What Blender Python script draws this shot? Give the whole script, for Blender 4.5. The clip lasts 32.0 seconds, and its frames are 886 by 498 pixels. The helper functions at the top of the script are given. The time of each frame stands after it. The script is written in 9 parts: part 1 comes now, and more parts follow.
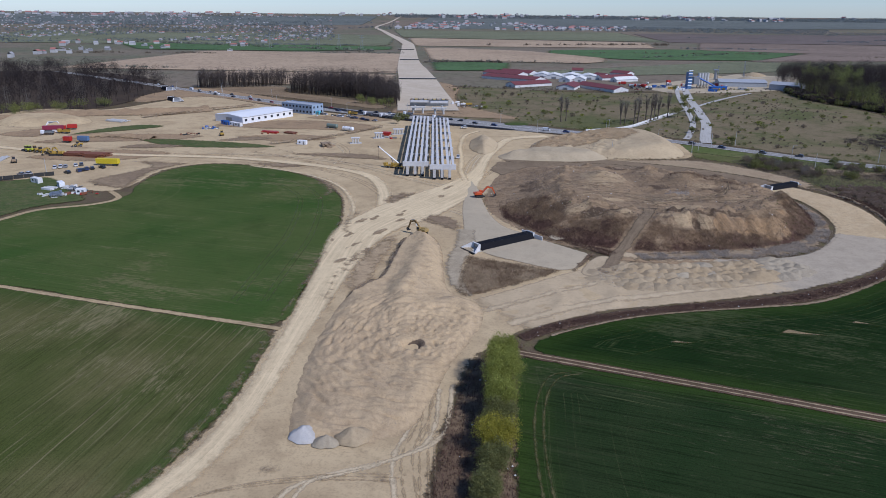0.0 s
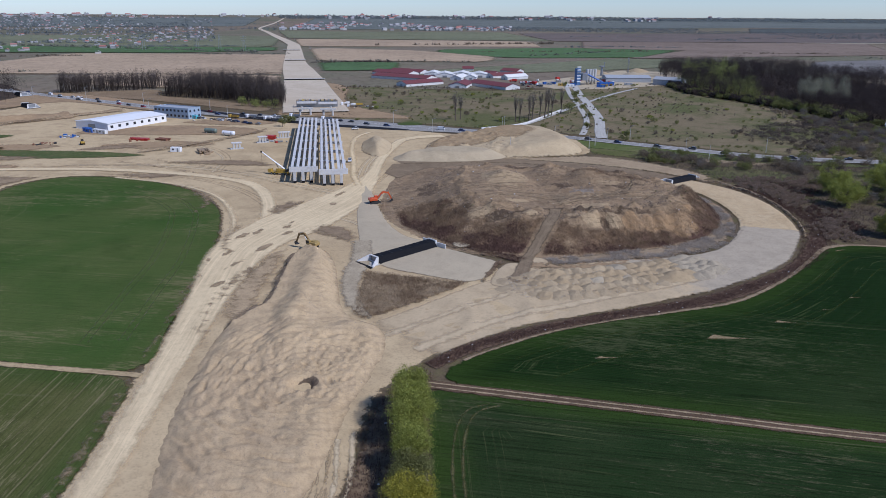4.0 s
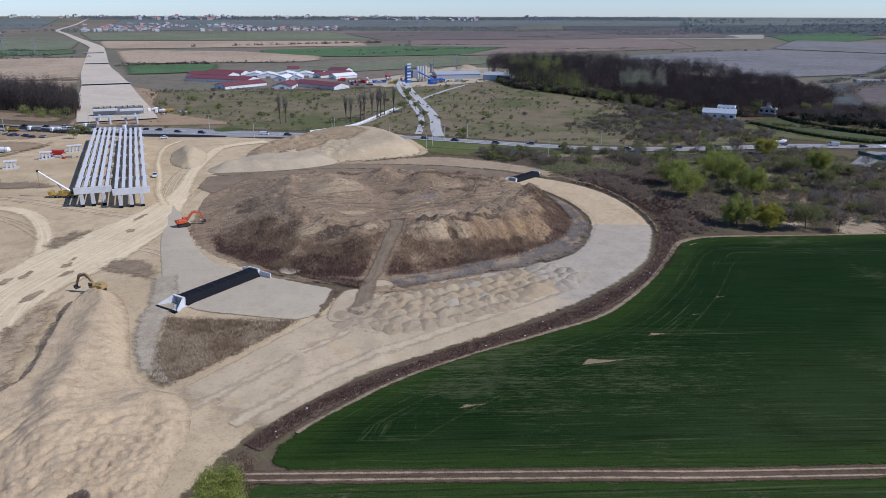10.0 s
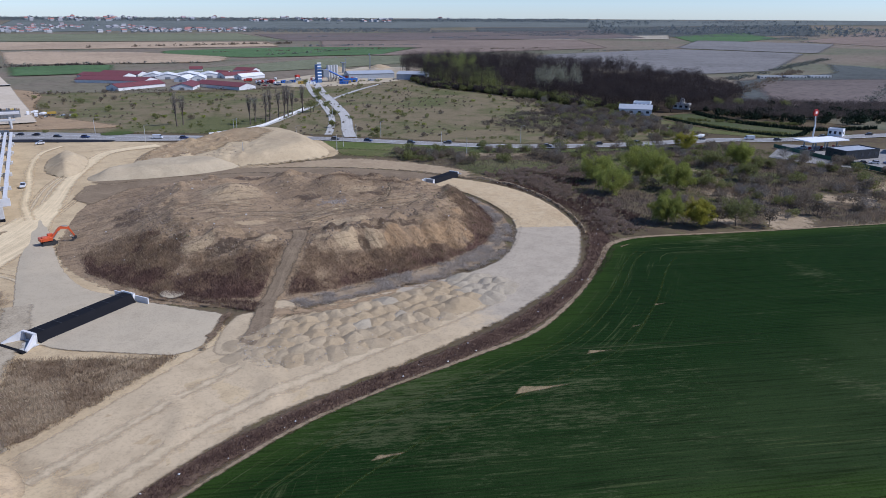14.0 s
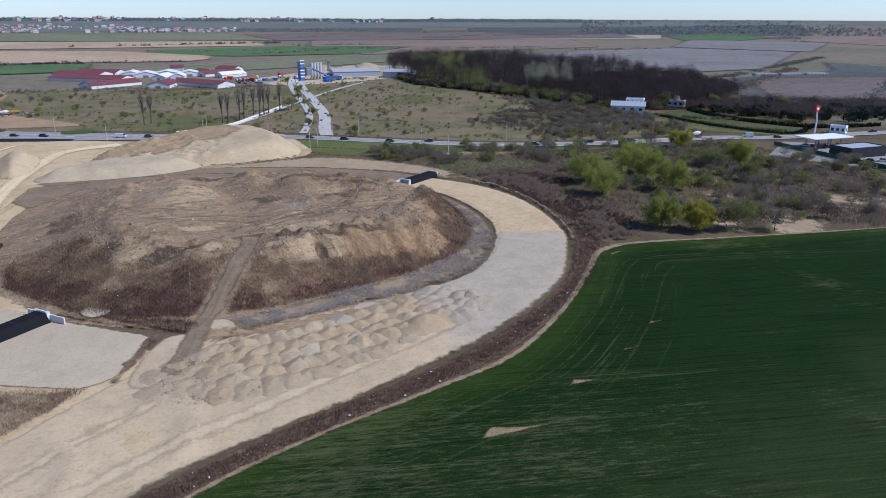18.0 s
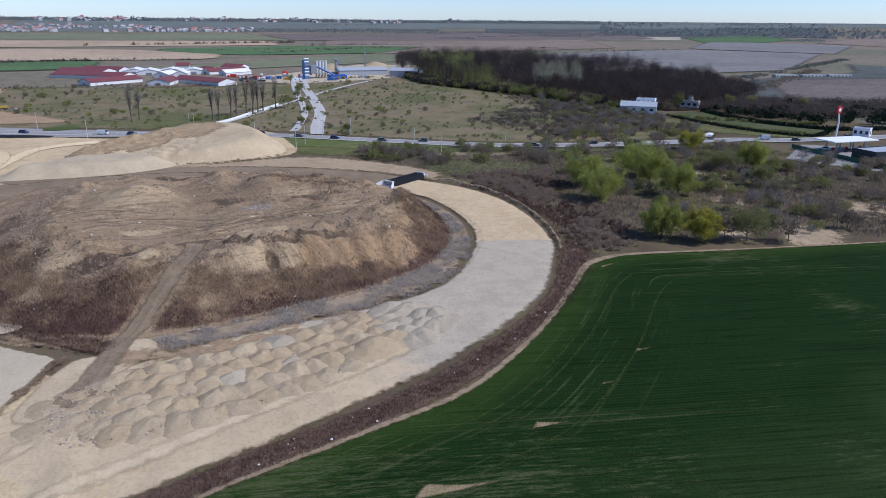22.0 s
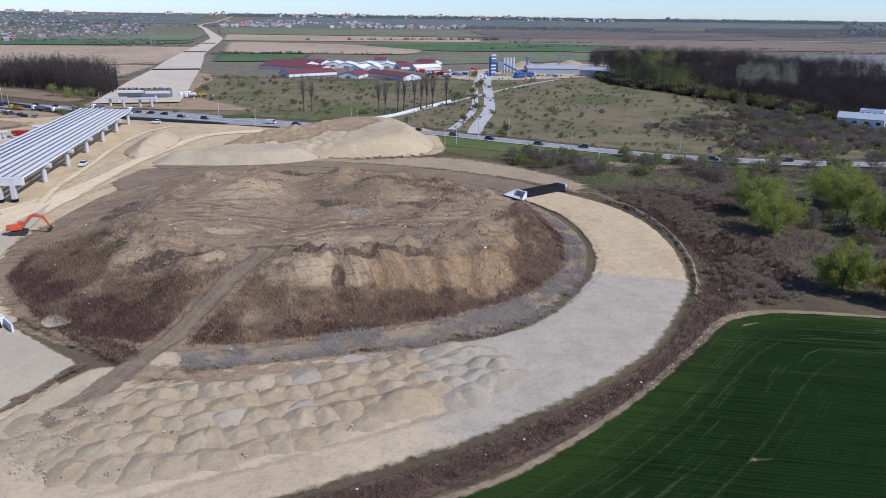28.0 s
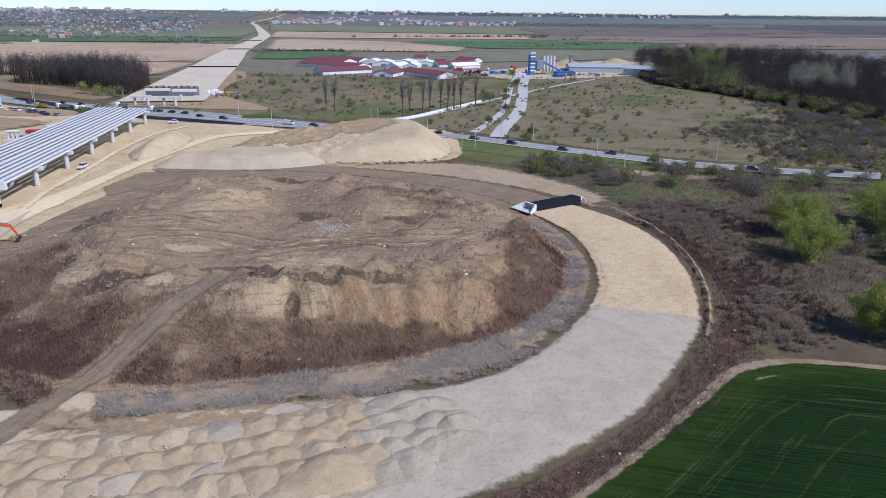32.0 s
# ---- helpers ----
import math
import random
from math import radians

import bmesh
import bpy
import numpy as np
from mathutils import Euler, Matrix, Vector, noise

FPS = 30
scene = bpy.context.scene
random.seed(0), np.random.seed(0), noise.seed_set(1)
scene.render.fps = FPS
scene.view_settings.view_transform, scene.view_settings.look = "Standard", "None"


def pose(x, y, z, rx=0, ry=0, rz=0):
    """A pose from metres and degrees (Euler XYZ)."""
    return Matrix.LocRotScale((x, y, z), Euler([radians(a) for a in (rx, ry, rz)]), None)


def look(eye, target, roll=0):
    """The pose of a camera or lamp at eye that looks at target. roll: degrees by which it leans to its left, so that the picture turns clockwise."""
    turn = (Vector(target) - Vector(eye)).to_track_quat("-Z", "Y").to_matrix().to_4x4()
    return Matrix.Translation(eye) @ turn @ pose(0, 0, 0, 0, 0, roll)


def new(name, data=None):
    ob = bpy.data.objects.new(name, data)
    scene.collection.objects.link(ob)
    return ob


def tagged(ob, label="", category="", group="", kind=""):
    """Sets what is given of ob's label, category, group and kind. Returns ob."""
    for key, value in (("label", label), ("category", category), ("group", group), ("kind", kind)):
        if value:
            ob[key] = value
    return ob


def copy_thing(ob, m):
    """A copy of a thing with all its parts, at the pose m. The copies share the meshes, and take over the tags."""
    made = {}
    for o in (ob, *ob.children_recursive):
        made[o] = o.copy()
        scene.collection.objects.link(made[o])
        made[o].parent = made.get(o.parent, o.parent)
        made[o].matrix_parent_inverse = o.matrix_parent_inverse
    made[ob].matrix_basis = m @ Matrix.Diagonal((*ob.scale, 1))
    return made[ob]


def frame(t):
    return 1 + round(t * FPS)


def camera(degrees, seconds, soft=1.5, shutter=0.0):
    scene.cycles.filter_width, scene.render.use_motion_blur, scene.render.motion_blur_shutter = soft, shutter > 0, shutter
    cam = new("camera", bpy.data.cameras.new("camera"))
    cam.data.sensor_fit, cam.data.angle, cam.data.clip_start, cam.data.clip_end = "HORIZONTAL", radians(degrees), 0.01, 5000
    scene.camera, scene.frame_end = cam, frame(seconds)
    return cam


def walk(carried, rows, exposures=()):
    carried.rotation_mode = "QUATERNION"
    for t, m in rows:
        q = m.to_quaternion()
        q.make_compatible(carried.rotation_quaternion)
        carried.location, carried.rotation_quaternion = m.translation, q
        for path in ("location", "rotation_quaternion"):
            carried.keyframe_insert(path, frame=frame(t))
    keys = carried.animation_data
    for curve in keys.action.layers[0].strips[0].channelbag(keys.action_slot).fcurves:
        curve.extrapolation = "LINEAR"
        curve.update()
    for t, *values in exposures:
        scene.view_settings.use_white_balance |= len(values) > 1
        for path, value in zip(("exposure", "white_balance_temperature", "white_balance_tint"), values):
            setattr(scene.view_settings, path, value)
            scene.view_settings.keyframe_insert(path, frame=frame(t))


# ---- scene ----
# camera and its flight
cam = camera(64.4, 32.0, soft=0.9)
PATH = [
    (0, pose(0.65, 0.21, 81.16, 71.27, 0, 0.13) @ pose(0, 0, 0, 0, 0, 0.48)),
    (0.5, pose(1.06, 3.49, 80.55, 71.24, 0, 0.14) @ pose(0, 0, 0, 0, 0, 0.44)),
    (1, pose(1.35, 6.71, 79.95, 71.24, 0, -1.13) @ pose(0, 0, 0, 0, 0, 0.42)),
    (1.5, pose(1.49, 9.82, 79.36, 71.27, 0, -2.50) @ pose(0, 0, 0, 0, 0, 0.40)),
    (2, pose(1.54, 12.82, 78.77, 71.31, 0, -3.75) @ pose(0, 0, 0, 0, 0, 0.39)),
    (2.5, pose(1.58, 15.70, 78.20, 71.35, 0, -5.00) @ pose(0, 0, 0, 0, 0, 0.39)),
    (3, pose(1.69, 18.54, 77.66, 71.41, 0, -6.28) @ pose(0, 0, 0, 0, 0, 0.40)),
    (3.5, pose(1.90, 21.45, 77.16, 71.43, 0, -7.46) @ pose(0, 0, 0, 0, 0, 0.40)),
    (5.5, pose(3.81, 32.37, 75.72, 71.47, 0, -11.64) @ pose(0, 0, 0, 0, 0, 0.32)),
    (6, pose(4.52, 35.09, 75.36, 71.48, 0, -12.66) @ pose(0, 0, 0, 0, 0, 0.30)),
    (6.5, pose(5.33, 37.94, 75.03, 71.45, 0, -13.61) @ pose(0, 0, 0, 0, 0, 0.26)),
    (7, pose(6.17, 40.79, 74.68, 71.42, 0, -14.58) @ pose(0, 0, 0, 0, 0, 0.22)),
    (7.5, pose(7.02, 43.63, 74.29, 71.42, 0, -15.57) @ pose(0, 0, 0, 0, 0, 0.20)),
    (8, pose(7.95, 46.42, 73.85, 71.43, 0, -16.62) @ pose(0, 0, 0, 0, 0, 0.18)),
    (8.5, pose(8.97, 49.14, 73.38, 71.46, 0, -17.67) @ pose(0, 0, 0, 0, 0, 0.16)),
    (9, pose(10.05, 51.77, 72.88, 71.51, 0, -18.75) @ pose(0, 0, 0, 0, 0, 0.13)),
    (9.5, pose(11.25, 54.42, 72.40, 71.52, 0, -20.12) @ pose(0, 0, 0, 0, 0, 0.12)),
    (10, pose(12.49, 56.97, 71.89, 71.53, 0, -21.91) @ pose(0, 0, 0, 0, 0, 0.14)),
    (10.5, pose(13.68, 59.52, 71.34, 71.57, 0, -23.81) @ pose(0, 0, 0, 0, 0, 0.13)),
    (11, pose(14.87, 62.07, 70.73, 71.60, 0, -25.23) @ pose(0, 0, 0, 0, 0, 0.15)),
    (11.5, pose(16.16, 64.62, 70.07, 71.63, 0, -26.72) @ pose(0, 0, 0, 0, 0, 0.19)),
    (12, pose(17.54, 67.16, 69.37, 71.64, 0, -27.94) @ pose(0, 0, 0, 0, 0, 0.23)),
    (12.5, pose(19.01, 69.71, 68.66, 71.66, 0, -28.58) @ pose(0, 0, 0, 0, 0, 0.26)),
    (13, pose(20.56, 72.27, 67.95, 71.67, 0, -28.65) @ pose(0, 0, 0, 0, 0, 0.28)),
    (13.5, pose(22.22, 74.77, 67.24, 71.72, 0, -28.63) @ pose(0, 0, 0, 0, 0, 0.28)),
    (15.5, pose(29.61, 83.77, 64.70, 71.72, 0, -28.75) @ pose(0, 0, 0, 0, 0, 0.25)),
    (16, pose(31.59, 85.84, 64.02, 71.72, 0, -28.84) @ pose(0, 0, 0, 0, 0, 0.24)),
    (16.5, pose(33.63, 87.79, 63.36, 71.77, 0, -28.95) @ pose(0, 0, 0, 0, 0, 0.21)),
    (17, pose(35.77, 89.68, 62.69, 71.81, 0, -29.07) @ pose(0, 0, 0, 0, 0, 0.20)),
    (17.5, pose(37.99, 91.53, 62.01, 71.82, 0, -29.19) @ pose(0, 0, 0, 0, 0, 0.20)),
    (18, pose(40.26, 93.38, 61.37, 71.82, 0, -29.14) @ pose(0, 0, 0, 0, 0, 0.21)),
    (18.5, pose(42.59, 95.19, 60.77, 71.83, 0, -29.06) @ pose(0, 0, 0, 0, 0, 0.21)),
    (19, pose(45.00, 96.85, 60.21, 71.84, 0, -28.91) @ pose(0, 0, 0, 0, 0, 0.24)),
    (19.5, pose(47.42, 98.26, 59.67, 71.89, 0, -28.82) @ pose(0, 0, 0, 0, 0, 0.24)),
    (20, pose(49.85, 99.57, 59.15, 71.92, 0, -28.73) @ pose(0, 0, 0, 0, 0, 0.26)),
    (20.5, pose(52.32, 100.86, 58.64, 71.94, 0, -28.62) @ pose(0, 0, 0, 0, 0, 0.30)),
    (21, pose(54.83, 102.16, 58.14, 71.96, 0, -28.52) @ pose(0, 0, 0, 0, 0, 0.36)),
    (21.5, pose(57.34, 103.51, 57.66, 71.96, 0, -28.29) @ pose(0, 0, 0, 0, 0, 0.41)),
    (22, pose(59.82, 104.90, 57.21, 71.96, 0, -27.68) @ pose(0, 0, 0, 0, 0, 0.45)),
    (22.5, pose(62.31, 106.31, 56.79, 71.96, 0, -26.72) @ pose(0, 0, 0, 0, 0, 0.50)),
    (23, pose(64.86, 107.72, 56.38, 71.93, 0, -25.44) @ pose(0, 0, 0, 0, 0, 0.55)),
    (23.5, pose(67.29, 109.13, 55.94, 71.92, 0, -24.18) @ pose(0, 0, 0, 0, 0, 0.57)),
    (24, pose(69.81, 110.48, 55.57, 71.91, 0, -22.76) @ pose(0, 0, 0, 0, 0, 0.58)),
    (24.5, pose(72.39, 111.73, 55.31, 71.89, 0, -21.39) @ pose(0, 0, 0, 0, 0, 0.61)),
    (25, pose(75.00, 112.93, 55.15, 71.86, 0, -20.08) @ pose(0, 0, 0, 0, 0, 0.65)),
    (25.5, pose(77.60, 114.18, 55.09, 71.83, 0, -18.60) @ pose(0, 0, 0, 0, 0, 0.70)),
    (26, pose(80.15, 115.52, 55.07, 71.81, 0, -16.69) @ pose(0, 0, 0, 0, 0, 0.75)),
    (26.5, pose(82.63, 116.91, 55.03, 71.78, 0, -14.48) @ pose(0, 0, 0, 0, 0, 0.79)),
    (28.5, pose(92.37, 123.63, 55.03, 71.68, 0, -10.81) @ pose(0, 0, 0, 0, 0, 0.66)),
    (29, pose(94.61, 125.55, 55.09, 71.66, 0, -10.49) @ pose(0, 0, 0, 0, 0, 0.61)),
    (29.5, pose(96.80, 127.48, 55.12, 71.62, 0, -10.05) @ pose(0, 0, 0, 0, 0, 0.59)),
    (30, pose(98.94, 129.43, 55.14, 71.56, 0, -9.51) @ pose(0, 0, 0, 0, 0, 0.58)),
    (30.5, pose(101.07, 131.41, 55.15, 71.50, 0, -8.88) @ pose(0, 0, 0, 0, 0, 0.58)),
    (31, pose(103.16, 133.37, 55.16, 71.46, 0, -8.31) @ pose(0, 0, 0, 0, 0, 0.59)),
    (31.5, pose(105.22, 135.33, 55.15, 71.43, 0, -7.74) @ pose(0, 0, 0, 0, 0, 0.59)),
    (32, pose(107.25, 137.27, 55.15, 71.42, 0, -7.02) @ pose(0, 0, 0, 0, 0, 0.59)),

]
walk(cam, PATH, [(0, -0.18, 5790, 16), (8, -0.02, 5790, 16), (14, 0.1, 5790, 16), (21, 0.19, 5790, 16), (26, 0.19, 5790, 16), (32, 0.29, 5790, 16)])

# world and sun
world = bpy.data.worlds.new("sky")
scene.world = world
world.use_nodes = True
wt = world.node_tree
sky = wt.nodes.new("ShaderNodeTexSky")
sky.sky_type, sky.sun_disc = "NISHITA", False
SUN_AZ, SUN_EL = radians(128), radians(46)   # azimuth from +y towards +x
sky.sun_elevation, sky.sun_rotation = SUN_EL, SUN_AZ
sky.air_density, sky.dust_density, sky.ozone_density, sky.altitude = 1.0, 0.7, 3.0, 1500
tint = wt.nodes.new("ShaderNodeMix")
tint.data_type, tint.blend_type = "RGBA", "MULTIPLY"
tint.inputs["Factor"].default_value, tint.inputs["B"].default_value = 1.0, (0.84, 0.94, 1.10, 1.0)   # clear spring air
wt.links.new(sky.outputs[0], tint.inputs["A"])
wt.links.new(tint.outputs["Result"], wt.nodes["Background"].inputs[0])
wt.nodes["Background"].inputs[1].default_value = 0.114
sun = new("sun", bpy.data.lights.new("sun", "SUN"))
sun.data.energy, sun.data.angle, sun.data.color = 3.74, radians(0.6), (1.0, 0.975, 0.94)
SUN_DIR = Vector((math.sin(SUN_AZ) * math.cos(SUN_EL), math.cos(SUN_AZ) * math.cos(SUN_EL), math.sin(SUN_EL)))
sun.matrix_world = look(SUN_DIR * 300, (0, 0, 0))
scene.view_settings.exposure = 0.0


# ---------- material helpers ----------
class Graph:
    """Short names for building a node material."""

    def __init__(self, name):
        self.mat = bpy.data.materials.new(name)
        self.mat.use_nodes = True
        self.t = self.mat.node_tree
        self.bsdf = self.t.nodes["Principled BSDF"]
        self.out = self.t.nodes["Material Output"]

    def add(self, kind, **sets):
        n = self.t.nodes.new(kind)
        for k, v in sets.items():
            setattr(n, k, v)
        return n

    def link(self, a, b):
        self.t.links.new(a, b)

    def put(self, value, socket):
        if hasattr(value, "links"):
            self.link(value, socket)
        else:
            socket.default_value = value

    def pos(self):
        return self.add("ShaderNodeNewGeometry").outputs["Position"]

    def uv(self):
        return self.add("ShaderNodeTexCoord").outputs["UV"]

    def attr(self, name):
        return self.add("ShaderNodeAttribute", attribute_name=name).outputs["Fac"]

    def scaled(self, vec, sc, turn=0.0):
        m = self.add("ShaderNodeMapping")
        self.link(vec, m.inputs[0])
        m.inputs["Scale"].default_value = sc
        m.inputs["Rotation"].default_value = (0, 0, turn)
        return m.outputs[0]

    def noise(self, vec, scale, detail=4.0, rough=0.55, warp=0.0):
        n = self.add("ShaderNodeTexNoise")
        self.link(vec, n.inputs["Vector"])
        n.inputs["Scale"].default_value, n.inputs["Detail"].default_value = scale, detail
        n.inputs["Roughness"].default_value, n.inputs["Distortion"].default_value = rough, warp
        return n.outputs["Fac"]

    def math(self, op, a, b=0.0):
        n = self.add("ShaderNodeMath", operation=op)
        self.put(a, n.inputs[0])
        self.put(b, n.inputs[1])
        return n.outputs[0]

    def ramp(self, fac, lo, hi, a=0.0, b=1.0):
        n = self.add("ShaderNodeMapRange", interpolation_type="SMOOTHSTEP")
        self.put(fac, n.inputs[0])
        for i, v in enumerate((lo, hi, a, b)):
            n.inputs[i + 1].default_value = v
        return n.outputs[0]

    def mix(self, fac, a, b, how="MIX"):
        n = self.add("ShaderNodeMix", data_type="RGBA", blend_type=how)
        self.put(fac, n.inputs["Factor"])
        for v, s in ((a, n.inputs["A"]), (b, n.inputs["B"])):
            self.put(v if hasattr(v, "links") else (*v, 1.0), s)
        return n.outputs["Result"]

    def bump(self, height, strength=0.4, dist=0.1):
        n = self.add("ShaderNodeBump")
        self.link(height, n.inputs["Height"])
        n.inputs["Strength"].default_value, n.inputs["Distance"].default_value = strength, dist
        self.link(n.outputs[0], self.bsdf.inputs["Normal"])

    def done(self, colour, rough=0.9, metal=0.0, spec=0.3):
        self.put(colour if hasattr(colour, "links") else (*colour, 1.0), self.bsdf.inputs["Base Color"])
        self.put(rough, self.bsdf.inputs["Roughness"])
        self.bsdf.inputs["Metallic"].default_value = metal
        self.bsdf.inputs["Specular IOR Level"].default_value = spec
        return self.mat

    def fade(self, alpha):
        """Lets the sheet below show where alpha falls to 0, for ragged edges."""
        tr = self.add("ShaderNodeBsdfTransparent")
        m = self.add("ShaderNodeMixShader")
        self.put(alpha, m.inputs[0])
        self.link(tr.outputs[0], m.inputs[1])
        self.link(self.bsdf.outputs[0], m.inputs[2])
        self.link(m.outputs[0], self.out.inputs[0])


def soil(name, c1, c2, c3, big=0.03, mid=0.25, fine=2.5, edge=1.5, rag=3.0, bump=0.5, bdist=0.15, streak=0.0, lo=0.42, hi=0.62, tracks=0.0, grain=1.0, other=None):
    """Earth, sand, gravel or turf in three tones at three scales; ragged at the sheet's edge."""
    if c1[0] > 1.25 * c1[2] and not name.startswith("far_"):
        # warm loess tint shared by all bare earth here
        c1, c2, c3 = (tuple(v * k for v, k in zip(c, (1.035, 0.993, 0.865))) for c in (c1, c2, c3))
    g = Graph(name)
    p = g.pos()
    nb, nm = g.noise(p, big, 5, 0.6, 0.4), g.noise(p, mid, 6, 0.65)
    nf = g.noise(p, fine, 5, 0.7)
    col = g.mix(g.ramp(nb, lo, hi), c1, c2)
    col = g.mix(g.math("MULTIPLY", g.ramp(nm, 0.45, 0.7), 0.75), col, c3)
    if other:
        # gives way to a second soil where the sheet's "second" value rises
        two = g.mix(g.ramp(nm, 0.4, 0.65), other, tuple(0.88 * v for v in other))
        col = g.mix(g.ramp(g.math("ADD", g.attr("second"), g.math("MULTIPLY", g.math("SUBTRACT", nm, 0.5), 1.6)), 0.25, 0.75), col, two)
    if streak:
        u = g.scaled(g.uv(), (0.02, 0.9, 1))
        ns = g.noise(u, 1.0, 6, 0.65)
        col = g.mix(g.math("MULTIPLY", g.ramp(ns, 0.4, 0.68), streak), col, tuple(min(1, 1.28 * v) for v in c1))
        ns2 = g.noise(g.scaled(g.uv(), (0.05, 1.7, 1)), 1.0, 4, 0.6)
        col = g.mix(g.math("MULTIPLY", g.ramp(ns2, 0.52, 0.72), streak * 0.7), col, tuple(0.62 * v for v in c2))
    if tracks:
        # wheel marks: thin bent bands
        for sc, tn in ((0.11, 0.35), (0.07, 1.2)):
            w = g.noise(g.scaled(p, (sc * 2.2, sc * 0.16, 1), tn), 3.0, 3, 0.5, 0.6)
            band = g.math("SUBTRACT", 1.0, g.ramp(g.math("ABSOLUTE", g.math("SUBTRACT", w, 0.5)), 0.0, 0.035))
            col = g.mix(g.math("MULTIPLY", band, tracks), col, tuple(0.72 * v for v in c3))
    tone = g.math("MULTIPLY", g.ramp(nf, 0.25, 0.75, 1 - 0.38 * grain, 1 + 0.32 * grain), g.ramp(g.noise(p, fine * 0.28, 4, 0.75), 0.25, 0.75, 1 - 0.18 * grain, 1 + 0.18 * grain))
    col = g.mix(1.0, col, g.mix(tone, (0, 0, 0), (1, 1, 1)), "MULTIPLY")
    g.bump(g.math("ADD", nf, g.math("MULTIPLY", nm, 2.5)), bump, bdist)
    if edge:
        e = g.math("ADD", g.attr("edge"), g.math("MULTIPLY", g.math("SUBTRACT", g.noise(p, 0.35, 6, 0.7), 0.5), rag * 2))
        if other:
            e = g.math("MINIMUM", e, g.math("ADD", g.attr("begin"), g.math("MULTIPLY", g.math("SUBTRACT", nm, 0.5), 3.0)))
        g.fade(g.ramp(e, 0.0, edge))
    return g.done(col, 0.97, spec=0.05)


def crop(name, c1, c2, turn, pale=0.5, tram=18.0, rowgap=0.8, fine_k=0.38, head=None, straw=(0.15, 0.145, 0.06), thin=0.0, sweep=0.5, south=None):
    """Young winter wheat: drilled rows, wheel lines, thin and dense patches."""
    g = Graph(name)
    p = g.pos()
    q = g.scaled(p, (1, 1, 1), turn)
    nb = g.noise(p, 0.012, 4, 0.6, 0.5)
    along = g.noise(g.scaled(q, (0.012, 0.22, 1)), 1.0, 6, 0.7)
    lie = nb
    if south:
        # colour runs from c2 in the south to c1 in the north
        s1 = g.add("ShaderNodeSeparateXYZ")
        g.link(p, s1.inputs[0])
        lie = g.math("ADD", g.ramp(s1.outputs[1], south[0], south[1], 0.75, 0.1), g.math("MULTIPLY", g.math("SUBTRACT", nb, 0.5), 0.8))
    col = g.mix(g.ramp(lie, 0.35, 0.65), c1, c2)
    col = g.mix(g.math("MULTIPLY", g.ramp(g.noise(p, 0.05, 6, 0.7), 0.5, 0.75), 0.5), col, tuple(v * 0.6 for v in c1))
    if head:
        # denser, yellower stand along the headland
        near = g.math("SUBTRACT", 1.0, g.ramp(g.math("ADD", g.attr("edge"), g.math("MULTIPLY", g.math("SUBTRACT", g.noise(p, 0.06, 5, 0.7), 0.5), 9.0)), 0.0, 9.0))
        col = g.mix(g.math("MULTIPLY", near, 0.7), col, head)
        # wheel sweeps running round the headland
        s0 = g.add("ShaderNodeSeparateXYZ")
        g.link(p, s0.inputs[0])
        c0 = g.add("ShaderNodeCombineXYZ")
        g.link(g.math("MULTIPLY", g.attr("edge"), 1.1), c0.inputs[0])
        g.link(g.math("MULTIPLY", s0.outputs[0], 0.035), c0.inputs[1])
        wheel = g.math("MULTIPLY", g.ramp(g.noise(c0.outputs[0], 1.0, 5, 0.7), 0.56, 0.68), g.math("SUBTRACT", 1.0, g.ramp(g.attr("edge"), 10.0, 30.0)))
        col = g.mix(g.math("MULTIPLY", wheel, sweep), col, tuple(0.5 * a + 0.5 * b for a, b in zip(straw, head)))
    # thin stands: patches of short flecks along the drill rows, and long streaks
    patch = g.noise(p, 0.018, 4, 0.6, 0.6)
    fleck = g.noise(g.scaled(q, (0.28, 1.7, 1)), 1.0, 7, 0.82)
    bare = g.math("ADD", fleck, g.math("MULTIPLY", g.math("SUBTRACT", patch, 0.5), 0.9))
    bare = g.math("ADD", bare, g.math("MULTIPLY", g.math("SUBTRACT", along, 0.5), 0.4))
    col = g.mix(g.math("MULTIPLY", g.ramp(bare, 0.62 - thin, 0.78 - thin), min(1.0, pale + 0.15)), col, straw)
    col = g.mix(g.math("MULTIPLY", g.ramp(along, 0.54, 0.8), pale * 0.55), col, straw)
    s = g.add("ShaderNodeSeparateXYZ")
    g.link(q, s.inputs[0])
    rows = g.math("SINE", g.math("MULTIPLY", s.outputs[1], 6.283 / rowgap))
    col = g.mix(g.ramp(rows, -0.2, 1.0, 0.0, 0.14), col, (0.05, 0.055, 0.025))
    fr = g.math("FRACT", g.math("DIVIDE", g.math("ADD", s.outputs[1], g.math("MULTIPLY", nb, 3.0)), tram))
    d = g.math("ABSOLUTE", g.math("SUBTRACT", g.math("ABSOLUTE", g.math("SUBTRACT", fr, 0.5)), 0.9 / tram))
    line = g.math("SUBTRACT", 1.0, g.ramp(d, 0.0, 0.32 / tram))
    line = g.math("MULTIPLY", line, g.ramp(g.noise(g.scaled(q, (0.03, 0.3, 1)), 1.0, 4, 0.6), 0.4, 0.7, 0.0, pale))
    col = g.mix(line, col, straw)
    fine = g.noise(g.scaled(q, (0.05, 1.5, 1)), 1.0, 6, 0.75)
    col = g.mix(1.0, col, g.mix(g.ramp(fine, 0.3, 0.7, 1 - fine_k, 1 + fine_k), (0, 0, 0), (1, 1, 1)), "MULTIPLY")
    nf = g.noise(p, 3.0, 4, 0.7)
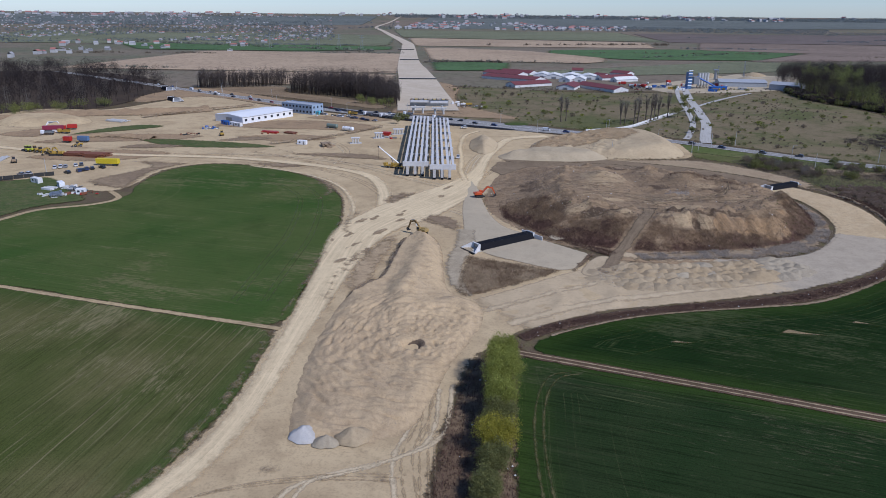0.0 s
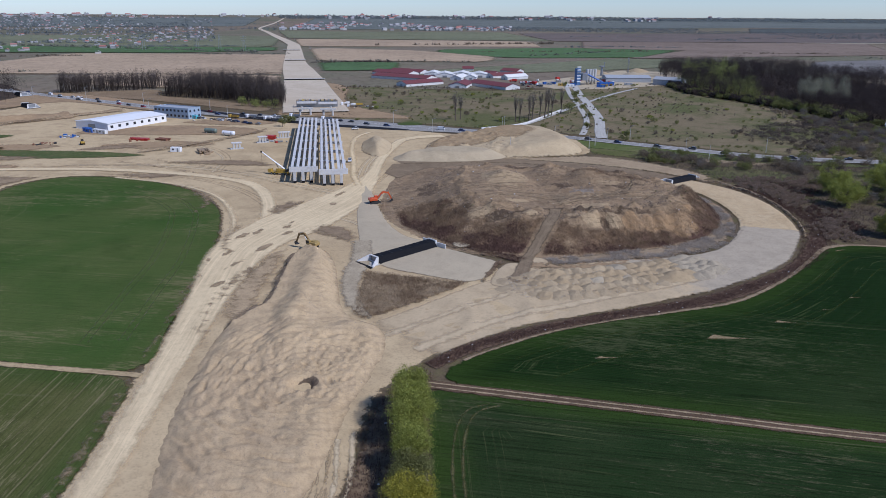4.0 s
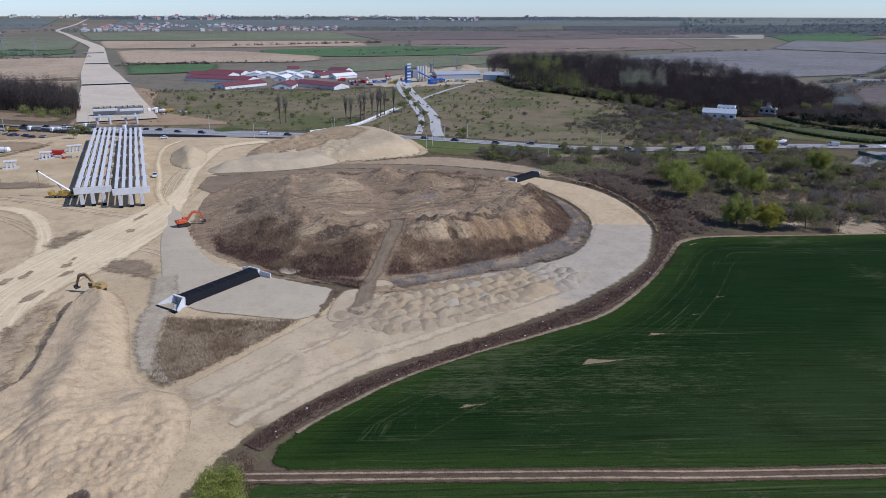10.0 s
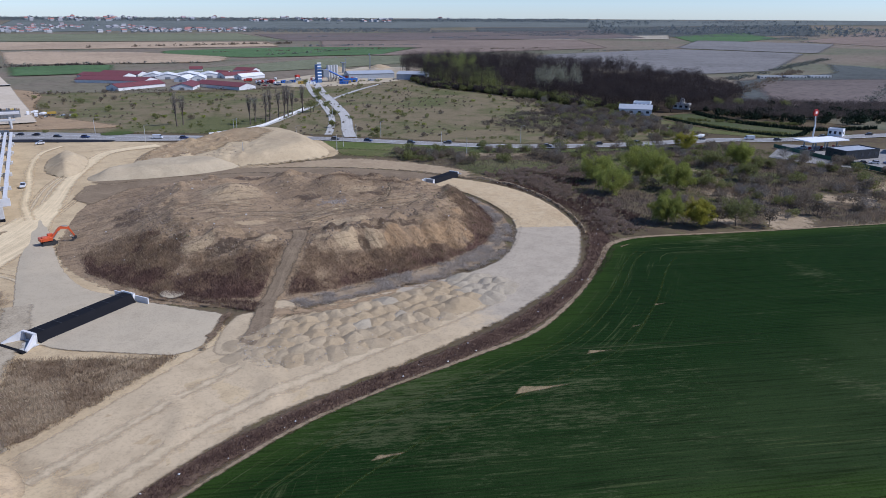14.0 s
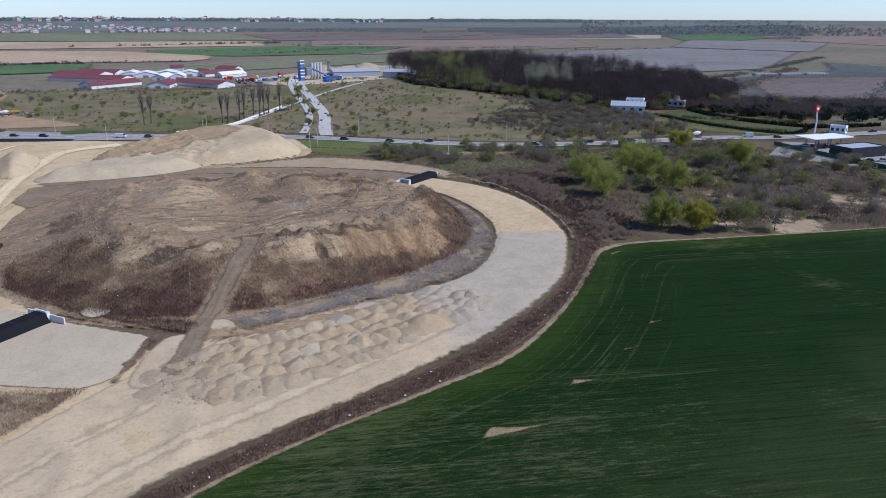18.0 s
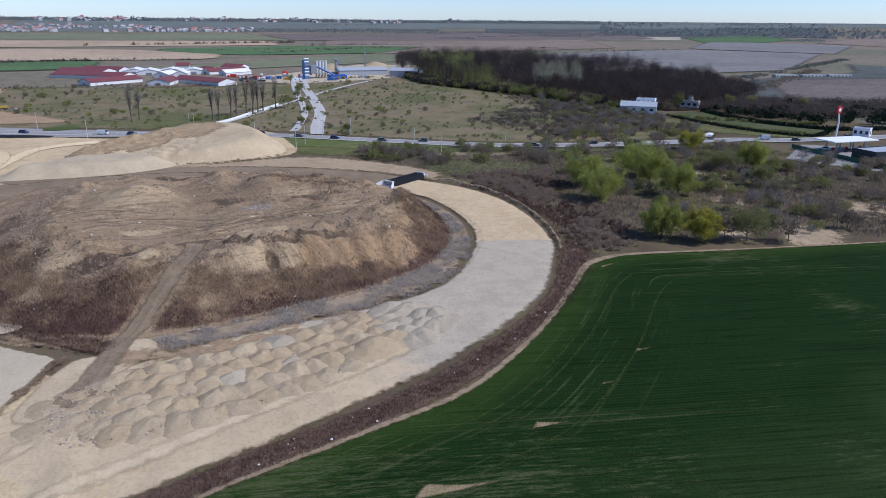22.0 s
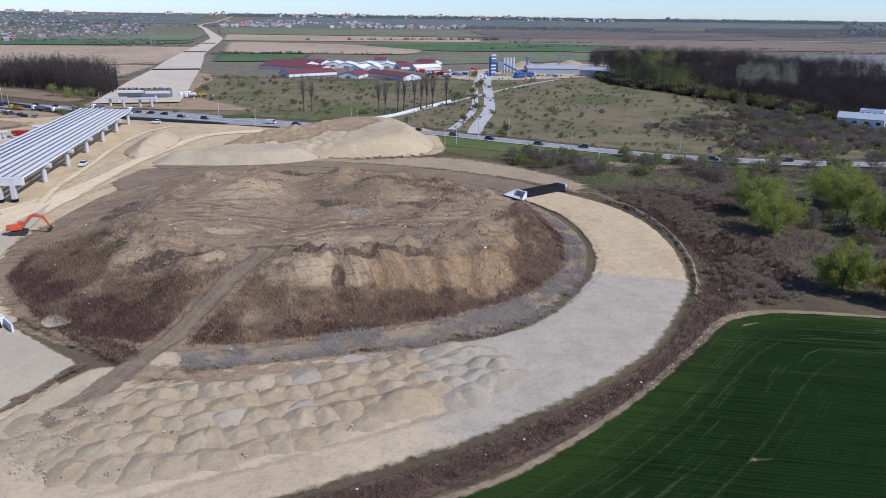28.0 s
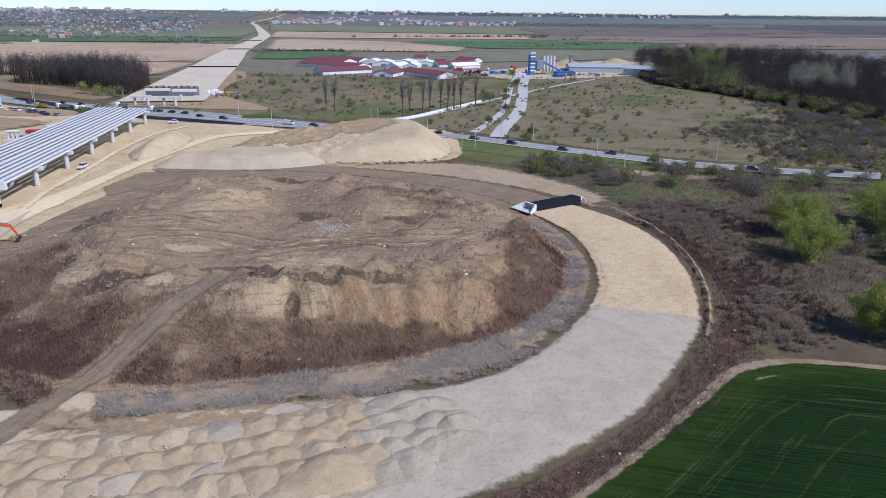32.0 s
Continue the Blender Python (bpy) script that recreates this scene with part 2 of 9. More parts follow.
    col = g.mix(1.0, col, g.mix(g.ramp(nf, 0.2, 0.8, 0.6, 1.4), (0, 0, 0), (1, 1, 1)), "MULTIPLY")
    g.bump(nf, 0.6, 0.12)
    e = g.math("ADD", g.math("ADD", g.attr("edge"), 1.2), g.math("MULTIPLY", g.math("SUBTRACT", g.noise(p, 0.4, 5, 0.7), 0.5), 3.0))
    g.fade(g.ramp(e, 0.0, 0.8))
    return g.done(col, 0.95, spec=0.03)


def paint(name, c, rough=0.6, metal=0.0, wear=0.25, scale=1.5, spec=0.4):
    """Painted, cast or coated surface with slight stains."""
    g = Graph(name)
    p = g.add("ShaderNodeTexCoord").outputs["Object"]
    n = g.noise(p, scale, 6, 0.65)
    col = g.mix(g.ramp(n, 0.4, 0.75, 0, wear), c, tuple(v * 0.45 for v in c))
    col = g.mix(g.ramp(g.noise(p, scale * 9, 3, 0.6), 0.45, 0.8, 0, wear * 0.5), col, tuple(min(1, v * 1.35) for v in c))
    g.bump(n, 0.08, 0.05)
    return g.done(col, rough, metal, spec)


def leafy(name, c1, c2, rough=0.7, glow_through=0.0, by_tree=False):
    """Foliage, twigs and dry stalks: every blade its own tone."""
    g = Graph(name)
    r = g.add("ShaderNodeNewGeometry").outputs["Random Per Island"]
    if by_tree:
        r = g.math("ADD", g.math("MULTIPLY", r, 0.2), g.math("MULTIPLY", g.attr("tone"), 0.8))
    o = g.add("ShaderNodeObjectInfo").outputs["Random"]
    col = g.mix(r, c1, c2)
    col = g.mix(g.math("MULTIPLY", o, 0.5), col, tuple((a + b) * 0.36 for a, b in zip(c1, c2)))
    mat = g.done(col, rough, spec=0.1)
    if glow_through:
        # thin leaves let part of the light through
        tl, mx = g.add("ShaderNodeBsdfTranslucent"), g.add("ShaderNodeMixShader")
        g.link(col, tl.inputs["Color"])
        mx.inputs[0].default_value = glow_through
        g.link(g.bsdf.outputs[0], mx.inputs[1])
        g.link(tl.outputs[0], mx.inputs[2])
        g.link(mx.outputs[0], g.out.inputs[0])
    return mat


# ---------- geometry helpers ----------
def smooth_ring(pts, k=5, closed=True):
    """Catmull-Rom through the points."""
    p = np.array(pts, float)
    n = len(p)
    out = []
    for i in range(n if closed else n - 1):
        a, b, c, d = (p[(i + j) % n] if closed else p[min(max(i + j, 0), n - 1)] for j in (-1, 0, 1, 2))
        for s in np.arange(k) / k:
            out.append(0.5 * (2 * b + (c - a) * s + (2 * a - 5 * b + 4 * c - d) * s * s + (3 * b - a - 3 * c + d) * s ** 3))
    if not closed:
        out.append(p[-1])
    return np.array(out)


def sdf(poly, X, Y):
    """Distance to the ring: positive inside."""
    px, py = np.asarray(X, float).ravel(), np.asarray(Y, float).ravel()
    best = np.full(px.shape, 1e18)
    inside = np.zeros(px.shape, bool)
    for a, b in zip(poly, np.roll(poly, -1, 0)):
        e = b - a
        wx, wy = px - a[0], py - a[1]
        t = np.clip((wx * e[0] + wy * e[1]) / max(e @ e, 1e-12), 0, 1)
        best = np.minimum(best, (wx - e[0] * t) ** 2 + (wy - e[1] * t) ** 2)
        if a[1] != b[1]:
            cross = (a[1] > py) != (b[1] > py)
            inside ^= cross & (px < e[0] * (py - a[1]) / (b[1] - a[1]) + a[0])
    return (np.sqrt(best) * np.where(inside, 1, -1)).reshape(np.shape(X))


def hash2(i, j, seed=0):
    n = np.sin(i * 127.1 + j * 311.7 + seed * 74.7) * 43758.5453
    return n - np.floor(n)


def vnoise(X, Y, scale, seed=0, octaves=4, gain=0.5):
    """Value noise on the plan, -1 to 1."""
    out, amp, tot = 0.0, 1.0, 0.0
    x, y = np.asarray(X, float) / scale, np.asarray(Y, float) / scale
    for o in range(octaves):
        i, j = np.floor(x), np.floor(y)
        u, v = x - i, y - j
        u, v = u * u * (3 - 2 * u), v * v * (3 - 2 * v)
        a, b = hash2(i, j, seed + o), hash2(i + 1, j, seed + o)
        c, d = hash2(i, j + 1, seed + o), hash2(i + 1, j + 1, seed + o)
        out = out + amp * ((a * (1 - u) + b * u) * (1 - v) + (c * (1 - u) + d * u) * v - 0.5) * 2
        tot += amp
        amp *= gain
        x, y = x * 2.03 + 17.3, y * 2.03 + 9.1
    return out / tot


def sstep(x, a, b):
    t = np.clip((x - a) / (b - a), 0, 1)
    return t * t * (3 - 2 * t)


def mesh_of(name, verts, faces, uv=None, attrs=None, smooth=False):
    """A mesh from arrays; faces all of one size."""
    verts, faces = np.asarray(verts, np.float32), np.asarray(faces, np.int32)
    me = bpy.data.meshes.new(name)
    k = faces.shape[1]
    me.vertices.add(len(verts))
    me.vertices.foreach_set("co", verts.ravel())
    me.loops.add(faces.size)
    me.loops.foreach_set("vertex_index", faces.ravel())
    me.polygons.add(len(faces))
    me.polygons.foreach_set("loop_start", np.arange(0, faces.size, k, dtype=np.int32))
    me.polygons.foreach_set("use_smooth", np.full(len(faces), smooth))
    if uv is not None:
        me.uv_layers.new(name="UVMap").data.foreach_set("uv", np.asarray(uv, np.float32)[faces.ravel()].ravel())
    for key, val in (attrs or {}).items():
        me.attributes.new(key, "FLOAT", "POINT").data.foreach_set("value", np.asarray(val, np.float32).ravel())
    me.update(calc_edges=True)
    me.validate()
    return me


def grid_faces(nx, ny):
    i = np.arange(nx * ny).reshape(ny, nx)
    return np.stack([i[:-1, :-1], i[:-1, 1:], i[1:, 1:], i[1:, :-1]], -1).reshape(-1, 4)


def sheet(name, poly, step, zfun, mat, margin=3.0, label="", category="", kind="structure", group="", extra=None):
    """A piece of ground inside a ring, at the height zfun(x, y, distance to the ring)."""
    lo, hi = poly.min(0) - margin, poly.max(0) + margin
    xs, ys = np.arange(lo[0], hi[0] + step, step), np.arange(lo[1], hi[1] + step, step)
    X, Y = np.meshgrid(xs, ys)
    d = sdf(poly, X, Y)
    F = grid_faces(len(xs), len(ys))
    F = F[d.ravel()[F].max(1) > -margin]
    used = np.unique(F)
    back = np.zeros(X.size, np.int64)
    back[used] = np.arange(len(used))
    x, y, dd = X.ravel()[used], Y.ravel()[used], d.ravel()[used]
    V = np.stack([x, y, zfun(x, y, dd)], 1)
    me = mesh_of(name, V, back[F], uv=np.stack([x, y], 1), attrs={"edge": dd, **(extra(x, y, dd) if extra else {})}, smooth=True)
    me.materials.append(mat)
    return tagged(new(name, me), label, category, group, kind)


def strip(name, line, width, zfun, mat, label="", category="", kind="structure", k=6, cross=5, closed=False):
    """A road or track along a line; width is one number or one for each point."""
    pts = smooth_ring(line, k, closed)
    w = np.asarray(width, float)
    if w.ndim:
        w = np.interp(np.linspace(0, len(w) - 1, len(pts)), np.arange(len(w)), w)
    else:
        w = np.full(len(pts), float(w))
    tan = np.gradient(pts, axis=0)
    tan /= np.linalg.norm(tan, axis=1)[:, None]
    nor = np.stack([-tan[:, 1], tan[:, 0]], 1)
    along = np.concatenate([[0], np.cumsum(np.linalg.norm(np.diff(pts, axis=0), axis=1))])
    v = np.linspace(-0.5, 0.5, cross)
    P = pts[:, None, :] + nor[:, None, :] * (v[None, :, None] * w[:, None, None])
    UV = np.stack([np.repeat(along, cross), (v[None, :] * w[:, None]).ravel()], 1)
    e = (w[:, None] * (0.5 - np.abs(v[None, :]))).ravel()
    x, y = P[..., 0].ravel(), P[..., 1].ravel()
    me = mesh_of(name, np.stack([x, y, zfun(x, y, e)], 1), grid_faces(cross, len(pts)), uv=UV, attrs={"edge": e}, smooth=True)
    me.materials.append(mat)
    return tagged(new(name, me), label, category, "", kind)


def flat(z):
    return lambda x, y, d: np.full(np.shape(x), float(z))


def lip(z, low=0.22):
    """A level that comes down to the ground at the sheet's edge."""
    return lambda x, y, d: low + (z - low) * sstep(d, -0.4, 1.2)


def link_bm(name, bm, mat, parent=None, label="", at=None, smooth=False):
    me = bpy.data.meshes.new(name)
    bm.to_mesh(me)
    bm.free()
    if smooth:
        me.polygons.foreach_set("use_smooth", np.ones(len(me.polygons), bool))
    me.materials.append(mat)
    ob = new(name, me)
    if parent:
        ob.parent = parent
    if at is not None:
        ob.matrix_basis = at
    if label:
        ob["label"] = label
    return ob


def box(bm, c, s, rz=0.0, bevel=0.0, taper=1.0):
    """Adds a box centred at c with sides s to the bmesh."""
    m = Matrix.Translation(c) @ Matrix.Rotation(rz, 4, "Z")
    r = bmesh.ops.create_cube(bm, size=1, matrix=Matrix.Diagonal((*s, 1)))
    vs = r["verts"]
    if taper != 1.0:
        for v in vs:
            if v.co.z > 0:
                v.co.x *= taper
                v.co.y *= taper
    if bevel:
        es = list({e for v in vs for e in v.link_edges})
        got = bmesh.ops.bevel(bm, geom=es, offset=bevel, segments=1, affect="EDGES")
        vs = list({v for f in got["faces"] for v in f.verts} | {v for v in vs if v.is_valid})
    bmesh.ops.transform(bm, matrix=m, verts=vs)
    return vs


def rod(bm, a, b, r, r2=None, n=6):
    """Adds a round bar from a to b."""
    a, b = Vector(a), Vector(b)
    m = Matrix.Translation((a + b) / 2) @ (b - a).to_track_quat("Z", "Y").to_matrix().to_4x4()
    bmesh.ops.create_cone(bm, cap_ends=True, segments=n, radius1=r, radius2=r if r2 is None else r2, depth=(b - a).length, matrix=m)


def prism(bm, outline, depth, m=None):
    """Adds an outline in x, z pushed along y, centred."""
    vs = [[bm.verts.new((x, s * depth / 2, z)) for x, z in outline] for s in (-1, 1)]
    n = len(outline)
    fs = [bm.faces.new(vs[0]), bm.faces.new(vs[1][::-1])]
    fs += [bm.faces.new((vs[0][(i + 1) % n], vs[0][i], vs[1][i], vs[1][(i + 1) % n])) for i in range(n)]
    bmesh.ops.recalc_face_normals(bm, faces=fs)
    if m is not None:
        bmesh.ops.transform(bm, matrix=m, verts=vs[0] + vs[1])


def part(name, build, mat, parent, label="", at=None, smooth=False):
    bm = bmesh.new()
    build(bm)
    return link_bm(name, bm, mat, parent, label, at, smooth)


def thing(name, x, y, z, rz=0.0, label="", category="", group=""):
    ob = new(name)
    ob.empty_display_size = 0.5
    ob.matrix_basis = pose(x, y, z, 0, 0, rz)
    return tagged(ob, label, category, group)

# ---------- materials ----------
M_scrub = soil("dry_scrub_ground", (0.128, 0.10, 0.072), (0.097, 0.075, 0.055), (0.14, 0.13, 0.066), 0.03, 0.16, 2.0, edge=0)
M_meadow = soil("spring_meadow", (0.122, 0.128, 0.062), (0.20, 0.165, 0.112), (0.085, 0.098, 0.042), 0.014, 0.06, 1.2, edge=8, rag=8, lo=0.36, hi=0.54, grain=1.4)
M_sand = soil("site_sand", (0.52, 0.415, 0.28), (0.45, 0.352, 0.235), (0.36, 0.278, 0.185), 0.03, 0.11, 1.8, edge=1.2, rag=3, grain=0.6)
M_haul = soil("packed_haul_road", (0.635, 0.525, 0.365), (0.575, 0.47, 0.325), (0.51, 0.41, 0.28), 0.05, 0.3, 2.2, edge=2.4, rag=1.6, streak=0.6, grain=0.5)
M_path = soil("field_path_earth", (0.42, 0.33, 0.215), (0.36, 0.28, 0.185), (0.27, 0.22, 0.13), 0.05, 0.3, 2.2, edge=0.7, rag=0.8, streak=0.5)
M_track = soil("field_track_earth", (0.108, 0.074, 0.056), (0.085, 0.06, 0.045), (0.075, 0.066, 0.036), 0.05, 0.3, 2.2, edge=0.6, rag=0.7, streak=0.9)
M_gravel = soil("grey_gravel", (0.43, 0.362, 0.272), (0.385, 0.325, 0.242), (0.465, 0.395, 0.30), 0.04, 0.2, 3.0, edge=0.9, rag=1.4, grain=0.6)
M_clay = soil("orange_sand", (0.51, 0.40, 0.27), (0.46, 0.355, 0.235), (0.55, 0.45, 0.32), 0.05, 0.2, 2.0, edge=0.9, rag=1.2)
M_dirt = soil("brown_site_dirt", (0.34, 0.265, 0.19), (0.28, 0.215, 0.155), (0.39, 0.31, 0.22), 0.05, 0.2, 2.0, edge=1.5, rag=2.5, grain=0.8)
M_pad = soil("levelled_sand_pad", (0.425, 0.37, 0.295), (0.455, 0.393, 0.31), (0.385, 0.333, 0.263), 0.04, 0.2, 2.5, edge=0.6, rag=0.6, grain=0.4)
M_weed = soil("dead_weed_ground", (0.155, 0.11, 0.08), (0.22, 0.165, 0.115), (0.10, 0.07, 0.053), 0.05, 0.4, 2.5, edge=1.5, rag=3)
M_ditch = soil("reed_ditch_ground", (0.30, 0.235, 0.17), (0.22, 0.17, 0.122), (0.36, 0.29, 0.22), 0.06, 0.4, 2.5, edge=2.5, rag=5)
M_far = soil("far_farmland", (0.21, 0.17, 0.122), (0.15, 0.15, 0.095), (0.18, 0.145, 0.108), 0.0022, 0.012, 0.1, edge=0)
M_wheat_a = crop("wheat_fresh_green", (0.044, 0.09, 0.018), (0.082, 0.11, 0.031), 0.29, 0.55, 60.0, fine_k=0.2, head=(0.07, 0.10, 0.026), straw=(0.20, 0.175, 0.085), thin=0.06, sweep=0.8)
M_wheat_b = crop("wheat_thin_green", (0.072, 0.088, 0.023), (0.17, 0.145, 0.064), -1.414, 0.8, 6.5, fine_k=0.32, head=(0.045, 0.08, 0.017), straw=(0.215, 0.185, 0.095), thin=0.06, sweep=0.8)
M_wheat_c = crop("wheat_dark_green", (0.0092, 0.0262, 0.0056), (0.0235, 0.041, 0.0125), 0.35, 0.45, 60.0, fine_k=0.45, head=(0.03, 0.056, 0.0095), straw=(0.092, 0.10, 0.045), thin=0.05, sweep=0.8, south=(120, 205))
M_wheat_d = crop("wheat_deep_green", (0.0165, 0.035, 0.0105), (0.03, 0.044, 0.0165), 0.33, 0.6, 60.0, fine_k=0.5, head=(0.036, 0.066, 0.011), straw=(0.115, 0.105, 0.058), thin=0.04, sweep=0.9)
M_asphalt = soil("worn_asphalt", (0.285, 0.272, 0.25), (0.25, 0.238, 0.22), (0.315, 0.30, 0.276), 0.02, 0.3, 3.0, edge=0, streak=0.35, bump=0.1)
M_newasphalt = soil("fresh_asphalt", (0.022, 0.023, 0.028), (0.028, 0.029, 0.034), (0.035, 0.036, 0.04), 0.02, 0.3, 3.0, edge=0, bump=0.1)
M_concrete_road = soil("pale_concrete_road", (0.46, 0.44, 0.40), (0.42, 0.40, 0.36), (0.37, 0.35, 0.31), 0.03, 0.3, 3.0, edge=0.6, rag=0.8, streak=0.4, bump=0.1)
M_line = paint("road_paint", (0.75, 0.75, 0.73), 0.7)

# ---------- plan of the ground ----------
FIELD_A = smooth_ring([(-260, 232), (-200, 245), (-178, 270), (-169, 288), (-150, 298), (-143, 313), (-147, 330), (-145, 362), (-131, 379), (-109, 378), (-85.5, 365), (-64, 344), (-49.5, 316), (-44.5, 292), (-41.5, 252), (-42.5, 221), (-43.5, 196), (-45.5, 175), (-72, 182), (-106, 192.4), (-137, 202.2)])
FIELD_B = smooth_ring([(-133, 197.2), (-93, 184.3), (-58, 174), (-48, 170), (-45, 163), (-45.5, 146), (-46.5, 132.5), (-49.5, 120), (-52, 109), (-54, 100), (-62, 80), (-90, 60), (-260, 90), (-260, 228)])
FIELD_C = smooth_ring([(24.5, 163), (28.5, 167), (38, 172.6), (53.6, 179.5), (71, 184), (93, 187.8), (112.6, 192.2), (136, 206.3), (158, 224), (168, 232), (179, 234), (204, 226), (270, 205.5), (400, 165), (480, 80), (420, 25), (250, 77.6), (110.2, 127), (74.3, 139.7), (44, 151.6), (27, 158.4)])
FIELD_D = smooth_ring([(20.5, 156), (43, 148), (72, 137), (106, 124.2), (250, 72.5), (420, 10), (400, -60), (200, -60), (60, -40), (22, 30), (14.5, 70), (14.8, 103), (15.5, 117), (18, 138)])
SITE_WEST = smooth_ring([(-41, 205), (-40.5, 252), (-43.5, 292), (-48.5, 317), (-63, 345.5), (-85, 367), (-110, 380.5), (-132, 381), (-148, 364), (-150, 330), (-160, 318), (-200, 335), (-262, 360), (-310, 420), (-360, 520), (-340, 596), (-285, 596), (-262, 650), (-235, 700), (-142, 621), (-38, 552), (26, 512), (20, 400), (-5, 300), (-20, 205)], 4)
SITE_EAST = smooth_ring([(-62, 75), (-54, 102), (-46, 132), (-44.5, 165), (-42, 196), (-40.5, 215), (-20, 300), (10, 420), (20, 516), (83, 486), (107, 497), (150, 482), (152, 440), (143, 408), (100, 398), (60, 350), (25, 330), (20, 290), (45, 238), (60, 222), (90, 205), (81, 193.5), (61, 189), (45.6, 184.5), (31, 178), (21, 170.5), (8, 155), (2.6, 134), (-1, 112), (-3, 95), (-10, 75)], 4)
RAMP_OUT = [(22, 171), (45, 184), (61, 188.4), (81, 193), (105, 200), (119, 206), (134, 213.8), (148.7, 224.3), (163, 241), (171, 252), (180, 276), (183.5, 301), (180, 321), (171, 339), (160, 359), (134, 381), (94, 401), (62, 407), (31, 400)]
RAMP_IN = [(7, 191), (24, 203.5), (38, 214), (52, 223), (72, 229), (93, 231), (112, 232), (127, 236), (139, 245.5), (151, 260.5), (157, 272), (161, 289), (162, 309), (156, 331), (146, 350), (124, 371), (93, 388), (66, 393), (38, 391)]
MOUND = smooth_ring([(22, 300), (24, 283), (33, 262), (47, 247), (60, 239.5), (80, 235.5), (100, 238.5), (118, 242.5), (134, 250), (147, 264), (155.5, 284), (157, 307), (151, 335), (138, 355), (118, 372), (95, 384), (72, 389), (46, 383), (29, 361), (21, 330)])
RIDGE = smooth_ring([(-33, 124), (-35, 150), (-34, 172), (-32, 186), (-30, 194), (-25.4, 202), (-20.8, 209), (-19, 222), (-17.5, 236), (-15, 250), (-10, 257), (-3, 255), (1, 241), (2.2, 222), (2.8, 207), (5.5, 198), (11, 192), (14, 184), (13, 174), (9, 163), (4, 150), (0, 133), (-6, 121), (-17, 116.5), (-27, 118)])
HEAP = smooth_ring([(60, 416), (92, 405), (118, 403), (138, 408), (146, 424), (147, 456), (138, 482), (112, 494), (88, 484), (72, 474), (58, 455), (52, 430)])
HEAP_FRONT = smooth_ring([(34, 400), (50, 396), (72, 394), (90, 399), (96, 408), (88, 424), (66, 430), (44, 424), (32, 412)])
CONE = smooth_ring([(15, 440), (17, 424), (24, 414), (31, 424), (35, 446), (33, 468), (26, 476), (18, 466)])
MEADOW = smooth_ring([(0, 560), (60, 532), (110, 500), (155, 476), (190, 440), (225, 408), (255, 390), (300, 375), (345, 365), (372, 380), (392, 470), (388, 540), (376, 610), (362, 720), (372, 800), (300, 800), (205, 765), (120, 770), (40, 810), (5, 800), (8, 690), (14, 610)])
ROAD = [(-520, 965), (-400, 862), (-298, 775), (-181, 676), (-90, 603), (5.5, 548), (50, 519), (100, 492), (148, 467), (184, 436), (217, 407), (244, 388), (290, 369.5), (357, 354), (381, 341), (463, 320), (700, 258), (1100, 150)]
TRENCH = [(53, 215), (56.5, 222), (62, 235.5), (66, 242), (70, 248), (75, 255), (79.5, 263), (81, 268)]


def near_line(line, X, Y):
    """Distance from a line and the share of its length at the nearest point."""
    pts = smooth_ring(line, 4, False)
    best, share = np.full(np.shape(X), 1e18), np.zeros(np.shape(X))
    for i, (a, b) in enumerate(zip(pts[:-1], pts[1:])):
        e = b - a
        t = np.clip(((X - a[0]) * e[0] + (Y - a[1]) * e[1]) / (e @ e), 0, 1)
        d = (X - a[0] - e[0] * t) ** 2 + (Y - a[1] - e[1] * t) ** 2
        share = np.where(d < best, (i + t) / (len(pts) - 1), share)
        best = np.minimum(best, d)
    return np.sqrt(best), share


HUMPS = ((72, 317, 11, 13, 3.2), (111, 318, 8, 9, 3.6), (86.5, 318, 4.5, 22, -1.6), (78, 350, 5, 3.5, 1.6), (104, 348, 7, 3.5, 1.5), (122, 340, 6, 4, 1.6), (60, 345, 6, 4, 1.2), (100, 331, 5, 4, 1.3), (96, 300, 3, 3, 1.0), (120, 290, 4, 3, 1.2), (50, 278, 4, 3, 1.4), (62, 273, 4, 2.5, 1.3), (44, 292, 4, 3, 1.2), (94, 300, 8, 5, -0.7), (58, 291, 8, 6, 0.9), (92, 344, 13, 6, -1.2), (129, 303, 6, 9, 0.8), (43, 303, 6, 9, 0.9), (80, 284, 10, 4, -0.7), (70.5, 263.5, 4, 3.5, 1.3), (90.5, 258.5, 4.5, 4.5, 1.7), (98.5, 256.5, 3.6, 4.2, 1.5), (106, 257, 4.5, 4.5, 1.6), (112.8, 256.5, 3.6, 4, 1.3), (118.5, 259, 4, 4.5, 1.6), (126, 261, 4, 4.5, 1.2), (95, 252, 1.5, 6, -1.2), (102.5, 251, 1.4, 6, -1.1), (115, 253, 1.6, 7, -1.6), (122, 254, 1.5, 6, -1.2), (61, 265, 9, 3.5, -1.1), (53, 271, 5, 4, 1.0))
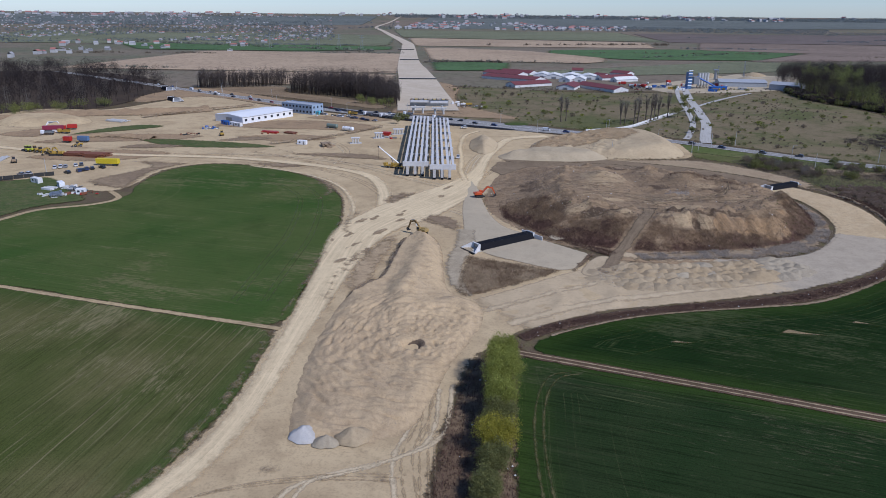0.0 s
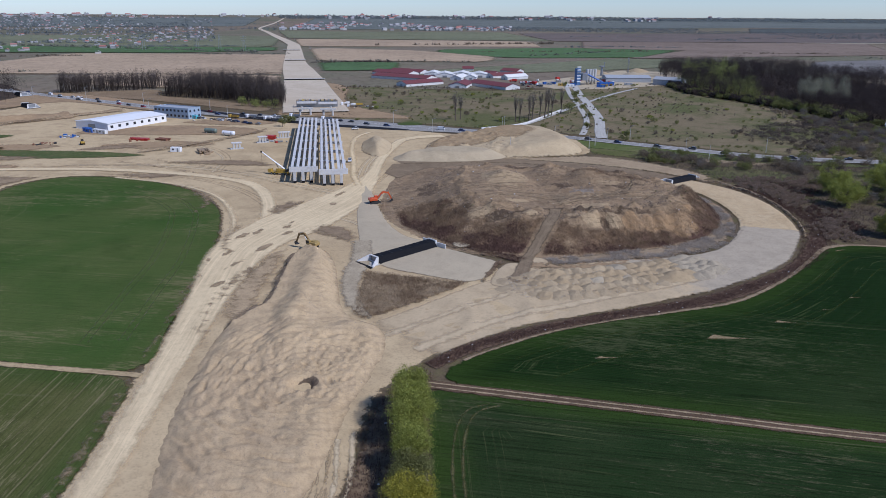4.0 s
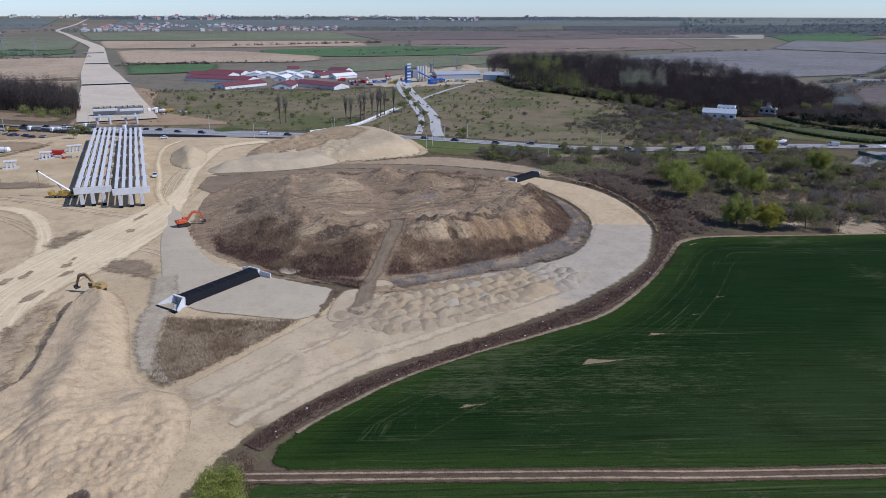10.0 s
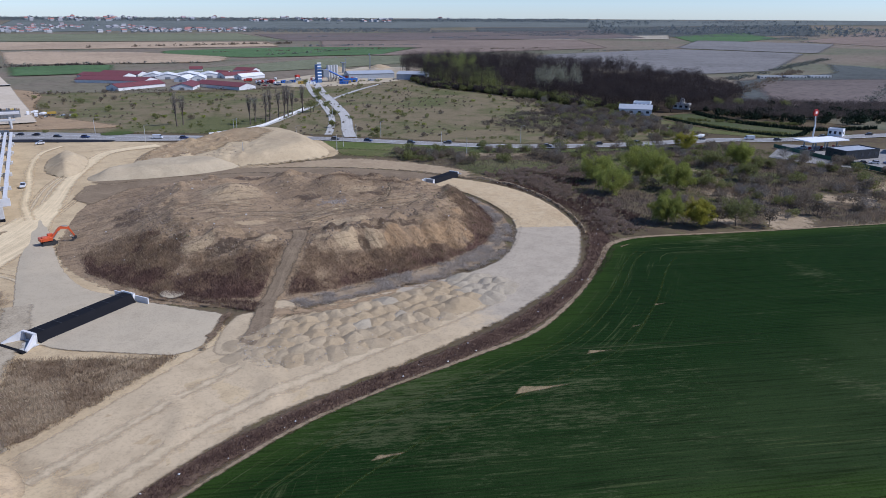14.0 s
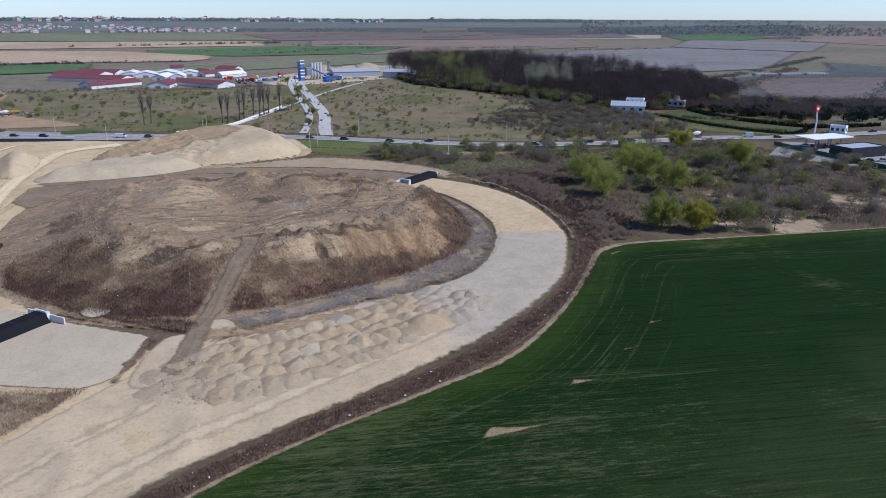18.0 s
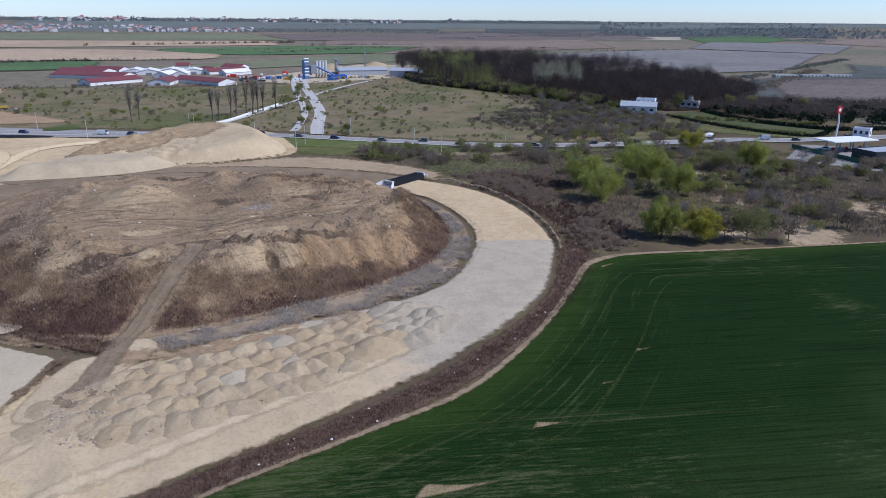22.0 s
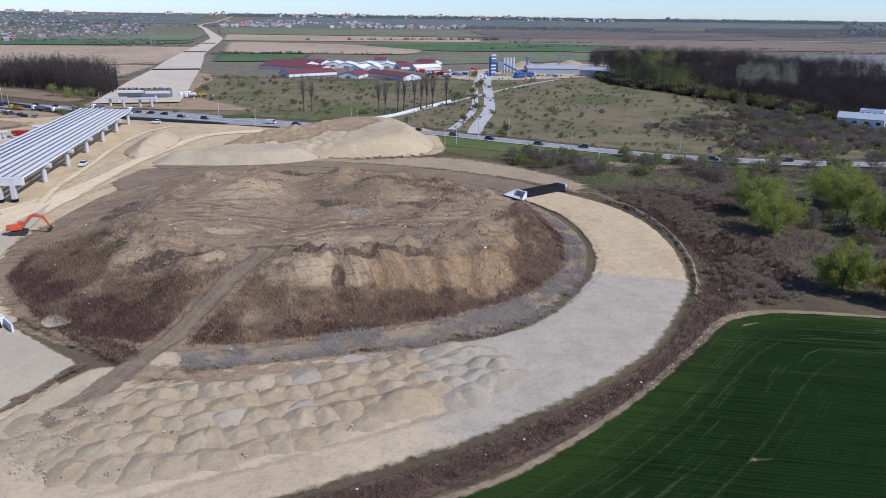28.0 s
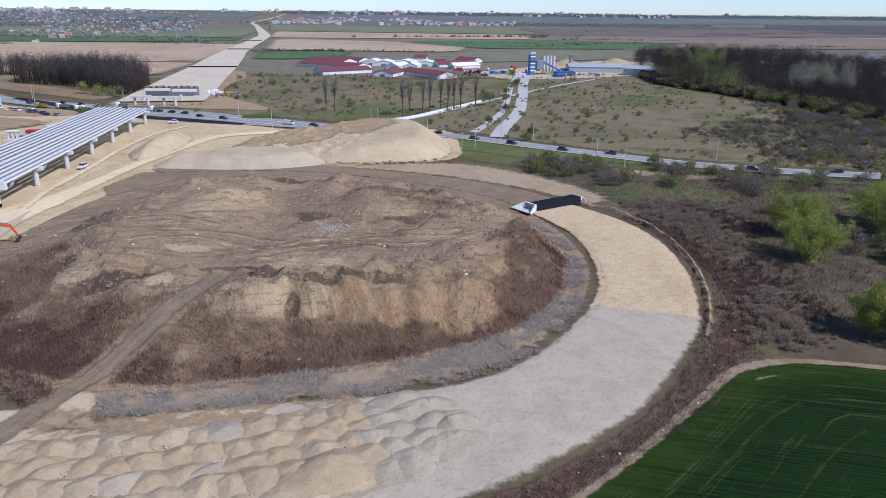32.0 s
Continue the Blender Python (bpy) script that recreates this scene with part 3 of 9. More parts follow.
SPOTS = {
    "pale": ((73, 318, 11, 15, 0.8), (70.5, 284, 5, 2.2, 1.0), (96, 271, 8, 3.6, 1.0), (102, 268, 5, 2, 0.8), (90.5, 256, 4.0, 5, 1.0), (98.8, 255, 2.8, 4.5, 0.9), (84, 259, 3, 3, 0.6), (53, 271, 5, 3.5, 0.8), (70, 263.5, 3.2, 2.6, 0.9), (62, 279, 6, 1.6, 0.7), (86, 276, 5, 2, 0.6), (116, 306, 6, 4, 0.6), (44, 284, 3, 3, 0.6), (36, 262, 4, 3, 0.5), (129, 283, 5, 3, 0.6), (60, 300, 9, 3, 0.45)),
    # (61, 266) paints a slope's shade; (115, 253) and (95, 252.5) darken gullies
    "dark": ((81.5, 269.5, 6, 2.2, 1.0), (90, 263, 4, 2, 0.9), (99, 260, 6, 1.6, 0.8), (109, 261, 7, 2, 0.9), (61, 266, 9, 3.4, 0.75), (78, 335, 5, 3, 0.8), (96, 306, 5, 5, 0.6), (120, 300, 10, 4, 0.5), (105, 281, 14, 2.5, 0.55), (48, 277, 4, 2, 0.7), (115, 253, 1.6, 5, 0.8), (95, 252.5, 1.6, 5, 0.7), (90, 352, 14, 3, 0.8), (40, 320, 6, 14, 0.5), (128, 330, 8, 10, 0.5)),
    "clay": ((106, 254.5, 4.4, 4.6, 1.0), (112, 254, 3.4, 4.8, 0.9), (118.5, 256, 4, 5, 1.0), (124, 255, 4.2, 6, 0.9), (129, 258, 4, 6, 0.8), (134, 266, 4.5, 7, 0.55), (139, 275, 4, 8, 0.35)),
}
TOPTRACK = [(78.5, 267), (80.5, 274), (83.5, 284), (85.5, 299), (86.5, 317), (89, 333), (95, 350), (100, 366)]
CROSSTRACK = [(56, 288), (70, 291), (84, 286), (97, 281), (112, 277), (125, 276)]


def spots(kind, x, y):
    """Patches of one tone on the mound, strongest at their middles."""
    v = np.zeros(np.shape(x))
    for cx, cy, rx, ry, k in SPOTS[kind]:
        v = np.maximum(v, k * (1 - sstep(((x - cx) / rx) ** 2 + ((y - cy) / ry) ** 2, 0.35, 1.5)))
    return v



def mound_z(x, y, d):
    """The spoil mound: banks, eroded rim, rough top, smooth where the track climbs."""
    run = 22 + 4 * vnoise(x, y, 30, 3, 2) + np.where(y > 330, (y - 330) * 0.42, 0) + 8 * sstep(-x, -75, -45) + 12 * sstep(y, 292, 325) * sstep(-x, -75, -40)
    run = run - 7 * sstep(x, 110, 145) * sstep(-y, -320, -290)
    s = np.clip(d / run, 0, 1)
    z = (7.7 - 2.2 * sstep(y, 320, 365)) * (0.45 * s + 0.55 * sstep(s, 0.0, 1.0))
    dl, sh = near_line(TRENCH, x, y)
    free = sstep(dl, 2.4, 5.0) + (sh > 0.97) * 0.7
    free = np.clip(free, 0, 1)
    rim = np.exp(-((d - run * 0.95) / 5.0) ** 2)
    rough = rim * (2.1 * vnoise(x, y, 5, 8, 4) + 0.4) + 0.9 * vnoise(x, y, 26, 5, 3) * sstep(d, 6, 20)
    gully = np.exp(-((d - run * 0.62) / 8.0) ** 2) * sstep(x, 84, 98)
    ang = np.arctan2(y - 300, x - 88)
    rough = rough - gully * 1.5 * np.abs(vnoise(ang * 60, d * 0.12, 2.4, 11, 3))
    rough = rough + sstep(d, 1, 6) * (0.45 * vnoise(x, y, 5, 21, 3) + 0.2 * vnoise(x, y, 1.6, 23, 2)) * (1 - 0.65 * sstep(d, 24, 30) * (1 - sstep(x, 88, 98)))
    rough = rough + sstep(d, 20, 26) * (1.5 * np.maximum(vnoise(x, y, 9, 25, 4), 0) + 0.22 * vnoise(x * 0.25 + 0.9 * y, y * 0.1 - 0.3 * x, 2.0, 27, 2))
    for hx, hy, rx, ry, k in HUMPS:
        rough = rough + k * np.exp(-(((x - hx) / rx) ** 2 + ((y - hy) / ry) ** 2))
    for i in range(46):
        t = i / 45
        lx, ly = np.interp(t, [0, 0.25, 0.5, 0.75, 1], [40, 66, 96, 122, 139]), np.interp(t, [0, 0.25, 0.5, 0.75, 1], [284, 270, 261, 265, 284])
        lx, ly = lx + 3 * hash2(i, 1, 2) - 1.5, ly + 5 * hash2(i, 2, 2) - 2.5
        w = 1.1 + 1.5 * hash2(i, 3, 2)
        rough = rough + (0.5 + 0.9 * hash2(i, 4, 2)) * np.exp(-((x - lx) ** 2 + (y - ly) ** 2) / w ** 2)
    z = z + rough * free - 0.35 * (1 - free) * sstep(d, 2, 8)
    return np.maximum(z, 0) * sstep(d, -1.5, 1.5) - 0.05 * (1 - sstep(d, -3, 0)) + 0.12


RIDGE_CREST = ([150, 165, 181, 199, 214, 242, 256], [-15, -14, -12.3, -11.3, -8.7, -6, -5.5])


def ridge_z(x, y, d):
    """The long sand bank in front: a dug-away western flank, a bench, one long crest, wrinkled tipped loads below."""
    cut = sstep(y, 188, 200) * (x < -8)
    bite = (2.8 * vnoise(x * 0, y, 9, 35, 4) + 1.6 * vnoise(x, y, 4, 37, 3)) * cut
    s = sstep(d + bite, 0.2, 7.0 - 5.6 * cut)
    bend = 1.3 * vnoise(x, y, 14, 36, 2)
    u, v = np.hypot(x + 3, 0.85 * (y - 166)) / 1.7, np.arctan2(y - 166, x + 3) * 4.0
    wr = 1 - 2.6 * np.abs(vnoise(u + bend, v, 1.0, 31, 3, 0.6))
    low = 1 - sstep(y, 178, 200)
    z = (0.9 + 0.9 * sstep(y, 175, 225)) * s
    z = z + s * (0.35 * vnoise(x, y, 11, 30, 3) + (0.02 + 0.48 * low) * wr + 0.2 * vnoise(x, y, 3.4, 39, 4, 0.6) + 0.1 * vnoise(x, y, 1.1, 33, 2))
    c = np.interp(y, *RIDGE_CREST)
    o = x - c
    o = o + 1.4 * vnoise(x, y, 9, 48, 3)
    crest = np.where(o < 0, 1 - sstep(-o, 0.0, 6.5), 1 - sstep(o, 0.0, 12.0))
    # rills washed down both flanks of the crest
    rill = np.abs(vnoise(x * 0.22 + 40, y + 0.35 * x, 2.6, 49, 3))
    crest = crest * (1 - 0.28 * (1 - sstep(rill, 0.0, 0.3)) * sstep(np.abs(o), 0.6, 3.0))
    z = z + crest * s * sstep(y, 168, 186) * (1 - 0.45 * sstep(y, 238, 256)) * (1.75 + 0.7 * vnoise(x * 0, y, 10, 47, 3))
    # a lower spur running off towards the loop ramp
    spur = np.exp(-((y - 188 - 0.35 * (x - 2)) / 4.5) ** 2) * sstep(x, -8, 0)
    z = z + 0.7 * spur * s
    hole = np.exp(-(((x + 7.6) / 2.6) ** 2 + ((y - 161) / 2.4) ** 2) ** 2)
    return z - 1.7 * hole - 0.15 + 0.3 * s


def ridge_tones(x, y, d):
    """Where the bank is tan, where freshly cut dark, where grey; the hole's shade is painted in too."""
    cut = sstep(y, 188, 196) * (1 - sstep(y, 250, 258)) * (x < -10) * (1 - sstep(d, 1.6, 3.6))
    # shade on the hole's rim turned from the sun, coloured like the cut
    hole = np.exp(-(((x + 6.4) / 2.0) ** 2 + ((y - 161.6) / 1.9) ** 2) ** 2)
    tan = sstep(y, 165, 195) * (0.5 + 0.5 * sstep(x, -14, -6)) + 0.8 * sstep(x, -10, 2) * sstep(y, 130, 160)
    return {"cut": np.clip(cut + 3.0 * hole, 0, 1), "tan": np.clip(tan, 0, 1)}


def heap_z(high, run, seed):
    def f(x, y, d):
        s = np.clip(d / run, 0, 1)
        return np.minimum(high * (s * 0.8 + 0.2 * sstep(s, 0, 1)) * (1 + 0.3 * vnoise(x, y, 15, seed, 3)), high * 0.93 + 0.25 * vnoise(x, y, 4, seed + 5, 2)) - 0.5 * sstep(d, 1, 5) * np.abs(vnoise(x * 0.6 + y * 0.5, x * 0.1, 2.6, seed + 7, 2)) + sstep(d, 0, 4) * (0.35 * vnoise(x, y, 5, seed + 2, 3)) - 0.05 + 0.15 * sstep(d, -1, 1)
    return f


def spoil_z(x, y, d):
    """The big spoil heap: lumpy and low at one end, a smooth steep cone at the other."""
    top = np.interp(x, [52, 70, 90, 108, 122, 134, 150], [1.3, 2.0, 3.0, 5.2, 7.2, 7.6, 7.6]) + 0.35 * vnoise(x, y, 9, 62, 3)
    side = np.maximum(d, 0) * (0.66 + 0.05 * vnoise(x, y, 12, 63, 2))
    z = -np.log(np.exp(-side * 1.1) + np.exp(-top * 1.1)) / 1.1
    rough = 1 - sstep(x, 98, 120)
    z = z + rough * sstep(d, 2, 7) * (2.4 * np.maximum(vnoise(x, y, 4.5, 64, 3), 0) + 0.3 * vnoise(x, y, 1.8, 66, 2))
    return np.maximum(z, 0) + 0.1 * vnoise(x, y, 3, 68, 2) * sstep(d, 0, 3) - 0.05 + 0.15 * sstep(d, -1, 1)


def site_z(x, y, d):
    return 0.16 + 0.08 * vnoise(x, y, 14, 41, 3) + 0.05 * vnoise(x, y, 2.0, 43, 2) - 0.14 * (1 - sstep(d, -2, 1))


# ---------- setting: the plain ----------
def plain():
    """One sheet of land out to the horizon; it lifts a little far off, as the plain's haze line does."""
    a = np.concatenate([np.arange(-420, 520, 20.0), np.geomspace(540, 4700, 34)])
    xs = np.unique(np.concatenate([-np.geomspace(440, 4700, 34), a]))
    ys = np.unique(np.concatenate([-np.geomspace(80, 4700, 26), np.arange(-60, 900, 20.0), np.geomspace(910, 4900, 48)]))
    X, Y = np.meshgrid(xs, ys)
    r = np.hypot(X, Y - 80)
    Z = 54 * np.clip((r - 2300) / 2500, 0, 1.0) ** 2
    me = mesh_of("ground", np.stack([X.ravel(), Y.ravel(), Z.ravel()], 1), grid_faces(len(xs), len(ys)), smooth=True)
    me.materials.append(M_scrub)
    me.materials.append(M_far)
    F = grid_faces(len(xs), len(ys))
    cy, cx = Y.ravel()[F].mean(1), X.ravel()[F].mean(1)
    me.polygons.foreach_set("material_index", ((cy > 780) | (np.abs(cx) > 480)).astype(np.int32))
    return tagged(new("ground", me), "flat brown scrub plain reaching the horizon", "ground", "", "structure")


plain()


def far_z(x, y, d):
    r = np.hypot(x, y - 80)
    return 0.25 + 54 * np.clip((r - 2300) / 2500, 0, 1.0) ** 2


sheet("meadow", MEADOW, 8, flat(0.06), M_meadow, 9, "grassy scrubland with bare patches beyond the road", "meadow")
sheet("wheat_field", FIELD_A, 4, flat(0.24), M_wheat_a, 3, "smooth green winter wheat field beside the haul road", "field")
sheet("wheat_field", FIELD_B, 4, flat(0.22), M_wheat_b, 3, "thin streaky wheat field with pale wheel lines", "field")
sheet("wheat_field", FIELD_C, 4, flat(0.22), M_wheat_c, 3, "large dark green wheat field beside the loop ramp", "field")
sheet("wheat_field", FIELD_D, 4, flat(0.20), M_wheat_d, 3, "deep green wheat field with curved wheel lines", "field")
sheet("site_ground", SITE_WEST, 3, site_z, M_sand, 3, "bare tracked sand of the building site yard", "ground")
sheet("site_ground", SITE_EAST, 2, site_z, M_sand, 3, "bare tracked sand along the motorway line", "ground")
strip("field_path", [(-260, 240), (-135, 199.5), (-94, 186.5), (-59, 176), (-43, 171)], 2.6, flat(0.32), M_path, "pale earth path between two wheat fields", "path")
strip("field_path", [(-250, 190), (-205, 228), (-180, 266), (-171, 285), (-152, 295), (-146, 306), (-155, 318)], 3.5, flat(0.3), M_path, "earth track along the wheat field", "path")
strip("field_track", [(18, 159), (43, 149.5), (73, 138), (107, 125), (250, 74), (430, 12)], 4.2, flat(0.33), M_track, "rutted brown farm track between wheat fields", "track")
strip("haul_road", [(-56, 88), (-50, 102.5), (-46, 111), (-42, 127), (-40, 147.6), (-38.2, 172.6), (-35.5, 216), (-31, 259), (-15.5, 288.5), (1.3, 318), (12.7, 347), (19, 372), (24, 402), (33, 437.5), (45, 470), (70, 480)], [8, 8, 8, 8, 8, 9, 14, 24, 32, 26, 14, 9, 8, 8, 9, 13], flat(0.42), M_haul, "pale packed sand haul road", "road", cross=7)
strip("haul_road", [(-300, 435), (-229, 410), (-183, 404), (-125, 398.5), (-83, 385), (-56, 371), (-37, 352), (-28, 320), (-26, 285)], 8, flat(0.4), M_haul, "pale packed sand track to the yard", "road", cross=7)
strip("haul_road", [(-38.6, 250), (-38, 285), (-43, 312), (-54, 338), (-75, 360), (-105, 377)], 4, flat(0.41), M_haul, "sand track round the wheat field", "road")
strip("haul_road", [(11, 345), (9, 370), (10, 400), (10, 440), (14, 480), (24, 500)], 5, flat(0.43), M_haul, "sand track beside the bridge piers", "road")


def loop_part(name, i, j, mat, z, label):
    a, b = smooth_ring(RAMP_OUT[i:j], 5, False), smooth_ring(RAMP_IN[i:j], 5, False)
    ring = np.concatenate([a, b[::-1]])
    sheet(name, ring, 1.5, lambda x, y, d: 0.2 + (z - 0.2) * sstep(d, -0.4, 1.5) + 0.09 * vnoise(x, y, 5, 51, 3), mat, 2.5, label, "ramp")


def ramp_start_z(x, y, d):
    """Level with the site's sand at first, a raised bed further on."""
    k = sstep(x, 58, 90)
    hump = 0.5 * (1 - sstep(np.abs(near_line([(50, 208), (52.3, 203), (53, 197.5), (50, 189)], x, y)[0]), 0.3, 3.4)) + 0.4 * (1 - sstep(near_line([(33, 202), (36, 196), (34, 187)], x, y)[0], 0.3, 3.0))
    return (1 - k) * (site_z(x, y, 5.0) + 0.035 + hump * sstep(d, 0.5, 4) + 0.12 * vnoise(x, y, 4, 55, 3) * sstep(d, 0, 3)) + k * (0.2 + 0.26 * sstep(d, -0.4, 1.5) + 0.09 * vnoise(x, y, 5, 51, 3))


M_ramp_brown = soil("brown_ramp_earth", (0.225, 0.175, 0.128), (0.19, 0.147, 0.108), (0.265, 0.207, 0.152), 0.05, 0.2, 2.0, edge=1.5, rag=2.5, grain=0.8)
sheet("cleared_ground", np.array([(24, 372), (30, 394), (48, 396), (66, 395), (94, 390), (126, 373), (148, 352), (158, 330), (150, 330), (134, 352), (115, 368), (92, 380), (72, 385), (46, 379), (30, 358)], float), 2, flat(0.33), M_ramp_brown, 3, "dark brown driven earth behind the mound", "ground")
M_graded = soil("graded_brown_dirt", (0.355, 0.28, 0.20), (0.30, 0.232, 0.165), (0.40, 0.32, 0.23), 0.05, 0.2, 2.0, edge=4, rag=6, grain=0.8)
sheet("cleared_ground", smooth_ring([(60, 404), (96, 398), (134, 380), (160, 358), (176, 338), (186, 346), (176, 372), (160, 392), (142, 404), (110, 404)]), 2, flat(0.22), M_graded, 3, "graded brown dirt between the heaps and the loop", "ground")
M_ramp_sand = soil("ramp_sand", (0.49, 0.40, 0.29), (0.445, 0.362, 0.262), (0.385, 0.31, 0.222), 0.04, 0.15, 1.8, edge=1.2, rag=1.2, grain=0.5)
M_ramp_bed = soil("ramp_sand_and_gravel", (0.50, 0.405, 0.29), (0.455, 0.368, 0.262), (0.405, 0.325, 0.23), 0.04, 0.15, 1.8, edge=1.2, rag=1.4, grain=0.55, other=(0.43, 0.362, 0.266))
sheet("loop_ramp", np.concatenate([smooth_ring([(9, 164)] + RAMP_OUT[:11], 5, False), smooth_ring([(-4, 184)] + RAMP_IN[:11], 5, False)[::-1]]), 1.4, ramp_start_z, M_ramp_bed, 2.5, "sandy start and grey gravel bed of the curved loop ramp", "ramp", extra=lambda x, y, d: {"second": sstep(x + 0.4 * (y - 215), 70, 128), "begin": 0.2 * (0.78 * (x - 8) + 0.6 * (y - 190))})
loop_part("loop_ramp", 9, 14, M_clay, 0.50, "orange sand bed of the curved loop ramp")
loop_part("loop_ramp", 13, 19, M_ramp_brown, 0.44, "brown earth bed of the curved loop ramp")

PAD = np.array([(9, 241), (34, 254), (52, 234.5), (44, 219), (38, 217.5), (18, 231)], float)
PAD_N = smooth_ring([(15, 350), (19, 291), (25, 266), (36, 253), (10, 242), (8, 270), (9, 310)])
TRI = np.array([(9, 231), (39, 217), (24, 205), (7, 194), (4.5, 199), (6, 214)], float)
VERGE = smooth_ring([(-1, 111), (2.6, 133), (8.3, 153), (20.6, 167), (19, 153), (17, 138), (15, 117), (14, 95), (14, 75), (6, 70), (-2, 88)])
DITCH_LINE = [(68, 232.5), (78, 233), (95, 235), (112, 237.5), (126, 242), (137.5, 251), (148, 267), (154, 284), (156, 302), (153, 318)]
sheet("sand_pad", PAD, 2, lip(0.5), M_pad, 1.5, "smooth levelled grey sand pad by the culvert", "pad")
sheet("sand_pad", PAD_N, 2, lip(0.48), M_pad, 1.5, "levelled sand bed beyond the culvert", "pad")
sheet("weed_patch", TRI, 2, lip(0.40), soil("straw_and_weed_ground", (0.23, 0.17, 0.118), (0.32, 0.25, 0.175), (0.155, 0.112, 0.08), 0.09, 0.45, 2.5, edge=1.5, rag=3), 2, "triangular patch of dead brown weeds", "weeds")
sheet("weed_patch", VERGE, 2, lip(0.3), M_weed, 2, "dark weedy verge under the willows", "weeds")
strip("ditch", DITCH_LINE, [5, 7.5, 9, 9.5, 9, 8, 7, 6.5, 6, 5], flat(0.36), M_ditch, "grey reed ditch at the foot of the mound", "ditch")

# mound: banks of dead weeds, a bare top
def mound_mat():
    g = Graph("mound_earth")
    p = g.pos()
    nb, nm, nf = g.noise(p, 0.05, 6, 0.65, 0.5), g.noise(p, 0.3, 6, 0.7, 0.5), g.noise(p, 2.2, 5, 0.7)
    rag = g.math("MULTIPLY", g.math("SUBTRACT", g.noise(p, 0.24, 7, 0.72, 0.7), 0.5), 1.7)
    col = g.mix(g.ramp(nb, 0.4, 0.62), (0.375, 0.285, 0.195), (0.30, 0.225, 0.152))
    col = g.mix(g.math("MULTIPLY", g.ramp(nm, 0.5, 0.68), 0.6), col, (0.375, 0.29, 0.198))
    col = g.mix(g.math("MULTIPLY", g.ramp(g.noise(p, 0.14, 6, 0.72, 0.8), 0.57, 0.63), 0.5), col, (0.155, 0.115, 0.088))
    col = g.mix(g.ramp(g.math("ADD", g.attr("pale"), rag), 0.3, 0.75), col, g.mix(nm, (0.52, 0.415, 0.28), (0.42, 0.33, 0.222)))
    col = g.mix(g.math("MULTIPLY", g.ramp(g.math("ADD", g.attr("dark"), rag), 0.32, 0.6), 0.9), col, g.mix(nm, (0.07, 0.052, 0.04), (0.15, 0.11, 0.08)))
    w = g.noise(g.scaled(p, (0.05, 0.7, 1), 0.3), 1.0, 5, 0.65, 0.5)
    col = g.mix(g.math("MULTIPLY", g.ramp(w, 0.53, 0.59), 0.55), col, (0.15, 0.113, 0.085))
    w2 = g.noise(g.scaled(p, (0.6, 0.06, 1), -0.5), 1.0, 5, 0.65, 0.6)
    col = g.mix(g.math("MULTIPLY", g.ramp(w2, 0.55, 0.6), 0.45), col, (0.42, 0.335, 0.235))
    trk = g.math("MULTIPLY", g.attr("trk"), g.ramp(g.noise(p, 0.6, 5, 0.7), 0.3, 0.6, 0.45, 1.0))
    col = g.mix(g.math("MULTIPLY", trk, 0.75), col, (0.285, 0.22, 0.155))
    clay = g.math("MULTIPLY", g.ramp(g.math("ADD", g.attr("clay"), rag), 0.35, 0.75), 0.75)
    col = g.mix(clay, col, g.mix(g.ramp(nm, 0.35, 0.65), (0.42, 0.285, 0.165), (0.35, 0.25, 0.16)))
    run = g.add("ShaderNodeCombineXYZ")
    g.link(g.attr("arc"), run.inputs[0])
    g.link(g.math("MULTIPLY", g.attr("edge"), 0.07), run.inputs[1])
    gul = g.noise(run.outputs[0], 0.45, 5, 0.7, 0.6)
    face = g.math("MULTIPLY", g.attr("face"), g.ramp(gul, 0.5, 0.6))
    col = g.mix(g.math("MULTIPLY", face, 0.4), col, (0.19, 0.135, 0.09))
    weed = g.ramp(g.math("ADD", g.attr("weed"), g.math("MULTIPLY", g.math("SUBTRACT", nm, 0.5), 0.9)), 0.25, 0.6)
    ground = g.mix(g.ramp(g.noise(p, 0.11, 6, 0.7, 0.6), 0.42, 0.6), (0.155, 0.108, 0.076), (0.28, 0.20, 0.132))
    col = g.mix(weed, col, g.mix(g.math("MULTIPLY", g.attr("low"), g.ramp(nb, 0.40, 0.62)), ground, (0.15, 0.092, 0.074)))
    col = g.mix(1.0, col, g.mix(g.math("MULTIPLY", g.ramp(nf, 0.25, 0.75, 0.78, 1.22), g.ramp(g.noise(p, 0.9, 5, 0.75), 0.3, 0.7, 0.85, 1.15)), (0, 0, 0), (1, 1, 1)), "MULTIPLY")
    col = g.mix(1.0, col, (0.89, 0.825, 0.71), "MULTIPLY")
    g.bump(g.math("ADD", nf, g.math("MULTIPLY", nm, 3.0)), 0.8, 0.45)
    return g.done(col, 0.95, spec=0.15)


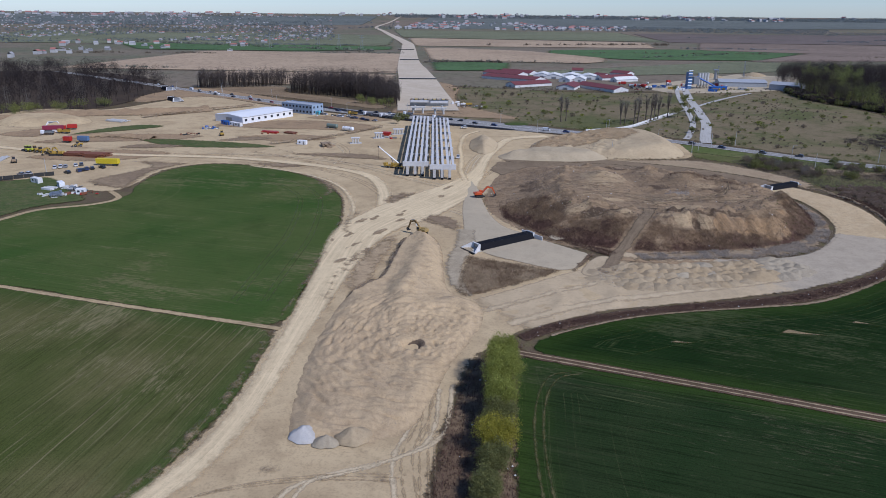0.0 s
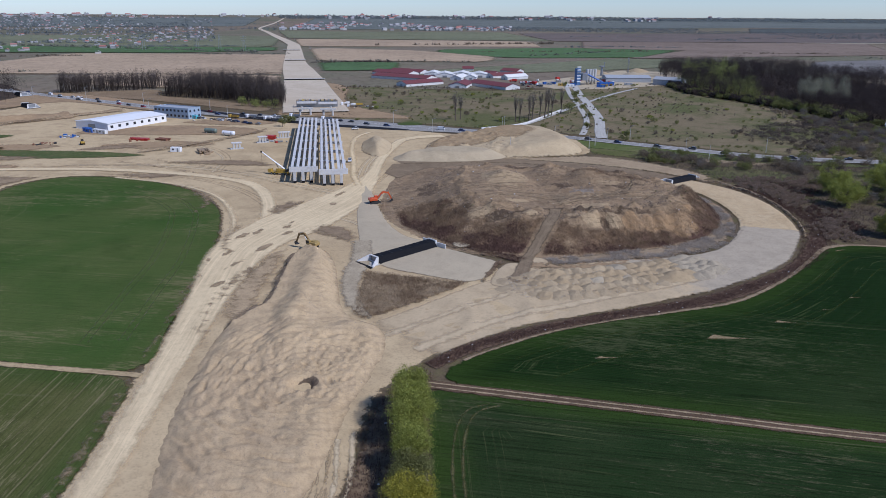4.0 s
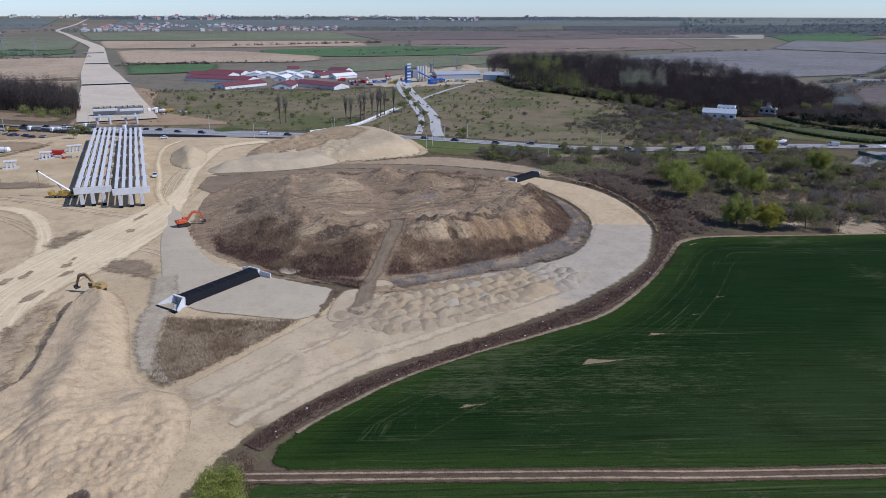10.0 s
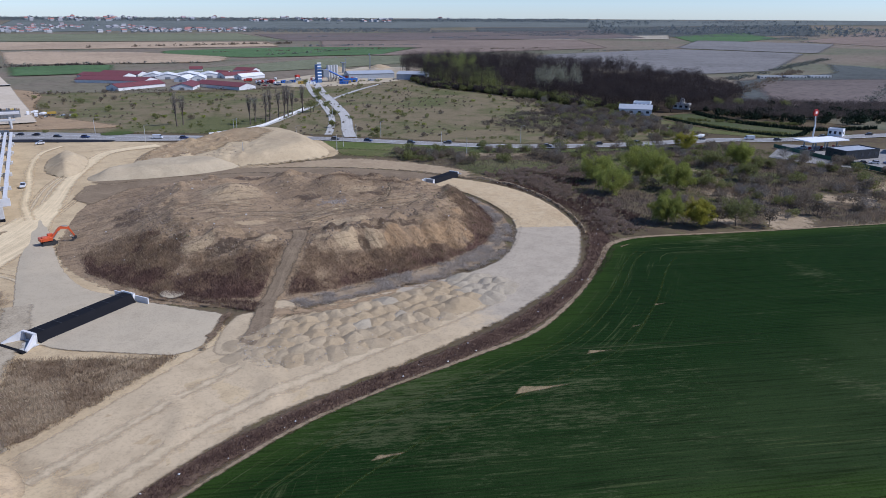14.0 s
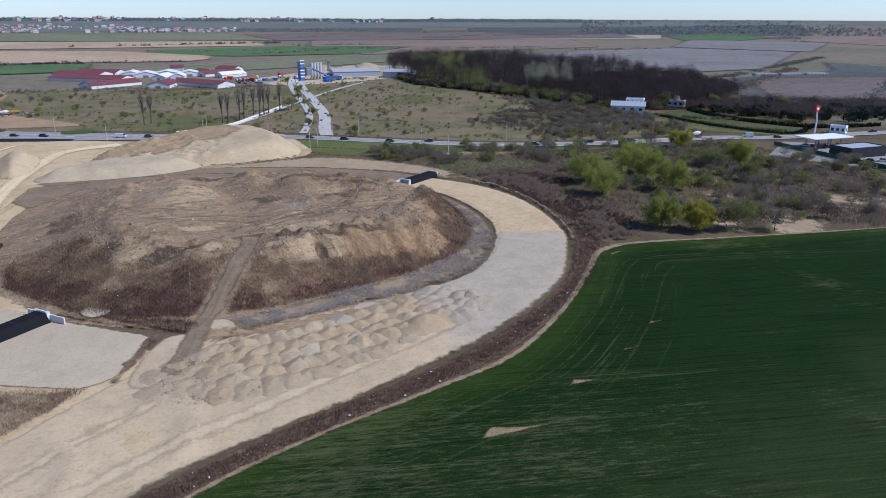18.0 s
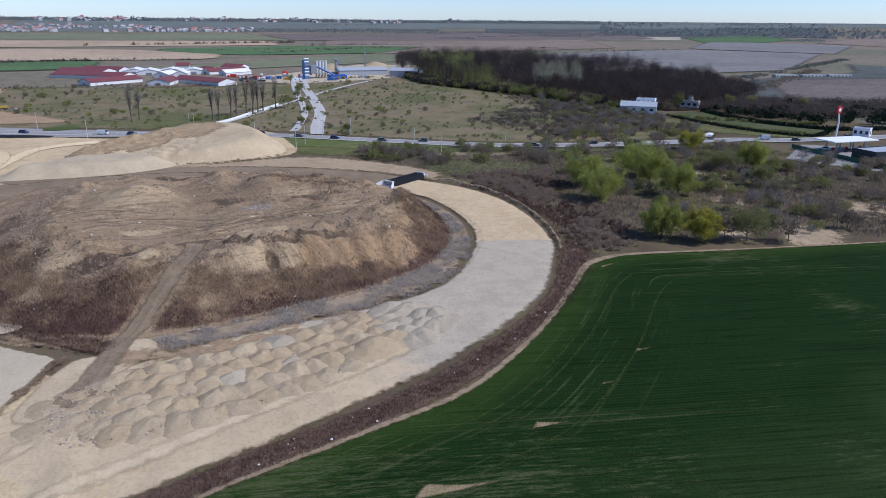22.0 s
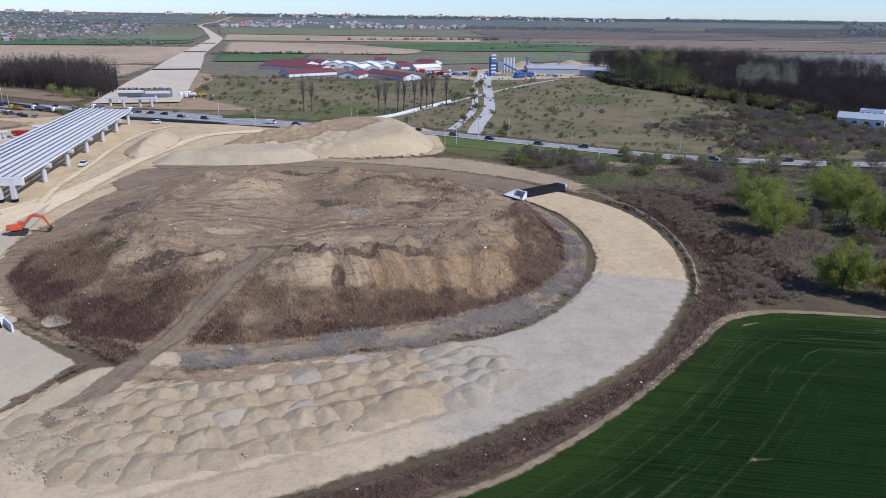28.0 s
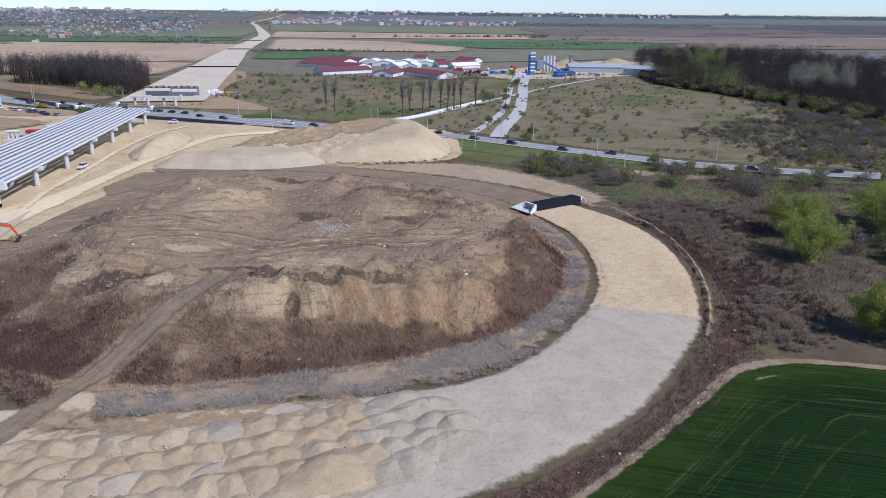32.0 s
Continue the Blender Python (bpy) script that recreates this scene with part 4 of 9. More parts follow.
def mound_weed(x, y, d):
    """How thick the dead weeds stand on the mound."""
    top = 17 + 5 * vnoise(x, y, 9, 71, 3) - 5.0 * sstep(x, 78, 92) - 2.0 * sstep(x, 136, 148)
    bank = sstep(d, 0.5, 3) * (1 - sstep(d, top, top + 4)) * (1 - sstep(y + 4 * vnoise(x, y, 7, 79, 2), 290, 304))
    dl, _ = near_line(TRENCH, x, y)
    w = bank * sstep(dl, 2.6, 4.0) * np.clip(0.85 + 0.8 * vnoise(x, y, 8, 73, 3), 0, 1)
    w = w * (1 - 0.85 * np.maximum(spots("pale", x, y), spots("clay", x, y)))
    hump = 0.7 * np.exp(-(((x - 113) / 8) ** 2 + ((y - 322) / 8) ** 2)) + 0.5 * np.exp(-(((x - 126) / 8) ** 2 + ((y - 312) / 9) ** 2))
    return np.clip(w + hump * np.clip(0.5 + vnoise(x, y, 6, 77, 3), 0, 1), 0, 1)


def mound_tones(x, y, d):
    t1, t2 = near_line(TOPTRACK, x, y)[0], near_line(CROSSTRACK, x, y)[0]
    trk = np.maximum(0.55 * (1 - sstep(t1, 2.2, 4.6)), 0.7 * (1 - sstep(t2, 1.5, 4.0)))
    return {"weed": mound_weed(x, y, d), "clay": spots("clay", x, y), "pale": spots("pale", x, y), "dark": spots("dark", x, y), "trk": trk, "arc": 62 * np.arctan2(y - 300, x - 88), "face": sstep(d, 5, 9) * (1 - sstep(d, 21, 26)), "low": 1 - sstep(d, 6, 12)}


sheet("spoil_mound", MOUND, 0.7, mound_z, mound_mat(), 3, "broad brown spoil mound with eroded rim", "mound", extra=mound_tones)
def bank_mat():
    g = Graph("dumped_bank_sand")
    p = g.pos()
    nb, nm, nf = g.noise(p, 0.06, 6, 0.65, 0.5), g.noise(p, 0.28, 6, 0.7, 0.6), g.noise(p, 2.4, 5, 0.7)
    col = g.mix(g.ramp(nb, 0.4, 0.6), (0.50, 0.40, 0.272), (0.455, 0.36, 0.245))
    col = g.mix(g.attr("tan"), col, (0.53, 0.42, 0.28))
    col = g.mix(g.math("MULTIPLY", g.ramp(nm, 0.46, 0.66), 0.6), col, (0.335, 0.262, 0.18))
    w = g.noise(g.scaled(p, (1.0, 0.16, 1), -0.35), 0.55, 5, 0.65, 0.9)
    col = g.mix(g.math("MULTIPLY", g.ramp(w, 0.5, 0.62), 0.5), col, (0.52, 0.415, 0.29))
    stain = g.noise(p, 0.13, 7, 0.72, 1.2)
    col = g.mix(g.math("MULTIPLY", g.ramp(stain, 0.53, 0.64), 0.55), col, (0.34, 0.275, 0.20))
    col = g.mix(1.0, col, (0.97, 0.91, 0.80), "MULTIPLY")
    cut = g.ramp(g.math("ADD", g.attr("cut"), g.math("MULTIPLY", g.math("SUBTRACT", nm, 0.5), 1.2)), 0.35, 0.65)
    col = g.mix(cut, col, g.mix(g.ramp(nm, 0.35, 0.65), (0.10, 0.074, 0.052), (0.23, 0.17, 0.115)))
    col = g.mix(1.0, col, g.mix(g.ramp(nf, 0.25, 0.75, 0.8, 1.16), (0, 0, 0), (1, 1, 1)), "MULTIPLY")
    g.bump(g.math("ADD", nf, g.math("MULTIPLY", g.math("ADD", nm, w), 2.0)), 0.45, 0.2)
    e = g.math("ADD", g.attr("edge"), g.math("MULTIPLY", g.math("SUBTRACT", g.noise(p, 0.35, 6, 0.7), 0.5), 5.0))
    g.fade(g.ramp(e, 0.0, 3.5))
    return g.done(col, 0.97, spec=0.05)


sheet("sand_bank", RIDGE, 0.45, ridge_z, bank_mat(), 2, "long wrinkled bank of dumped grey and tan sand", "sand bank", kind="structure", extra=ridge_tones)
def on_mound(x, y, e):
    return mound_z(x, y, sdf(MOUND, x, y)) + 0.08


M_mark = soil("dark_wheel_mark", (0.21, 0.162, 0.115), (0.175, 0.135, 0.098), (0.25, 0.195, 0.14), 0.08, 0.4, 2.0, edge=0.5, rag=0.9)
M_mark_pale = soil("pale_wheel_mark", (0.42, 0.335, 0.235), (0.37, 0.29, 0.20), (0.46, 0.37, 0.265), 0.08, 0.4, 2.0, edge=0.5, rag=0.9)
for i, (run, offs) in enumerate((([(84, 274), (95, 278), (108, 280.5), (121, 280), (132, 284)], (0, 1.9, 3.4, 5.2, 6.9, 8.8)), ([(58, 286), (69, 289.5), (80, 286), (90, 279)], (0, 1.8, 4.4, 6.2)), ([(100, 283), (112, 288), (122, 296), (128, 310)], (0, 1.7, 3.8)), ([(40, 300), (52, 305), (64, 303), (76, 297)], (0, 1.7, 4.0)))):
    for j, o in enumerate(offs):
        strip("wheel_mark", [(x + 0.25 * o, y + o) for x, y in run], 0.8, on_mound, (M_mark, M_mark_pale)[(i + j) % 2], "wheel mark across the bare mound top", "wheel mark", k=12, cross=3)
M_heaptan = soil("tan_heap_sand", (0.46, 0.375, 0.265), (0.41, 0.33, 0.232), (0.50, 0.41, 0.295), 0.05, 0.2, 1.8, edge=1.2, rag=3, bump=0.5, bdist=0.2, grain=0.6)
sheet("spoil_heap", HEAP, 1.0, spoil_z, M_heaptan, 2, "large sandy spoil heap beside the main road", "heap", kind="structure")
sheet("heap_crown", smooth_ring([(54, 440), (60, 424), (80, 428), (100, 440), (110, 438), (124, 452), (126, 472), (110, 490), (88, 483), (68, 474)]), 1.2, lambda x, y, d: spoil_z(x, y, sdf(HEAP, x, y)) + 0.15, soil("heap_brown_earth", (0.36, 0.27, 0.175), (0.30, 0.222, 0.148), (0.43, 0.335, 0.23), 0.06, 0.25, 1.8, edge=6, rag=9), 4, "brown lumpy earth on top of the spoil heap", "earth")
sheet("gravel_heap", HEAP_FRONT, 1.2, heap_z(4.6, 10, 65), M_gravel, 2, "grey gravel heap in front of the spoil heap", "heap", kind="structure")
sheet("gravel_heap", CONE, 1.0, heap_z(5.0, 9, 67), M_heaptan, 2, "ridged gravel heap beside the bridge", "heap", kind="structure")
strip("mound_track", TRENCH, [6.5, 5.6, 5.0, 4.8, 4.8, 5.0, 5.4, 5.6], lambda x, y, d: 0.14 + np.maximum(mound_z(x, y, sdf(MOUND, x, y)), 0.45), soil("track_mud", (0.21, 0.163, 0.12), (0.17, 0.132, 0.098), (0.25, 0.198, 0.146), 0.05, 0.3, 2.2, edge=1.1, rag=1.3, streak=0.8), "muddy vehicle track up the mound", "track", k=10, cross=7)

# ---------- roads ----------
strip("main_road", ROAD, [11] * 3 + [14, 20, 28, 26, 15] + [11] * 10, flat(0.34), M_asphalt, "busy grey two-lane main road", "road", k=8)
strip("new_carriageway", [(-112, 628), (-93, 610), (-74, 592), (-51, 571), (-9, 537), (9, 527.5), (36, 513.5), (50, 506)], [4, 8, 9, 9, 9, 9, 8, 4], flat(0.42), M_newasphalt, "fresh dark asphalt carriageway", "road")
strip("access_road", [(172, 460), (180, 486), (202, 548), (223, 630), (243, 713), (268, 805)], 8, flat(0.3), M_concrete_road, "pale concrete access road to the plant", "road")
strip("access_road", [(163, 474), (171, 492), (192, 548), (213, 630), (233, 713), (257, 800)], 5.0, flat(0.31), M_concrete_road, "second pale lane of the access road", "road")
strip("side_road", [(100, 503), (134, 520), (192, 599), (270, 703), (324, 763)], 4.5, flat(0.29), M_concrete_road, "narrow pale side road with a low wall", "road")
strip("motorway_bed", [(-14, 600), (-18, 660), (-26, 760), (-34, 880), (-48, 1040), (-62, 1220), (-88, 1700), (-110, 1950), (-238, 2830), (-312, 3300), (-296, 3900), (-285, 4600)], [54, 54, 52, 48, 44, 36, 32, 29, 20, 18, 14, 12], lambda x, y, d: 0.9 + far_z(x, y, d), soil("far_motorway_sand", (0.56, 0.475, 0.355), (0.52, 0.435, 0.32), (0.48, 0.40, 0.295), 0.02, 0.1, 1.0, edge=1.5, rag=1.5, grain=0.5), "unpaved sand bed of the new motorway", "road", k=8)

# bare slivers in the dark wheat
M_sliver = soil("bare_field_soil", (0.27, 0.21, 0.135), (0.22, 0.17, 0.11), (0.17, 0.15, 0.08), 0.2, 0.8, 3.0, edge=0.5, rag=0.4)
for cx, cy, L, W, a in ((97, 172, 13, 2.4, -8), (117, 178.6, 8, 1.5, -8), (63.5, 165.5, 9.5, 1.2, -4), (147, 191.5, 5, 1.0, 0), (133, 184.5, 5, 0.9, 4), (172, 231, 8, 1.0, 15)):
    t = radians(a)
    ring = np.array([(cx + u * L / 2 * math.cos(t) - v * W / 2 * math.sin(t), cy + u * L / 2 * math.sin(t) + v * W / 2 * math.cos(t)) for u, v in ((-1, -1.0), (-0.2, -1.1), (1.3, -1.0), (0.4, -0.3), (-0.2, 0.6), (-0.5, 1.3), (-0.75, 0.2))])
    sheet("bare_patch", ring, 0.4, flat(0.27), M_sliver, 0.6, "bare pale sliver of soil in the wheat", "bare soil")

M_turf = soil("thin_yard_turf", (0.075, 0.105, 0.04), (0.10, 0.12, 0.05), (0.15, 0.135, 0.08), 0.06, 0.3, 2.0, edge=2.5, rag=3)
M_brown = soil("damp_brown_earth", (0.25, 0.19, 0.138), (0.31, 0.24, 0.17), (0.20, 0.15, 0.108), 0.05, 0.25, 2.0, edge=5, rag=6)
for ring, lb in (([(-252, 470), (-240, 500), (-222, 516), (-203, 512), (-208, 500), (-228, 484)], "thin green turf inside the yard"), ([(-200, 456), (-184, 458), (-150, 452), (-122, 444), (-104, 432), (-140, 428), (-172, 433)], "patch of thin turf between yard tracks"), ([(-300, 352), (-262, 340), (-218, 337), (-198, 346), (-176, 322), (-160, 306), (-160, 300), (-173, 290), (-183, 270), (-215, 225), (-300, 250)], "rough grass plot below the yard")):
    sheet("turf_patch", smooth_ring(ring), 3, flat(0.36), M_turf, 3, lb, "grass")
M_loam = soil("reddish_yard_loam", (0.33, 0.24, 0.16), (0.27, 0.20, 0.14), (0.38, 0.285, 0.19), 0.05, 0.2, 2.0, edge=3.5, rag=6, grain=0.7)
for ring in ([(-176, 338), (-160, 372), (-176, 388), (-140, 384), (-108, 386), (-70, 384), (-88, 372), (-112, 384), (-135, 384), (-150, 362), (-150, 340), (-151, 322)], [(-30, 395), (-50, 415), (-95, 412), (-60, 400)], [(-200, 424), (-190, 440), (-160, 436), (-170, 426)], [(-150, 455), (-128, 470), (-112, 462), (-130, 452)], [(-60, 300), (-50, 325), (-60, 350), (-68, 352), (-56, 322)]):
    sheet("earth_patch", smooth_ring(ring), 2, flat(0.38), M_brown, 4, "disturbed brown earth in the yard", "earth")
for k, ring in enumerate(([(-260, 440), (-235, 470), (-190, 478), (-160, 470), (-180, 452), (-220, 444)], [(-170, 520), (-120, 545), (-60, 530), (-50, 500), (-90, 500), (-140, 505)], [(-140, 470), (-100, 480), (-70, 468), (-90, 455), (-120, 455)], [(-300, 470), (-280, 500), (-262, 495), (-270, 460)], [(-240, 395), (-200, 420), (-160, 410), (-190, 385)], [(-110, 560), (-70, 575), (-40, 548), (-70, 540)])):
    sheet("loam_patch", smooth_ring(ring), 3, flat(0.32 + 0.005 * k), M_loam, 5, "patch of tan loam among the yard tracks", "earth")


def berm(line, w, h, mat, seed, label):
    """A low ridge of pushed-up earth along a line."""
    strip("earth_bank", line, w, lambda x, y, d: 0.3 + h * (1 - sstep(near_line(line, x, y)[0], 0.1, 0.5 * (w if np.isscalar(w) else max(w)))) * (0.8 + 0.5 * vnoise(x, y, 7, seed, 3)) + 0.25 * vnoise(x, y, 2.5, seed + 1, 2), mat, label, "earth bank", k=8, cross=11)


berm([(-345, 520), (-320, 548), (-290, 566), (-258, 574), (-228, 580), (-200, 600)], 30, 4.5, M_loam, 83, "long sandy bank pushed up before the wood")
berm([(-236, 552), (-212, 578), (-190, 604), (-168, 628)], 10, 2.2, M_brown, 85, "dark earth bank along the yard edge")
berm([(-56, 101), (-52.5, 110), (-49.5, 122), (-47, 135), (-46, 150), (-45.4, 163)], 3.2, 0.5, M_brown, 101, "damp brown earth pushed up beside the wheat")
berm([(-44.8, 179), (-43, 198), (-42, 222), (-41, 252), (-43, 288), (-47.5, 314), (-60, 340)], 2.4, 0.45, M_brown, 103, "brown earth edge between wheat and haul road")
berm([(-246, 458), (-225, 466), (-205, 462), (-190, 458)], 14, 2.4, M_loam, 87, "tan earth bank between yard tracks")
berm([(-110, 442), (-92, 456), (-70, 480), (-46, 514)], 8, 1.6, M_brown, 89, "brown earth bank beside the site tanks")
berm([(-114, 416), (-95, 404), (-72, 386), (-44, 364)], 3.5, 0.7, M_brown, 91, "low brown ridge between haul tracks")
berm([(-100, 422), (-80, 408), (-60, 392), (-46, 380)], 3, 0.6, M_brown, 93, "narrow brown ridge between haul tracks")
for ring in ([(2, 262), (8, 264), (6, 278), (-4, 284), (-10, 276)], [(-30, 180), (-33, 200), (-30, 222), (-24, 236), (-28, 240), (-34, 222), (-36, 195)], [(-44, 196), (-41, 205), (-42, 230), (-44.5, 228)], [(-33, 250), (-36, 268), (-34, 286), (-38, 288), (-40, 262)], [(-47, 140), (-44, 150), (-43.5, 168), (-45.5, 172), (-46.5, 150)], [(-22, 300), (-14, 315), (-20, 322), (-28, 306)], [(-12, 104), (-9, 106), (-8.5, 111), (-12, 109)], [(-33, 108), (-30, 110), (-31, 113), (-34, 111)]):
    sheet("earth_patch", smooth_ring(ring), 1.5, flat(0.46), M_brown, 2.5, "brown damp earth beside the haul road", "earth")
sheet("wood_floor", smooth_ring([(380, 815), (363, 726), (377, 605), (388, 540), (394, 492), (420, 455), (490, 462), (560, 520), (620, 640), (640, 800), (600, 960), (480, 990), (410, 900)]), 20, flat(0.1), soil("leaf_litter", (0.075, 0.058, 0.048), (0.06, 0.048, 0.04), (0.09, 0.07, 0.055), 0.02, 0.2, 1.0, edge=6, rag=6), 8, "dark leaf litter under the eastern wood", "ground")
sheet("wood_floor", smooth_ring([(-352, 560), (-316, 578), (-288, 614), (-286, 720), (-312, 805), (-420, 930), (-620, 960), (-720, 760), (-640, 580), (-480, 530)]), 20, flat(0.1), bpy.data.materials["leaf_litter"], 8, "dark leaf litter under the western wood", "ground")

# wheel lines along the headland
M_wheel = soil("wheel_line_soil", (0.05, 0.075, 0.022), (0.038, 0.065, 0.018), (0.07, 0.085, 0.032), 0.1, 0.4, 2.0, edge=0.8, rag=0.5)
for dx, dy in ((3.0, -5.0), (4.2, -7.0), (9, -15)):
    strip("wheel_line", [(38 + dx, 172.6 + dy), (53.6 + dx, 179.5 + dy), (71 + dx, 184 + dy), (93 + dx, 187.8 + dy), (112.6 + dx, 192.2 + dy), (136 + dx, 206.3 + dy), (158 + dx, 224 + dy), (168 + dx, 230 + dy)], 0.85, flat(0.26), M_wheel, "faint wheel line along the wheat headland", "wheel line")
M_rutgreen = soil("pale_wheel_rut", (0.10, 0.10, 0.05), (0.07, 0.08, 0.034), (0.14, 0.125, 0.07), 0.1, 0.4, 2.0, edge=0.6, rag=0.8)
for k, o in enumerate((0.0, 1.9)):
    strip("wheel_line", [(19 + o, 70), (18.5 + o, 110), (20.5 + o, 132), (25 + o, 146 - 0.5 * o), (31 + o, 149 - 0.5 * o)], 0.95, flat(0.27), M_rutgreen, "curved wheel line in the deep green wheat", "wheel line")
strip("weed_strip", [(43.5, 217.5), (48, 226), (53, 234.5)], [2, 3, 2.5], flat(0.56), M_weed, "strip of dead weeds beside the sand pad", "weeds")
strip("weed_strip", [(36, 256), (42, 249), (50, 241), (54, 236)], [2.5, 2, 1.6, 1.5], flat(0.55), M_weed, "dark weedy edge of the sand pad", "weeds")

YARD_HEAP = smooth_ring([(-335, 520), (-305, 500), (-272, 505), (-262, 525), (-285, 552), (-325, 552)])
sheet("spoil_heap", YARD_HEAP, 2, heap_z(5.0, 14, 81), M_sand, 2, "smooth sandy heap beside the yard", "heap")
strip("road_verge", [(140, 452), (176, 424), (208, 397), (238, 377), (286, 358), (345, 343)], [26, 26, 22, 16, 12, 8], flat(0.14), soil("road_verge_grass", (0.105, 0.135, 0.048), (0.15, 0.15, 0.075), (0.075, 0.11, 0.032), 0.04, 0.2, 1.5, edge=4, rag=5), "rough green verge below the main road", "verge")

# two pale ruts of the farm track
M_rut = soil("pale_rut_earth", (0.36, 0.285, 0.20), (0.30, 0.235, 0.165), (0.24, 0.185, 0.125), 0.05, 0.3, 2.2, edge=0.35, rag=0.4, streak=0.4)
for o in (-0.85, 0.85):
    strip("wheel_rut", [(18 + 0.35 * o, 159 + 0.94 * o), (43 + 0.35 * o, 149.5 + 0.94 * o), (73 + 0.35 * o, 138 + 0.94 * o), (107 + 0.35 * o, 125 + 0.94 * o), (250 + 0.35 * o, 74 + 0.94 * o), (430 + 0.35 * o, 12 + 0.94 * o)], 0.8, flat(0.36), M_rut, "pale wheel rut of the farm track", "wheel rut")
# wheel lines bending with the edge of the smooth wheat field
M_wheel_a = soil("faint_wheel_line", (0.12, 0.135, 0.07), (0.09, 0.115, 0.05), (0.15, 0.15, 0.085), 0.1, 0.4, 2.0, edge=0.5, rag=0.5)
for o in (5, 6.9, 14, 15.9):
    strip("wheel_line", [(-46 - o, 190), (-45 - o, 221), (-44 - o, 252), (-47 - o, 292), (-52 - o, 314), (-66 - o, 340 - 0.3 * o), (-88 - o, 360 - 0.5 * o)], 0.6, flat(0.27), M_wheel_a, "faint bent wheel line in the smooth wheat", "wheel line")
# tyre tracks over the sand
M_tyre = soil("tyre_track_sand", (0.43, 0.34, 0.23), (0.46, 0.365, 0.25), (0.37, 0.285, 0.19), 0.08, 0.35, 2.0, edge=0.6, rag=1.1)
M_tyre_pale = soil("worn_pale_track_sand", (0.60, 0.505, 0.375), (0.55, 0.46, 0.335), (0.48, 0.395, 0.285), 0.08, 0.35, 2.0, edge=0.8, rag=1.0)
RUNS = ([(-2, 98), (-3, 116), (-2.6, 142), (-1, 160), (4, 172)], [(-6, 98), (-8, 114), (-5, 128), (-3.5, 146), (-2, 165), (3, 182)], [(-30, 92), (-27, 105), (-14, 111), (-3, 120), (-1, 140)], [(-52, 96), (-40, 104), (-22, 108), (-8, 108)], [(-26, 262), (-20, 285), (-6, 308), (6, 335), (14, 362)], [(-38, 230), (-33, 262), (-20, 292), (-4, 322), (6, 350)], [(-20, 292), (-30, 318), (-44, 345), (-70, 372), (-110, 392)], [(-5, 300), (4, 290), (10, 280), (10, 262), (8, 246)], [(0, 330), (-22, 352), (-50, 380), (-90, 402), (-140, 410)], [(-120, 402), (-170, 412), (-220, 425), (-270, 448)], [(-60, 384), (-60, 420), (-74, 452), (-100, 478), (-130, 500)], [(10, 360), (14, 390), (22, 420), (36, 456), (60, 478)], [(40, 398), (30, 384), (24, 366), (18, 348)])
for i, run in enumerate(RUNS):
    for j, o in enumerate((-1.0, 1.0, 2.6 + i % 3)):
        m = M_tyre_pale if (i + int(o)) % 3 == 0 else M_tyre
        strip("tyre_track", [(x + o * 0.8, y + o * 0.5) for x, y in run], 0.75 + 0.9 * (m is M_tyre_pale), (lambda x, y, d, k=3 * i + j: site_z(x, y, 5.0) + 0.05 + 0.002 * k), m, "tyre track pressed into the sand", "tyre track")

M_ramp_band = soil("worn_ramp_band", (0.535, 0.44, 0.32), (0.49, 0.40, 0.285), (0.44, 0.355, 0.25), 0.05, 0.3, 2.0, edge=2.2, rag=2.0, grain=0.5)
for f, w in ((0.24, 5.0), (0.66, 4.0)):
    run = [(a[0] + (b[0] - a[0]) * f, a[1] + (b[1] - a[1]) * f) for a, b in zip(RAMP_OUT[:6], RAMP_IN[:6])]
    strip("tyre_track", run, w, lambda x, y, d: ramp_start_z(x, y, np.full(np.shape(x), 6.0)) + 0.05, M_ramp_band, "broad pale band worn along the ramp", "tyre track", cross=7)
berm([(164, 241), (171.5, 251), (181, 275), (184.8, 301), (181.5, 321), (172.5, 339), (162, 358)], 2.4, 0.7, M_brown, 95, "brown windrow of earth along the ramp edge")
berm([(131, 238), (142, 247), (153, 260), (159, 272), (162.5, 289), (163.5, 309)], 1.6, 0.4, M_brown, 97, "low windrow of earth along the inner ramp edge")
M_lawn = soil("garden_lawn", (0.075, 0.092, 0.045), (0.10, 0.105, 0.06), (0.06, 0.075, 0.035), 0.05, 0.3, 2.0, edge=2, rag=2)
sheet("garden_lawn", smooth_ring([(402, 442), (432, 446), (420, 400), (432, 352), (405, 344), (392, 368), (390, 410)]), 3, flat(0.16), M_lawn, 2, "green garden lawn behind the road", "lawn")

sheet("sand_patch", smooth_ring([(40, 255), (43, 258), (46, 256.5), (46.5, 252), (43, 249.5), (40.5, 251.5)]), 0.8, lip(0.62, 0.4), M_pad, 1.5, "small patch of pale spilt sand", "sand")
sheet("brown_sand", smooth_ring([(58, 227), (63, 233), (70, 230.5), (86, 230.5), (104, 233), (114, 232), (96, 226), (74, 223)]), 1.5, flat(0.475), M_loam, 2, "brown damp sand between the reeds and the gravel", "sand")
sheet("weed_patch", smooth_ring([(38, 257), (45, 248), (54, 237), (59, 233), (61, 237), (52, 245), (44, 257), (36, 268), (32, 266)]), 1.5, flat(0.42), M_weed, 2, "dark weedy foot of the mound", "weeds")
